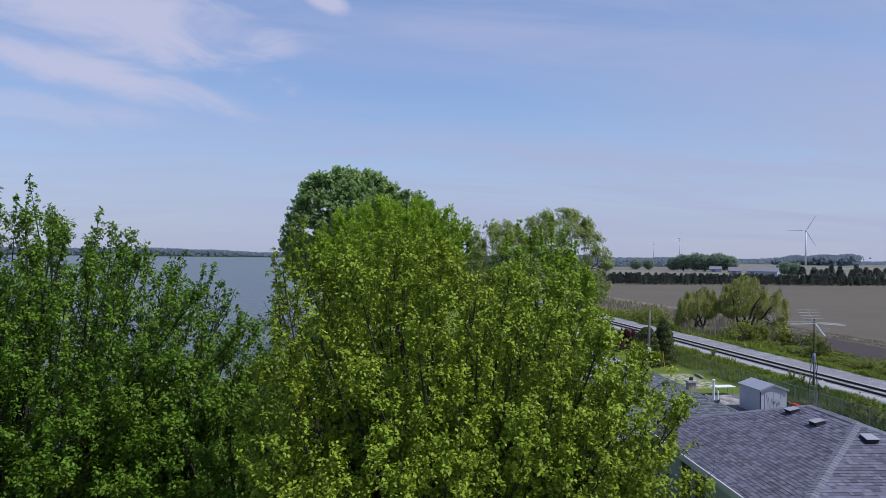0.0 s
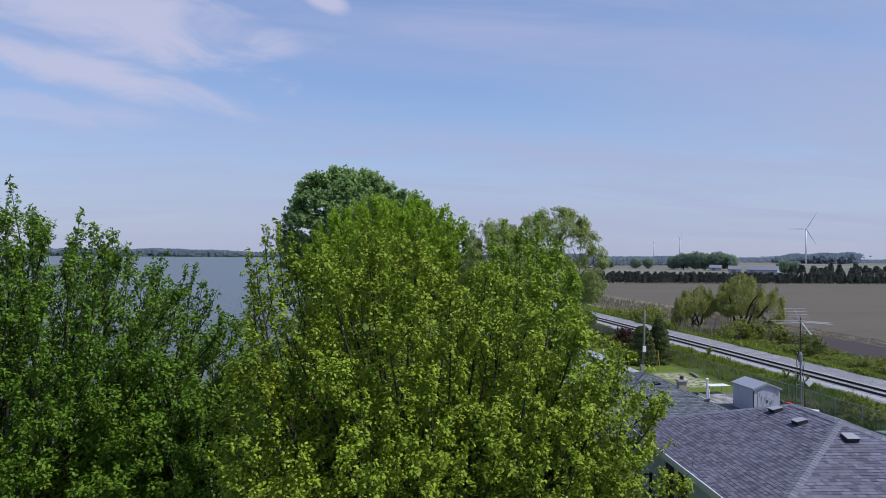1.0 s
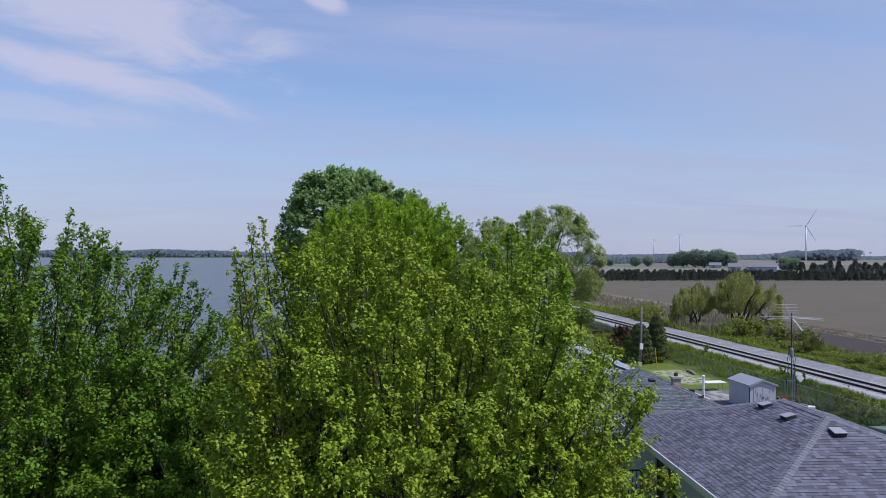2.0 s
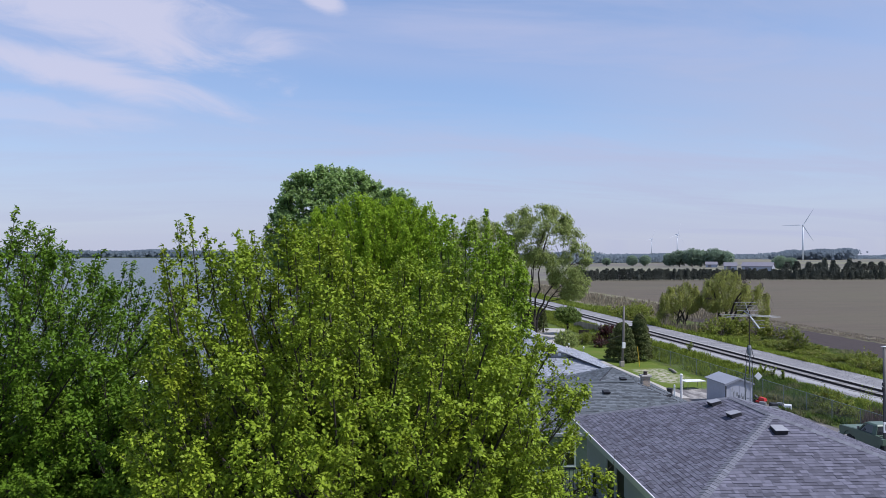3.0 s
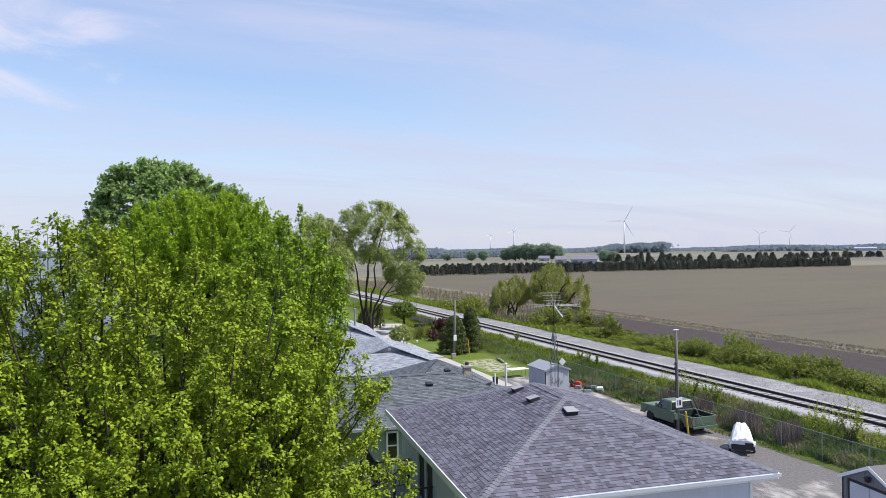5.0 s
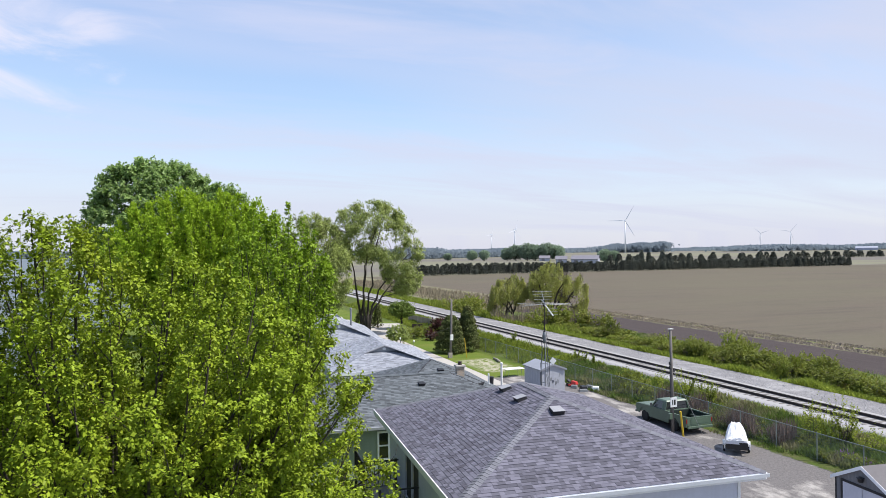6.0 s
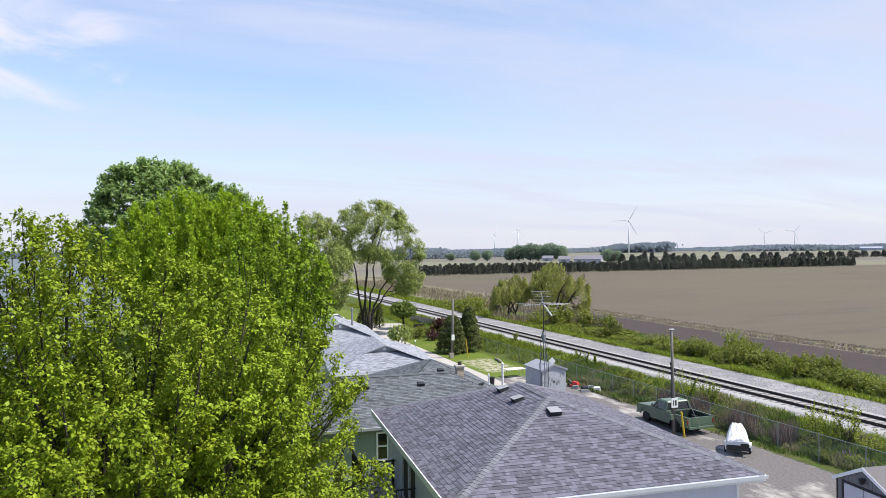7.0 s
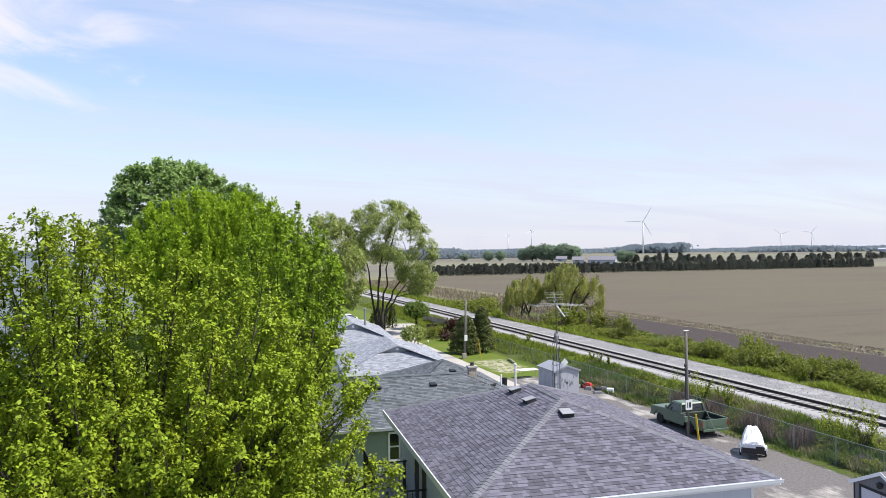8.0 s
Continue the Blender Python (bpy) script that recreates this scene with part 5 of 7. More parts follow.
# the deeper leaf colour here paints in the shade of the bigger maples
plant("maple_tree", "young shaded green maple filling the gap between the big ones", "tree",
      fan_tree(27, [((0, 0, 4.8), (4.4, 4.0, 4.1)), ((-0.6, -2.0, 3.6), (3.8, 2.6, 2.8)), ((-1.6, 1.5, 5.6), (2.6, 2.6, 3.0))], M["leaf_maple_deep"], M["bark_dark"], trunk_r=0.15, fork=0.8, mains=80, sides=8, shoots=8, rise=0.4, leaf=0.105, per=8, knot=0.135, start=0.38, gap=-0.7, gap_freq=1.4, thin=0.6),
      pose(-3.4, 23.6, 0))
plant("maple_tree", "green maple with forked leafy tops behind the yellow-green one", "tree",
      fan_tree(31, [((-0.5, 0, 8.6), (2.3, 2.6, 3.7)), ((-2.2, 0, 5.8), (2.6, 2.8, 3.6)), ((0.6, 0, 9.6), (1.7, 2.2, 2.2))], M["leaf_maple_mid"], M["bark_dark"], trunk_r=0.2, fork=2.2, mains=80, sides=8, shoots=7, rise=1.0, leaf=0.125, per=8, knot=0.15, start=0.32, grow=1.03, gap=-0.9, gap_freq=1.5,
               spires=[(-1.6, -0.2, 11.2, 1.5), (-1.1, 0, 11.8, 1.5), (-0.3, 0.2, 11.4, 1.4), (0.4, 0, 11.8, 1.6), (0.9, 0.1, 11.6, 1.5), (1.5, 0, 11.0, 1.5), (1.9, 0.2, 10.0, 1.3), (2.1, 0, 9.2, 1.2), (0.0, -0.3, 11.7, 1.3), (1.2, -0.2, 11.2, 1.3)]),
      pose(7.8, 28.6, 0))
plant("lakeside_tree", "broad bright green tree with a domed crown", "tree",
      fan_tree(41, [((0, 0, 10.4), (12.4, 9.0, 9.0))], M["leaf_bright"], M["bark_dark"], trunk_r=0.4, fork=3.0, mains=130, sides=9, shoots=7, scale=2.0, rise=1.0, leaf=0.34, per=6, knot=0.15, slim=0.28, droop=-0.4, lie=0.5, start=0.5),
      pose(6.5, 97, 0))
plant("poplar_tree", "tall dull green poplar with a dense round crown", "tree",
      fan_tree(43, [((0, 0, 15.5), (10.6, 9.0, 10.8)), ((-3, 0, 21), (6.5, 6, 5.2)), ((3.5, 0, 20.5), (6.2, 6, 5.0)), ((-7, 0, 13), (5, 6, 7))], M["leaf_poplar"], M["bark_dark"], trunk_r=0.5, fork=4.0, mains=150, sides=8, shoots=7, scale=2.2, rise=0.2,
               grow=1.06, leaf=0.37, per=7, knot=0.15, slim=0.42, droop=0.3, lie=0.6, start=0.25, every=0.24, gap=-0.8, gap_freq=0.8, stems=9),
      pose(0.2, 128, 0))
plant("poplar_tree", "slim spiky poplar behind the broad green tree", "tree",
      fan_tree(44, [((0, 0, 13), (6.0, 5.0, 9.8))], M["leaf_poplar"], M["bark_dark"], trunk_r=0.3, fork=4.0, mains=70, sides=8, shoots=5, scale=2.2, rise=1.3, leaf=0.34, per=8, knot=0.12, slim=0.3, start=0.4, stems=9),
      pose(10.5, 124, 0))
willow_stems = ((0.5, 0.1), (-0.45, 0.3), (0.1, -0.5), (-0.2, -0.3))
plant("willow_tree", "tall airy willow with several dark stems", "tree",
      fan_tree(51, [((1.2, 0, 14.2), (4.6, 4.4, 4.4)), ((-1.6, 0, 14.0), (3.0, 3.4, 4.0)), ((4.8, 0, 11.2), (3.2, 3.6, 4.6)), ((5.6, 0, 8.4), (2.2, 3.0, 3.0))], M["leaf_willow"], M["bark_dark"], trunk_r=0.26, fork=2.8, mains=44, sides=11, shoots=6, scale=1.5, rise=0.12,
               leaf=0.24, per=8, knot=0.17, slim=0.16, droop=0.9, lie=0.5, hang=0.45, start=0.15, bark_scale=1.1, stems=6, feet=willow_stems, gap=-0.45, gap_freq=0.7),
      pose(27.2, 94, 0))
plant("willow_tree", "second airy willow with dark stems behind the roofs", "tree",
      fan_tree(52, [((0, 0, 11.6), (4.2, 4.0, 5.0)), ((-2.2, 0, 9.4), (3.0, 3.4, 4.0)), ((2.9, 0, 8.8), (2.6, 3.2, 3.8)), ((3.6, 0, 6.4), (1.8, 2.6, 2.2))], M["leaf_willow"], M["bark_dark"], trunk_r=0.22, fork=2.8, mains=44, sides=11, shoots=6, scale=1.5, rise=0.12,
               leaf=0.24, per=8, knot=0.17, slim=0.16, droop=0.9, lie=0.5, hang=0.45, start=0.15, bark_scale=1.1, stems=5, feet=willow_stems[:3], gap=-0.4, gap_freq=0.7),
      pose(19.2, 91, 0))
plant("willow_tree", "wide low golden willow beyond the railway", "tree",
      fan_tree(53, [((0.2, 0, 6.6), (3.0, 3.0, 2.9)), ((3.2, 0, 5.6), (2.6, 2.8, 2.7)), ((-2.0, 0, 5.6), (2.0, 2.4, 2.2)), ((4.6, 0, 3.4), (1.3, 2.2, 2.6))], M["leaf_willow_gold"], M["bark_dark"], trunk_r=0.24, fork=0.9, mains=40, sides=9, shoots=5, scale=1.2, rise=0.05,
               leaf=0.20, per=8, knot=0.15, slim=0.13, droop=1.3, lie=0.3, hang=1.9, start=0.3, bark_scale=1.9, grow=1.12, stems=7, feet=willow_stems, gap=-0.65, gap_freq=1.0),
      pose(58.9, 100.5, 0))
plant("willow_tree", "small golden willow beside the larger one", "tree",
      fan_tree(54, [((0.6, 0, 5.2), (2.1, 2.3, 2.2)), ((-1.5, 0, 4.6), (1.7, 2.1, 2.0)), ((-2.5, 0, 3.0), (1.0, 1.8, 2.0))], M["leaf_willow_gold"], M["bark_dark"], trunk_r=0.16, fork=0.8, mains=26, sides=9, shoots=5, scale=1.1, rise=0.05,
               leaf=0.20, per=8, knot=0.15, slim=0.13, droop=1.3, lie=0.3, hang=1.9, start=0.3, bark_scale=2.0, grow=1.16, stems=6, feet=willow_stems[:2], gap=-0.7, gap_freq=1.0),
      pose(53.0, 103.2, 0))


# ---- yard: pole, truck, boat, sheds, antenna ----
def utility_pole(name, label, m, h, r):
    t = thing(name, label, "utility pole", m)
    part("pole", Geo().tube([(0, 0, -0.3), (0.01, 0, h * 0.5), (0, 0.01, h)], [r * 1.15, r, r * 0.8], 10).mesh("pole", M["pole_wood"], smooth=True), t)
    return t


p1 = utility_pole("utility_pole", "weathered grey wooden pole with a small sign beside the truck", pose(32.42, 36.2, 0, 0, -0.6, 0), 6.5, 0.095)
part("pole_cap", Geo().box(-0.15, 0.15, -0.09, 0.09, 6.48, 6.52).mesh("pole_cap", M["white_plastic"], 0.01), p1)
for z, dx in ((4.15, -0.15), (3.95, 0.15), (4.4, -0.14)):
    part("insulator", Geo().lathe([(0.05, -0.08), (0.07, -0.02), (0.05, 0.02), (0.07, 0.07), (0.03, 0.1)], 8).mesh("insulator", M["vent_side"]), p1, m=pose(dx, -0.05, z))
part("cable", Geo().tube([(-0.13, -0.03, 4.3), (-0.145, -0.05, 2.0), (-0.14, -0.04, 0.1)], 0.022, 6).mesh("cable", M["vent_side"]), p1)
part("guy_wire", Geo().tube([(0.0, 0, 4.2), (1.55, -0.9, 0.0)], 0.014, 5).mesh("guy_wire", M["steel"]), p1)
part("guy_guard", Geo().tube([(0.30, -0.62, 0.0), (0.12, -0.62, 1.55)], 0.06, 8).mesh("guy_guard", M["yellow"]), p1, "yellow plastic guy wire guard")
sg = part("sign", Geo().box(-0.24, 0.24, -0.17, -0.145, 1.72, 2.32).mesh("sign", M["sign_white"], 0.01), p1, "white sign board with black marks")
for a, b2 in ((-0.13, -0.07), (0.0, 0.13)):
    part("mark", Geo().box(a, b2, -0.176, -0.171, 1.86, 2.18).mesh("mark", M["ink"]), sg)
part("meter_box", Geo().box(-0.34, -0.12, -0.2, 0.0, 1.0, 1.35).mesh("meter_box", M["truck_green"], 0.02), p1)

p2 = utility_pole("utility_pole", "plain grey wooden pole on the lawn", pose(30.9, 71.2, 0, 0, 1.6, 0), 6.25, 0.12)
part("meter_box", Geo().box(-0.16, 0.16, -0.3, -0.13, 1.9, 2.5).mesh("meter_box", M["white_plastic"], 0.02), p2)
part("guy_wire", Geo().tube([(0, 0, 3.3), (-3.0, 7.5, 0.4)], 0.015, 5).mesh("guy_wire", M["pole_wood"]), p2)
part("base_box", Geo().box(-0.32, 0.1, -0.3, 0.05, 0, 0.55).mesh("base_box", M["old_wood"], 0.02), p2)
solo("marker_stake", Geo().tube([(0.12, 0, -0.1), (-0.12, 0, 2.1)], [0.045, 0.035], 8).mesh("marker_stake", M["yellow"]), "thin yellow marker stake in the lawn", "stake", pose(32.4, 70.6, 0))


def pickup_truck(m):
    t = thing("pickup_truck", "old olive green pickup truck with an open empty bed", "truck", m)
    # nose to +y; width 1.96, length 5.2
    body = Geo()
    side = [(-2.6, 0.48), (-1.95, 0.42), (-1.9, 0.62), (-1.6, 0.86), (-1.2, 0.86), (-0.92, 0.62), (-0.88, 0.40), (1.12, 0.40), (1.18, 0.66), (1.45, 0.88), (1.82, 0.88), (2.1, 0.66), (2.16, 0.44), (2.5, 0.5), (2.56, 0.95), (2.48, 1.06), (0.95, 1.13), (-0.55, 1.13), (-0.55, 1.10), (-2.6, 1.10)]
    for x0, x1 in ((-0.97, -0.90), (0.90, 0.97)):
        body.prism([(y, z) for y, z in side], "x", x0, x1)
    part("body", body.mesh("body", M["truck_green"], 0.015), t)
    hood = Geo().hexa([(-0.93, 0.78, 0.6), (0.93, 0.78, 0.6), (0.93, 2.5, 0.6), (-0.93, 2.5, 0.6)], [(-0.9, 0.78, 1.17), (0.9, 0.78, 1.17), (0.86, 2.48, 1.06), (-0.86, 2.48, 1.06)])
    part("hood", hood.mesh("hood", M["truck_green"], 0.04), t)
    cab = Geo()
    cab.box(-0.93, 0.93, -0.55, 0.95, 0.45, 1.13)
    part("cab", cab.mesh("cab", M["truck_green"], 0.02), t)
    glass = Geo().hexa([(-0.88, -0.50, 1.14), (0.88, -0.50, 1.14), (0.88, 0.86, 1.14), (-0.88, 0.86, 1.14)], [(-0.74, -0.42, 1.62), (0.74, -0.42, 1.62), (0.74, 0.42, 1.62), (-0.74, 0.42, 1.62)])
    part("glazing", glass.mesh("glazing", M["glass"], 0.01), t)
    for (x0, y0), (x1, y1) in (((-0.90, -0.52), (-0.77, -0.44)), ((0.90, -0.52), (0.77, -0.44)), ((-0.90, 0.90), (-0.77, 0.45)), ((0.90, 0.90), (0.77, 0.45))):
        part("pillar", Geo().tube([(x0, y0, 1.12), (x1, y1, 1.66)], 0.045, 6).mesh("pillar", M["truck_green"]), t)
    for s in (-1, 1):
        part("cab_corner", Geo().hexa([(s * 0.90 - 0.02, -0.52, 1.12), (s * 0.90 + 0.02, -0.52, 1.12), (s * 0.90 + 0.02, -0.18, 1.12), (s * 0.90 - 0.02, -0.18, 1.12)],
                                      [(s * 0.77 - 0.02, -0.44, 1.64), (s * 0.77 + 0.02, -0.44, 1.64), (s * 0.77 + 0.02, -0.16, 1.64), (s * 0.77 - 0.02, -0.16, 1.64)]).mesh("cab_corner", M["truck_green"], 0.01), t)
    part("cab_roof", Geo().hexa([(-0.82, -0.52, 1.61), (0.82, -0.52, 1.61), (0.82, 0.55, 1.61), (-0.82, 0.55, 1.61)], [(-0.72, -0.42, 1.72), (0.72, -0.42, 1.72), (0.72, 0.40, 1.72), (-0.72, 0.40, 1.72)]).mesh("cab_roof", M["truck_green"], 0.04), t)
    part("bed_floor", Geo().box(-0.9, 0.9, -2.5, -0.56, 0.58, 0.64).mesh("bed_floor", M["truck_dark"]), t, "dark bare truck bed floor")
    part("bed_front", Geo().box(-0.9, 0.9, -0.62, -0.565, 0.64, 1.09).mesh("bed_front", M["truck_dark"], 0.01), t)
    for s in (-1, 1):
        part("bed_liner", Geo().box(s * 0.895 - 0.02, s * 0.895 + 0.002, -2.5, -0.63, 0.64, 1.06).mesh("bed_liner", M["truck_dark"]), t)
        part("bed_rail", Geo().box(s * 0.935 - 0.06, s * 0.935 + 0.04, -2.6, -0.56, 1.10, 1.135).mesh("bed_rail", M["truck_green"], 0.012), t)
        part("wheel_arch", Geo().box(min(s * 0.86, s * 0.6), max(s * 0.86, s * 0.6), -1.85, -0.95, 0.64, 0.86).mesh("wheel_arch", M["truck_dark"], 0.05), t)
    tg = part("tailgate", Geo().box(-0.89, 0.89, -2.62, -2.55, 0.56, 1.11).mesh("tailgate", M["truck_green"], 0.02), t)
    part("tailgate_panel", Geo().box(-0.66, 0.66, -2.632, -2.62, 0.68, 0.98).mesh("tailgate_panel", M["truck_green"], 0.008), tg)
    for s in (-1, 1):
        part("tail_light", Geo().box(s * 0.93 - 0.035, s * 0.93 + 0.035, -2.63, -2.6, 0.72, 0.98).mesh("tail_light", M["red_lamp"], 0.01), t)
        part("headlight", Geo().lathe([(0.10, 0), (0.1, 0.03), (0.06, 0.045)], 12, "y", (s * 0.68, 2.53, 0.84)).mesh("headlight", M["chrome"]), t)
        part("mirror", Geo().box(s * 1.06 - 0.08, s * 1.06 + 0.08, 0.72, 0.76, 1.18, 1.38).mesh("mirror", M["chrome"], 0.01), t)
    part("rear_bumper", Geo().box(-0.92, 0.92, -2.76, -2.64, 0.42, 0.56).mesh("rear_bumper", M["truck_green"], 0.02), t)
    part("front_bumper", Geo().box(-0.95, 0.95, 2.57, 2.68, 0.42, 0.58).mesh("front_bumper", M["chrome"], 0.02), t)
    part("grille", Geo().box(-0.82, 0.82, 2.50, 2.55, 0.66, 0.98).mesh("grille", M["vent_side"], 0.01), t)
    part("chassis", Geo().box(-0.45, 0.45, -2.5, 2.4, 0.34, 0.45).mesh("chassis", M["vent_side"]), t)
    tyre = Geo().lathe([(0.2, -0.11), (0.33, -0.11), (0.365, -0.06), (0.365, 0.06), (0.33, 0.11), (0.2, 0.11)], 18, "x").mesh("tyre", M["rubber"])
    rim = Geo().lathe([(0.205, -0.085), (0.16, -0.06), (0.06, -0.075), (0.06, 0.075), (0.16, 0.06), (0.205, 0.085)], 14, "x").mesh("rim", M["steel"])
    for x in (-0.82, 0.82):
        for y in (-1.40, 1.63):
            w2 = part("wheel", None, t, m=pose(x, y, 0.365))
            part("tyre", tyre, w2)
            part("rim", rim, w2)
    return t


pickup_truck(pose(33.95, 38.25, 0, 0, 0, 0))

boat = thing("covered_boat", "small boat on a trailer under a wrinkled white tarpaulin", "boat", pose(33.5, 32.0, 0, 0, 0, -40) @ Matrix.Diagonal((0.70, 0.78, 0.90, 1)))
cov, crng = [], random.Random(12)
sections = ((-1.38, 0.86, 0.93), (-1.32, 0.90, 1.02), (-1.0, 0.90, 1.10), (-0.7, 0.89, 1.20), (-0.4, 0.88, 1.28), (-0.1, 0.86, 1.38), (0.25, 0.83, 1.50), (0.6, 0.79, 1.56), (0.95, 0.74, 1.58), (1.25, 0.68, 1.52), (1.5, 0.58, 1.36), (1.62, 0.45, 1.16))
NC = 14
for y, hw, zt in sections:
    for k in range(NC + 1):
        u = 2 * k / NC - 1
        side = abs(u) > 0.99
        zz = 0.86 + (zt - 0.86) * (1 - abs(u) ** 3.6) - (0.20 if side else 0) + crng.uniform(-0.035, 0.035) + 0.03 * math.sin(5 * u + 4 * y)
        cov.append((hw * u * (1.0 if not side else 1.01), y + crng.uniform(-0.03, 0.03), zz))
cf = [(i * (NC + 1) + k, i * (NC + 1) + k + 1, (i + 1) * (NC + 1) + k + 1, (i + 1) * (NC + 1) + k) for i in range(len(sections) - 1) for k in range(NC)]
cf += [tuple(range(NC + 1))[::-1], tuple(range((len(sections) - 1) * (NC + 1), len(sections) * (NC + 1)))]
part("tarpaulin", Geo().poly(cov, cf).mesh("tarpaulin", M["tarp"]), boat)
part("hull", Geo().hexa([(-0.45, -1.2, 0.42), (0.45, -1.2, 0.42), (0.12, 2.0, 0.55), (-0.12, 2.0, 0.55)], [(-0.8, -1.25, 0.86), (0.8, -1.25, 0.86), (0.14, 2.15, 1.0), (-0.14, 2.15, 1.0)]).mesh("hull", M["vent_side"], 0.03), boat, "dark boat hull")
fr = Geo()
for x in (-0.5, 0.5):
    fr.tube([(x, -1.3, 0.4), (x, 1.2, 0.4), (0, 2.6, 0.42), (0, 3.4, 0.42)], 0.04, 6)
fr.tube([(-0.85, -0.3, 0.33), (0.85, -0.3, 0.33)], 0.04, 6)
part("trailer_frame", fr.mesh("trailer_frame", M["steel"]), boat)
for s in (-1, 1):
    w2 = part("wheel", None, boat, m=pose(s * 0.92, -0.3, 0.28))
    part("tyre", Geo().lathe([(0.14, -0.08), (0.26, -0.08), (0.28, -0.04), (0.28, 0.04), (0.26, 0.08), (0.14, 0.08)], 14, "x").mesh("tyre", M["rubber"]), w2)
    part("mudguard", Geo().prism([(-0.36, 0.16), (-0.26, 0.32), (0.26, 0.32), (0.36, 0.16), (0.40, 0.18), (0.30, 0.37), (-0.30, 0.37), (-0.40, 0.18)], "x", -0.11, 0.11).mesh("mudguard", M["white_plastic"]), w2)
    part("guide_post", Geo().box(s * 0.93 - 0.035, s * 0.93 + 0.035, -1.42, -1.35, 0.4, 0.95 if s < 0 else 0.75).mesh("guide_post", M["white_plastic"], 0.01), boat)
part("tail_panel", Geo().box(-0.8, 0.8, -1.36, -1.31, 0.34, 0.80).mesh("tail_panel", M["black_metal"], 0.01), boat)


def shed(m, w, l, he, hr, label, wall_mat, roof_mat, over=0.12, eave=None):
    """A gabled shed, its doors on the end towards -y."""
    s = thing("shed", label, "shed", m)
    hw, hl = w / 2, l / 2
    for x in (-hw, hw - 0.06):
        g = Geo()
        wall_slab(g, "y", x, -hl, hl, 0, he, 0.06)
        part("wall", g.mesh("wall", wall_mat), s)
    g = Geo()
    g.prism([(-hw + 0.06, 0), (hw - 0.06, 0), (hw - 0.06, he), (0, hr - 0.08), (-hw + 0.06, he)], "y", hl - 0.06, hl)
    part("wall", g.mesh("wall", wall_mat), s)
    g = Geo().prism([(-hw + 0.06, 0), (hw - 0.06, 0), (hw - 0.06, he), (0, hr - 0.08), (-hw + 0.06, he)], "y", -hl, -hl + 0.06)
    part("front", g.mesh("front", wall_mat), s)
    for i in range(int(l / 0.3)):
        part("rib", bpy.data.meshes.get("shed_rib_%d" % (he * 100)) or Geo().box(-hw - 0.012, -hw - 0.001, 0, 0.05, 0.02, he - 0.02).mesh("shed_rib_%d" % (he * 100), wall_mat), s, m=pose(0, -hl + 0.1 + i * 0.3, 0))
    k = (hr - he) / hw
    ey = over if eave is None else eave
    for sgn in (-1, 1):
        r = Geo()
        a, b2 = sgn * (hw + over), 0
        za, zb = he - k * over, hr
        r.hexa([(a, -hl - ey, za), (b2, -hl - ey, zb), (b2, hl + ey, zb), (a, hl + ey, za)], [(a, -hl - ey, za + 0.05), (b2, -hl - ey, zb + 0.05), (b2, hl + ey, zb + 0.05), (a, hl + ey, za + 0.05)])
        part("roof_panel", r.mesh("roof_panel", roof_mat), s)
        v = Geo()
        v.hexa([(a, -hl - ey - 0.02, za - 0.10), (b2, -hl - ey - 0.02, zb - 0.10), (b2, -hl - ey - 0.002, zb - 0.10), (a, -hl - ey - 0.002, za - 0.10)],
               [(a, -hl - ey - 0.02, za + 0.05), (b2, -hl - ey - 0.02, zb + 0.05), (b2, -hl - ey - 0.002, zb + 0.05), (a, -hl - ey - 0.002, za + 0.05)])
        part("bargeboard", v.mesh("bargeboard", M["white_trim"] if over > 0.15 else roof_mat), s)
    return s


s1 = shed(pose(31.95, 52.0, 0, 0, 0, 0), 2.15, 2.9, 1.88, 2.26, "small grey metal garden shed with worn double doors", M["shed_grey"], M["shed_roof"])
for a, b2 in ((-0.72, -0.02), (0.02, 0.72)):
    d = part("door", Geo().box(a, b2, -1.475, -1.452, 0.08, 1.70).mesh("door", M["shed_grey"], 0.006), s1)
    part("door_handle", Geo().box(-0.06 if a < 0 else 0.04, -0.04 if a < 0 else 0.06, -1.50, -1.476, 0.8, 1.0).mesh("door_handle", M["vent_side"]), d)
    rr = random.Random(3 if a < 0 else 4)
    for i in range(7):
        x, z = a + 0.1 + rr.random() * 0.45, 0.5 + rr.random() * 0.9
        part("dent", Geo().hexa([(x, -1.482, z), (x + 0.05, -1.482, z), (x + 0.05, -1.474, z), (x, -1.474, z)], [(x + 0.03, -1.482, z + 0.28), (x + 0.075, -1.482, z + 0.3), (x + 0.075, -1.474, z + 0.3), (x + 0.03, -1.474, z + 0.28)]).mesh("dent", M["steel"]), d, "scuffed bare metal streak")
part("corner_post", Geo().box(-1.10, -1.04, -1.49, -1.44, 0, 1.76).mesh("corner_post", M["vent_side"]), s1)

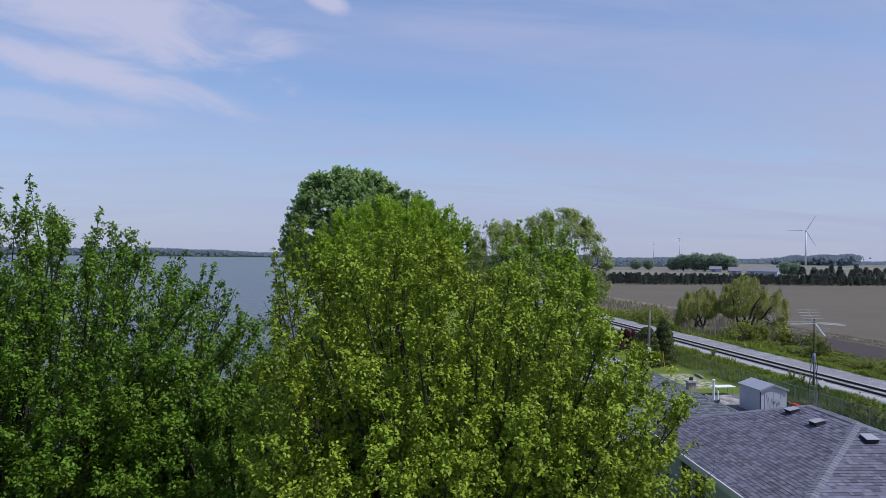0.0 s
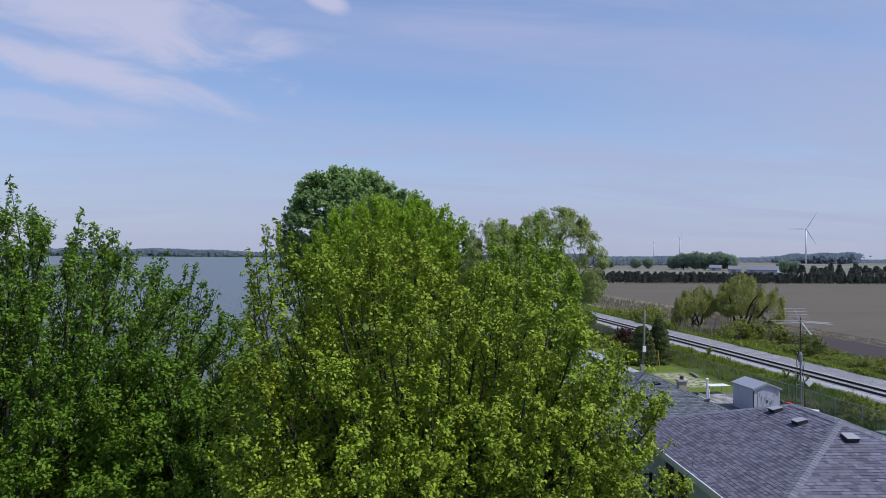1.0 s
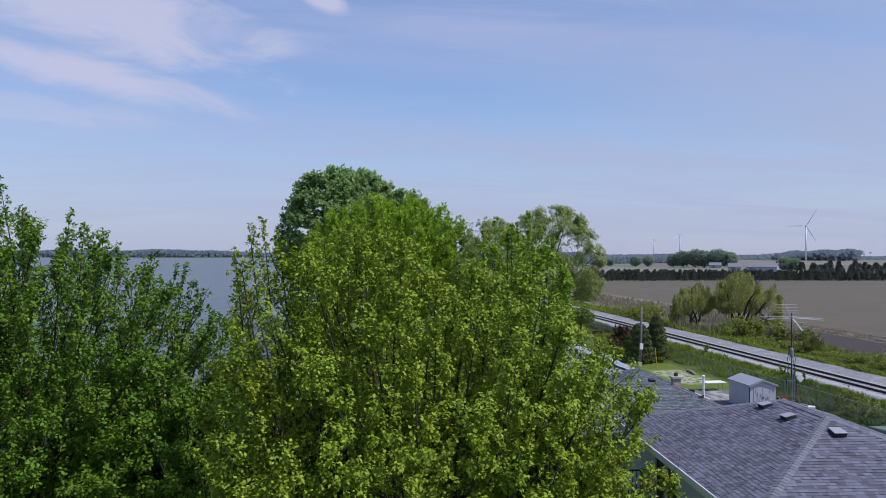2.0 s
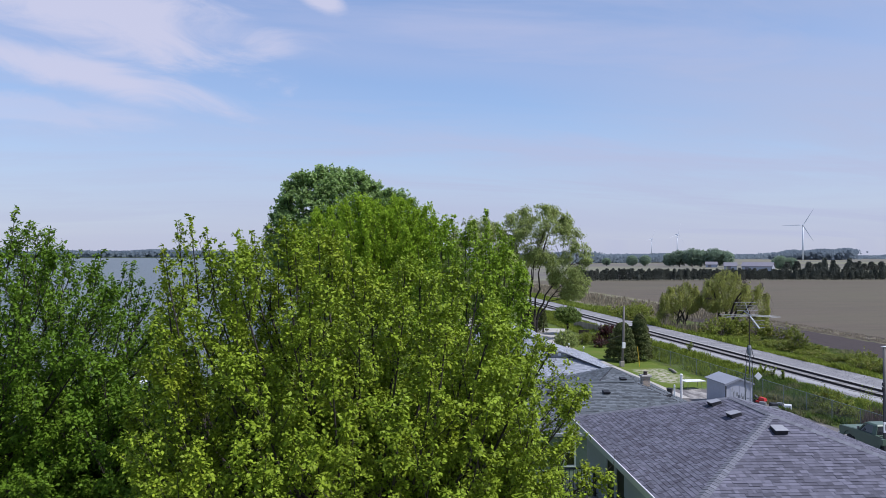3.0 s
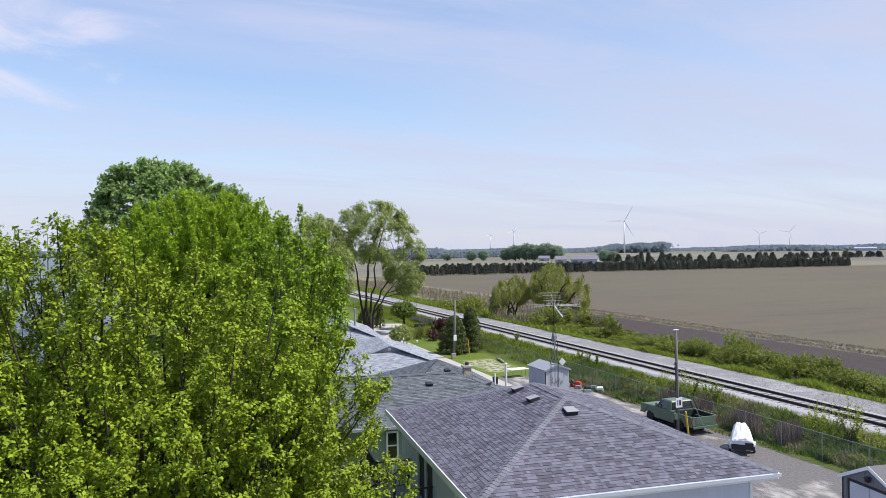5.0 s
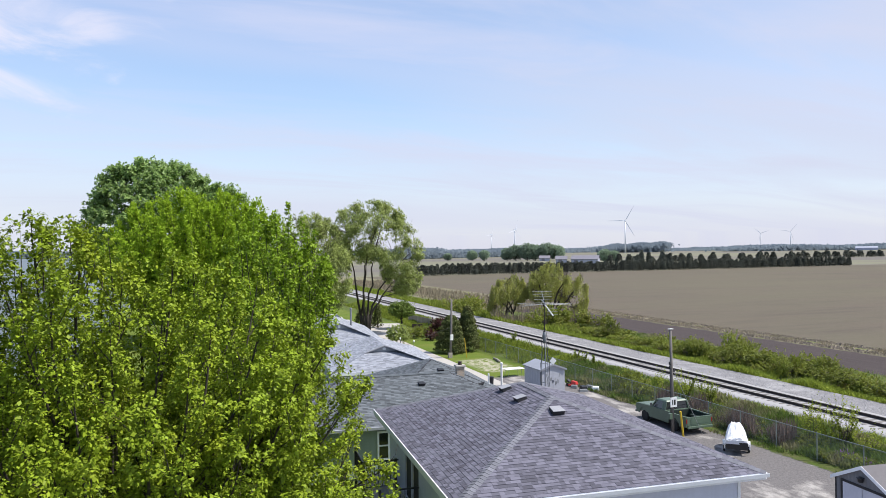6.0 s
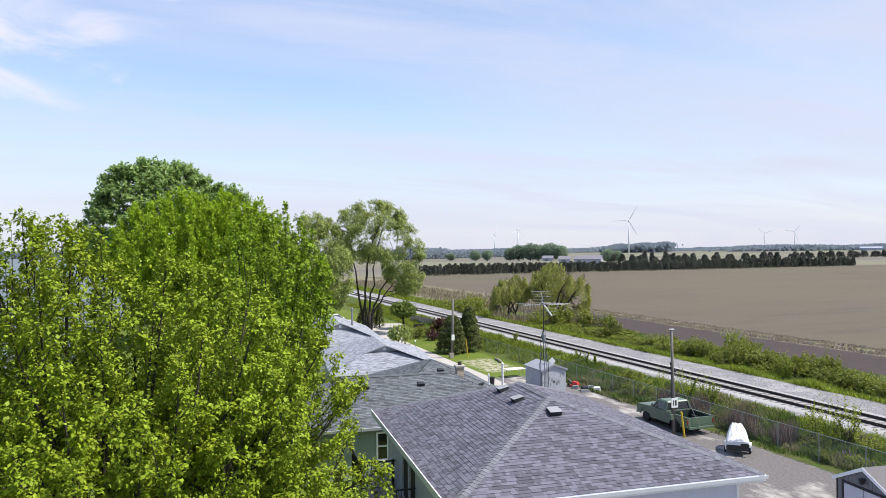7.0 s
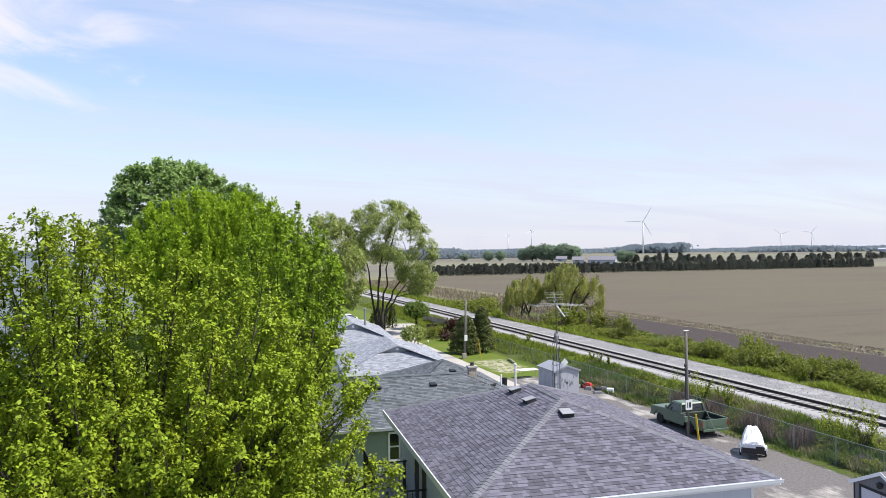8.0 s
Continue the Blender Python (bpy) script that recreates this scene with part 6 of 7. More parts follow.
SHED_AT = pose(30.89, 20.36, 0, 0, 0, -97)
s2 = shed(SHED_AT, 2.8, 3.0, 2.05, 2.75, "grey board shed with a white roof edge and pale double door", M["board_grey_shaded"], M["shed_shingle"], 0.2, 0.1)
for i in range(14):
    x = -1.4 + i * 0.2
    top = 2.05 + (1.4 - abs(x + 0.1)) * 0.45
    part("board", Geo().box(x + 0.006, x + 0.194, -1.525, -1.502, 0.05, top).mesh("board", M["board_grey_shaded"], 0.006), s2)
part("corner_trim", Geo().box(-1.43, -1.37, -1.545, -1.527, 0.05, 2.02).mesh("corner_trim", M["vent_side"]), s2, "dark corner trim")
for a, b2 in ((-1.0, -0.015), (0.015, 1.0)):
    part("door", Geo().box(a, b2, -1.565, -1.528, 0.05, 1.90).mesh("door", M["door_pale"], 0.01), s2, "pale painted door leaf")
part("door_trim", Geo().box(-1.10, -1.01, -1.575, -1.528, 0.05, 2.0).mesh("door_trim", M["vent_side"]), s2)
part("door_trim", Geo().box(-1.01, 1.10, -1.575, -1.528, 1.91, 2.0).mesh("door_trim", M["vent_side"]), s2)
lamp = part("lamp", Geo().lathe([(0.03, 0), (0.10, 0.04), (0.12, 0.16), (0.16, 0.2), (0.04, 0.26)], 8).mesh("lamp", M["black_metal"]), s2, "black coach lamp", pose(0.02, -1.66, 2.14))
part("lamp_arm", Geo().tube([(0, 0.14, 0.16), (0, 0, 0.22)], 0.02, 6).mesh("lamp_arm", M["black_metal"]), lamp)
solo("planter", Geo().lathe([(0.12, 0), (0.19, 0.25), (0.2, 0.28), (0.15, 0.27)], 12).mesh("planter", M["black_metal"]), "black round planter pot beside the shed wall", "planter", SHED_AT @ pose(-1.6, -1.75, 0))

ant = thing("antenna_mast", "tall galvanised antenna mast with wide aerial arms behind the roof", "antenna", pose(18.75, 26.9, 0, 0, 0, -8))
for k in range(3):
    a = 2.1 * k + 0.3
    part("tower_leg", Geo().tube([(0.17 * math.cos(a), 0.17 * math.sin(a), 0), (0.15 * math.cos(a), 0.15 * math.sin(a), 7.0), (0.03 * math.cos(a), 0.03 * math.sin(a), 7.8)], 0.016, 6).mesh("tower_leg", M["steel"]), ant)
for z in (1, 2, 3, 4, 5, 5.8, 6.6):
    pts = [(0.16 * math.cos(2.1 * k + 0.3), 0.16 * math.sin(2.1 * k + 0.3), z) for k in (0, 1, 2, 0)]
    part("brace", Geo().tube(pts, 0.009, 4).mesh("brace", M["steel"]), ant)
part("mast", Geo().tube([(0, 0, 6.8), (0, 0, 9.35)], 0.022, 8).mesh("mast", M["rail_steel"]), ant)
part("rotor", Geo().lathe([(0.05, 7.55), (0.085, 7.6), (0.085, 7.85), (0.05, 7.95)], 10).mesh("rotor", M["steel"]), ant)
part("boom", Geo().tube([(-0.15, -0.6, 9.18), (0.35, 1.3, 9.22)], 0.02, 6).mesh("boom", M["steel"]), ant)
part("boom", Geo().tube([(-0.05, -0.2, 9.15), (0.22, -0.45, 8.68)], 0.03, 6).mesh("boom", M["white_plastic"]), ant)
for i, (yy, hw, z) in enumerate(((-0.5, 1.12, 9.17), (-0.32, 1.0, 9.15), (-0.1, 1.18, 9.2), (0.15, 0.85, 9.14), (0.35, 0.42, 9.33), (0.6, 0.40, 9.42), (0.85, 0.42, 9.52), (1.1, 0.44, 9.62))):
    x = yy * 0.26
    droop = 0.05 if hw > 0.6 else 0.0
    part("element", Geo().tube([(x - hw, yy + hw * 0.1, z - droop * (1 if i % 2 else 0)), (x, yy, z + droop * 0.4), (x + hw, yy - hw * 0.1, z - droop * (1 - i % 2))], 0.0075, 5).mesh("element", M["steel"]), ant)
part("boom", Geo().tube([(0.0, 0.0, 9.2), (0.3, 1.15, 9.62)], 0.014, 6).mesh("boom", M["steel"]), ant)
for z in (8.72, 8.85, 9.0):
    part("element", Geo().tube([(-0.02, -0.35, z), (0.42, -0.45, z)], 0.009, 5).mesh("element", M["steel"]), ant)
for k in (-1, 1):
    part("cable", Geo().tube([(0.05 * k, 0, 8.0), (0.16 * k, 0, 7.5), (0.10 * k, 0, 7.0), (0.2 * k, 0, 6.6), (0.17 * k, 0, 5.5)], 0.012, 5).mesh("cable", M["vent_side"]), ant)

part("panel_aerial", Geo().hexa([(0.36, -0.02, 6.53), (0.52, -0.02, 6.70), (0.52, 0.02, 6.70), (0.36, 0.02, 6.53)], [(0.20, -0.02, 6.70), (0.36, -0.02, 6.87), (0.36, 0.02, 6.87), (0.20, 0.02, 6.70)]).mesh("panel_aerial", M["white_plastic"], 0.01), ant, "white square panel aerial")

dish = thing("satellite_dish", "small pale satellite dish on a bent arm at the eaves", "satellite dish", pose(17.9, 33.4, 0))
part("reflector", Geo().lathe([(0.02, 0.0), (0.18, 0.03), (0.30, 0.10), (0.31, 0.10), (0.19, 0.015), (0.02, -0.02)], 14, "y").mesh("reflector", M["vent_top"]), dish, m=pose(0.1, 0, 3.45, 25, 0, 25))
part("arm", Geo().tube([(0, 0, 2.4), (0, 0, 3.3), (0.1, 0.03, 3.45)], 0.025, 6).mesh("arm", M["steel"]), dish)

# white post, folding table and odds and ends by the small shed
solo("white_post", Geo().lathe([(0.10, 0), (0.09, 1.85), (0.13, 1.87), (0.13, 1.95), (0.05, 2.0)], 10).mesh("white_post", M["white_plastic"]), "white capped post at the end of the walk", "post", pose(29.3, 54.6, 0))
solo("rubbish_bin", Geo().lathe([(0.2, 0), (0.24, 0.75), (0.25, 0.76), (0.25, 0.82), (0.05, 0.86)], 12).mesh("rubbish_bin", M["vent_side"]), "dark round rubbish bin beside the white post", "bin", pose(28.4, 54.8, 0))
tb = thing("folding_table", "white folding table standing on the grass", "table", pose(32.2, 58.4, 0, 0, 0, 4))
part("tabletop", Geo().box(-0.95, 0.95, -0.5, 0.5, 0.69, 0.74).mesh("tabletop", M["white_plastic"], 0.015), tb)
for x in (-0.7, 0.7):
    for y in (-0.35, 0.35):
        part("leg", Geo().tube([(x, y, 0), (x * 0.9, y, 0.69)], 0.018, 6).mesh("leg", M["steel"]), tb)
mower = thing("push_mower", "small red mower half hidden behind the shed", "mower", pose(34.7, 52.0, 0, 0, 0, 20) @ Matrix.Diagonal((0.6, 0.6, 0.6, 1)))
part("hood", Geo().hexa([(-0.3, -0.6, 0.35), (0.3, -0.6, 0.35), (0.3, 0.35, 0.35), (-0.3, 0.35, 0.35)], [(-0.24, -0.5, 0.75), (0.24, -0.5, 0.75), (0.26, 0.3, 0.82), (-0.26, 0.3, 0.82)]).mesh("hood", M["red"], 0.05), mower)
part("seat", Geo().hexa([(-0.22, 0.6, 0.55), (0.22, 0.6, 0.55), (0.22, 1.0, 0.55), (-0.22, 1.0, 0.55)], [(-0.2, 0.62, 0.68), (0.2, 0.62, 0.68), (0.22, 1.05, 0.98), (-0.22, 1.05, 0.98)]).mesh("seat", M["vent_side"], 0.05), mower)
part("deck", Geo().box(-0.5, 0.5, -0.3, 0.6, 0.12, 0.34).mesh("deck", M["red"], 0.04), mower)
for x in (-0.4, 0.4):
    for y, r in ((-0.45, 0.17), (0.75, 0.24)):
        part("wheel", Geo().lathe([(0.05, -0.09), (r, -0.08), (r, 0.08), (0.05, 0.09)], 12, "x").mesh("wheel", M["rubber"]), mower, m=pose(x, y, r))
jr = random.Random(8)
for i in range(7):
    w2, l2, h2_ = 0.25 + jr.random() * 0.5, 0.2 + jr.random() * 0.5, 0.15 + jr.random() * 0.3
    solo("storage_crate", Geo().hexa([(-w2 / 2, -l2 / 2, 0), (w2 / 2, -l2 / 2, 0), (w2 / 2, l2 / 2, 0), (-w2 / 2, l2 / 2, 0)],
                                     [(-w2 / 2.3, -l2 / 2.3, h2_), (w2 / 2.3, -l2 / 2.3, h2_), (w2 / 2.3, l2 / 2.3, h2_), (-w2 / 2.3, l2 / 2.3, h2_)]).mesh("storage_crate", M[jr.choice(("white_plastic", "vent_side", "steel"))], 0.02),
         "small storage box among yard odds and ends", "box", pose(34.3 + jr.random() * 1.1, 49.6 + jr.random() * 2.0, 0, 0, 0, jr.random() * 90), group="odds and ends by the shed")
for i, (x, y) in enumerate(((34.5, 67.2),)):
    solo("log", Geo().tube([(-0.2, -1.1, 0.13), (0.05, 0, 0.14), (0.15, 1.1, 0.12)], [0.13, 0.12, 0.1], 8).mesh("log", M["old_wood"], smooth=True), "bleached log lying on the grass", "log", pose(x, y, 0, 0, 0, 4 * i))
solo("walkway", Geo().prism([(28.3, 54.5), (30.0, 54.5), (30.2, 90), (30.0, 118), (28.0, 118), (28.3, 90)], "z", -0.1, 0.045).mesh("walkway", M["concrete"]), "pale concrete walk between the houses and the lawn", "path", kind="structure")
solo("driveway", Geo().prism([(27.0, 90.0), (30.6, 90.5), (36.0, 107.6), (31.0, 109.6), (28.0, 102)], "z", -0.1, 0.10).mesh("driveway", M["concrete"]), "pale concrete parking pad beyond the houses", "driveway", kind="structure")
solo("driveway", Geo().prism([(20, 108), (28, 108), (28, 128), (20, 128)], "z", -0.1, 0.04).mesh("driveway", M["concrete"]), "pale concrete drive farther along the lake road", "driveway", kind="structure")
for x, y, h in ((28.15, 75.5, 1.3), (27.9, 80.0, 1.1)):
    t = thing("garden_lamp", "slim garden post with a pale top beside the walk", "lamp post", pose(x, y, 0), group="posts by the walk")
    part("post", Geo().tube([(0, 0, 0), (0, 0, h)], 0.03, 6).mesh("post", M["steel"]), t)
    part("head", Geo().lathe([(0.03, h), (0.1, h + 0.06), (0.1, h + 0.2), (0.03, h + 0.26)], 8).mesh("head", M["white_plastic"]), t)


def small_car(m, label, mat):
    t = thing("car", label, "car", m)
    part("body", Geo().prism([(-2.1, 0.35), (2.1, 0.35), (2.15, 0.7), (1.3, 0.92), (-2.0, 0.98), (-2.15, 0.7)], "x", -0.86, 0.86).mesh("body", mat, 0.06), t)
    part("cabin", Geo().hexa([(-0.78, -1.7, 0.95), (0.78, -1.7, 0.95), (0.78, 0.9, 0.93), (-0.78, 0.9, 0.93)], [(-0.62, -1.2, 1.42), (0.62, -1.2, 1.42), (0.62, 0.25, 1.42), (-0.62, 0.25, 1.42)]).mesh("cabin", M["glass"], 0.04), t)
    part("roof", Geo().hexa([(-0.65, -1.22, 1.41), (0.65, -1.22, 1.41), (0.65, 0.28, 1.41), (-0.65, 0.28, 1.41)], [(-0.58, -1.1, 1.47), (0.58, -1.1, 1.47), (0.58, 0.15, 1.47), (-0.58, 0.15, 1.47)]).mesh("roof", mat, 0.02), t)
    for x in (-0.78, 0.78):
        for y in (-1.3, 1.3):
            part("wheel", Geo().lathe([(0.12, -0.1), (0.32, -0.1), (0.32, 0.1), (0.12, 0.1)], 14, "x").mesh("wheel", M["rubber"]), t, m=pose(x, y, 0.32))
    return t


small_car(pose(25.8, 113.5, 0, 0, 0, 65), "white car parked on the far drive", M["white_plastic"])

# picket fence of grey boards and a dark garden bench beyond the lawn
pf = thing("board_fence", "weathered grey upright board fence", "fence", kind="structure")
fb = Geo().box(-0.012, 0.012, 0, 0.19, 0.03, 1.25).mesh("fence_board", M["old_wood"], 0.004)
for i in range(60):
    part("board", fb, pf, m=pose(39.2 - 0.02 * i, 97 + i * 0.21, 0, 0, 0, 5))
for i in range(6):
    part("post", bpy.data.meshes.get("fence_post_wood") or Geo().box(-0.05, 0.05, -0.05, 0.05, 0, 1.3).mesh("fence_post_wood", M["old_wood"]), pf, m=pose(39.27 - 0.02 * i * 11, 97 + i * 2.4, 0))
bn = thing("garden_bench", "dark garden bench near the board fence", "bench", pose(35.6, 97.5, 0, 0, 0, -20))
part("seat", Geo().box(-0.75, 0.75, -0.2, 0.25, 0.42, 0.47).mesh("seat", M["dark_wood"], 0.01), bn)
part("backrest", Geo().box(-0.75, 0.75, 0.22, 0.27, 0.5, 0.95).mesh("backrest", M["dark_wood"], 0.01), bn)
for x in (-0.65, 0.65):
    part("leg", Geo().box(x - 0.04, x + 0.04, -0.18, 0.24, 0, 0.42).mesh("leg", M["dark_wood"]), bn)


# ---- chain-link fence beside the railway ----
fence = thing("chain_link_fence", "galvanised chain-link fence overgrown with weeds along the railway bank", "fence", kind="structure")
FX, FY0, FY1, FH = 36.0, 12.0, 82.0, 1.5
fp = Geo().tube([(0, 0, -0.2), (0, 0, FH + 0.05)], 0.028, 8).mesh("fence_post", M["wire"])
y = FY0
while y <= FY1:
    part("post", fp, fence, m=pose(FX, y, 0))
    y += 2.8
part("top_rail", Geo().tube([(FX, FY0, FH), (FX, FY1, FH)], 0.021, 6).mesh("top_rail", M["wire"]), fence)
cell, wr = 0.085, 0.0016
ys = np.arange(FY0 - FH, FY1, cell)
quads = []
for sgn in (1, -1):
    for y in ys:
        a, b2 = (y, 0.05), (y + FH, FH)
        if sgn < 0:
            a, b2 = (y + FH, 0.05), (y, FH)
        dy, dz = b2[0] - a[0], b2[1] - a[1]
        n_ = math.hypot(dy, dz)
        py, pz = -dz / n_ * wr, dy / n_ * wr
        quads.append([(FX + sgn * wr, a[0] - py, a[1] - pz), (FX + sgn * wr, b2[0] - py, b2[1] - pz), (FX + sgn * wr, b2[0] + py, b2[1] + pz), (FX + sgn * wr, a[0] + py, a[1] + pz)])
Q = np.array(quads)
Q[:, :, 1] = np.clip(Q[:, :, 1], FY0, FY1)
thick = np.concatenate([Q, Q[:, ::-1] + np.array([0.004, 0, 0])])
tagged(part("wire_mesh", quads_mesh("wire_mesh", thick, M["wire"]), fence), kind="stuff")

# ---- sleepers ----
slp = Geo().box(-1.28, 1.28, -0.11, 0.11, 0.80, 0.918).mesh("sleeper", M["sleeper"], 0.01)
for i in range(290):
    part("sleeper", slp, track, m=pose(srng.uniform(-0.04, 0.04), 12 + i * 0.56, srng.uniform(-0.012, 0.004), 0, 0, srng.uniform(-0.8, 0.8)))


# ---- shrubs, hedges and weeds ----
def bush_meshes(seed, h, r, shoots, per, leaf, leaf_mat, up=0.7, slim=0.4, width=0.16, shoot_len=0.5, gap=-0.5):
    return broadleaf(seed, h, (0, 0, h * 0.5), (r, r, h * 0.48), shoots, per, leaf, leaf_mat, M["bark"], trunk_r=0.04, fork=0.12, stems=8, shoot_len=shoot_len, width=width,
                     up=up, out=0.6, gap=gap, gap_freq=1.6, lump=0.22, sub=24, twig_r=0.008, slim=slim, trunks=2)


brng = random.Random(21)
shrub_kinds = [bush_meshes(61 + i, 1.9, 1.35, 150, 22, 0.115, M["leaf_shrub"]) for i in range(4)]
first = {}


def shrub(kind, x, y, s, sz, label, group):
    m = pose(x, y, 0, 0, 0, brng.random() * 360) @ Matrix.Diagonal((s, s, sz, 1))
    t = thing("shrub", label, "shrub", m, group)
    part("stem", kind[0], t)
    part("foliage", kind[1], t)


for i in range(96):
    y = 14 + i * 0.88 + brng.uniform(-0.4, 0.4)
    x = brng.uniform(52.6, 57.4)
    tall = brng.uniform(0.45, 1.0) * (1.0 if y < 66 else 0.55)
    shrub(shrub_kinds[i % 4], x, y, brng.uniform(0.7, 1.25), tall, "wild green shrub on the far side of the railway", "shrubs along the railway")
for x, y, s, sz in ((55.5, 78.5, 0.9, 1.35), (58.5, 60, 1.1, 1.2), (53.5, 92, 1.5, 1.3), (56, 93.5, 1.7, 1.5), (58.5, 92, 1.6, 1.3), (61, 90.5, 1.4, 1.0), (49.5, 113, 1.7, 1.2), (51.5, 117, 1.9, 1.4), (53.5, 121, 1.9, 1.4), (54.5, 126, 1.8, 1.3),
                    (50.5, 120, 1.6, 1.1), (52, 128, 1.6, 1.1), (37.6, 48.5, 0.8, 0.8), (36.9, 46.0, 0.7, 0.8)):
    shrub(shrub_kinds[brng.randrange(4)], x, y, s, sz, "leafy green bush beside the railway bank", "shrubs along the railway")

fresh_kinds = [bush_meshes(97 + i, 2.3, 0.95, 60, 14, 0.11, M["leaf_fresh"], up=1.6, shoot_len=1.2) for i in range(2)]
for i, (x, y, s, sz) in enumerate(((38.4, 29.3, 0.75, 1.05), (38.0, 31.0, 0.65, 0.9), (38.6, 40.6, 0.6, 0.8), (38.0, 42.4, 0.6, 0.9), (37.6, 44.2, 0.5, 0.8), (38.5, 27.6, 0.6, 0.6))):
    shrub(fresh_kinds[i % 2], x, y, s, sz, "fresh yellow-green sapling clump on the railway bank", "saplings on the bank")
for i in range(26):
    x, y = brng.uniform(36.4, 38.2), 17 + i * 1.05 + brng.uniform(-0.3, 0.3)
    shrub(shrub_kinds[i % 4], x, y, brng.uniform(0.35, 0.6), brng.uniform(0.22, 0.42), "low leafy weed clump at the railway fence", "weed clumps at the fence")

plant("round_tree", "small clipped round tree on a short trunk", "tree",
      broadleaf(71, 3.95, (0, 0, 2.75), (1.9, 1.9, 1.15), 600, 30, 0.13, M["leaf_round"], M["bark_dark"], trunk_r=0.22, fork=0.34, stems=8, shoot_len=0.4, width=0.2, gap=-0.9, lump=0.07, sub=40), pose(34.0, 100.0, 0))


def conifer(seed, h, r, n, leaf, mat, spread=0.35, shape=0.8):
    rng = np.random.default_rng(seed)
    g = Geo().tube([(0, 0, -0.1), (0, 0, h * 0.9)], [0.05 * h ** 0.5 + 0.03, 0.02], 6)
    t = rng.random(n) ** 0.75
    a = rng.random(n) * 6.283
    rad = r * (1 - t) ** shape * (0.7 + 0.35 * rng.random(n)) * (1 + 0.15 * np.sin(a * 3 + seed) + 0.12 * np.sin(t * 40))
    c = np.stack([np.cos(a) * rad, np.sin(a) * rad, 0.12 + t * (h - 0.15)], 1)
    o = np.stack([np.cos(a), np.sin(a), np.zeros(n)], 1)
    ax = unit(o * spread + np.array([0, 0, 0.9]) + rng.normal(size=c.shape) * 0.25)
    V = leaves(rng, c, ax, o, np.full(n, leaf * 2), leaf * 0.8, 7, leaf, 0.2, 0.3, 0.2)
    return g.mesh("trunk", M["bark_dark"]), quads_mesh("crown", V, mat)


plant("cedar", "dense brown-green cedar shrub on the lawn edge", "cedar", conifer(81, 4.0, 1.6, 4200, 0.15, M["leaf_cedar"], shape=0.45), pose(32.3, 74.6, 0))
plant("cedar", "taller pointed brown-green cedar on the lawn edge", "cedar", conifer(82, 4.9, 1.35, 4200, 0.15, M["leaf_cedar"], shape=0.55), pose(34.5, 75.2, 0))
plant("cedar", "narrow dark upright cedar behind the round tree", "cedar", conifer(83, 3.4, 0.6, 500, 0.14, M["leaf_cedar"], shape=0.4), pose(31.2, 103, 0))
plant("cedar", "round dark clipped evergreen beside the willow", "cedar", conifer(84, 2.9, 1.6, 900, 0.16, M["leaf_cedar"], shape=0.35), pose(29.4, 104, 0))
plant("cedar", "round dark clipped evergreen by the far drive", "cedar", conifer(85, 3.0, 1.7, 900, 0.16, M["leaf_cedar"], shape=0.35), pose(22.5, 118, 0))
plant("cedar", "round dark clipped evergreen by the far drive", "cedar", conifer(86, 2.8, 1.6, 900, 0.16, M["leaf_cedar"], shape=0.35), pose(25.2, 119.5, 0))
plant("hedge", "clipped dark evergreen hedge by the far house", "hedge", conifer(87, 1.9, 2.2, 1200, 0.15, M["leaf_cedar"], shape=0.2), pose(24.0, 100.5, 0))
red = bush_meshes(91, 2.6, 1.7, 260, 26, 0.13, M["leaf_red"])
plant("shrub", "dark red leaved shrub at the lawn edge", "shrub", red, pose(36.0, 88.5, 0))
plant("shrub", "small dark red shrub in the flower bed", "shrub", bush_meshes(93, 1.1, 0.7, 90, 22, 0.11, M["leaf_red"]), pose(33.8, 86.0, 0))
plant("shrub", "loose yellow-green shrub beside the walk", "shrub", bush_meshes(92, 2.3, 1.5, 200, 26, 0.13, M["leaf_willow"]), pose(28.7, 83.6, 0))
for x, y, s in ((32.3, 88.5, 0.75), (33.6, 90, 0.7), (34.6, 91, 0.6), (31.5, 90.5, 0.5)):
    shrub(shrub_kinds[brng.randrange(4)], x, y, s, s, "small green bush in the garden bed", "garden bushes")


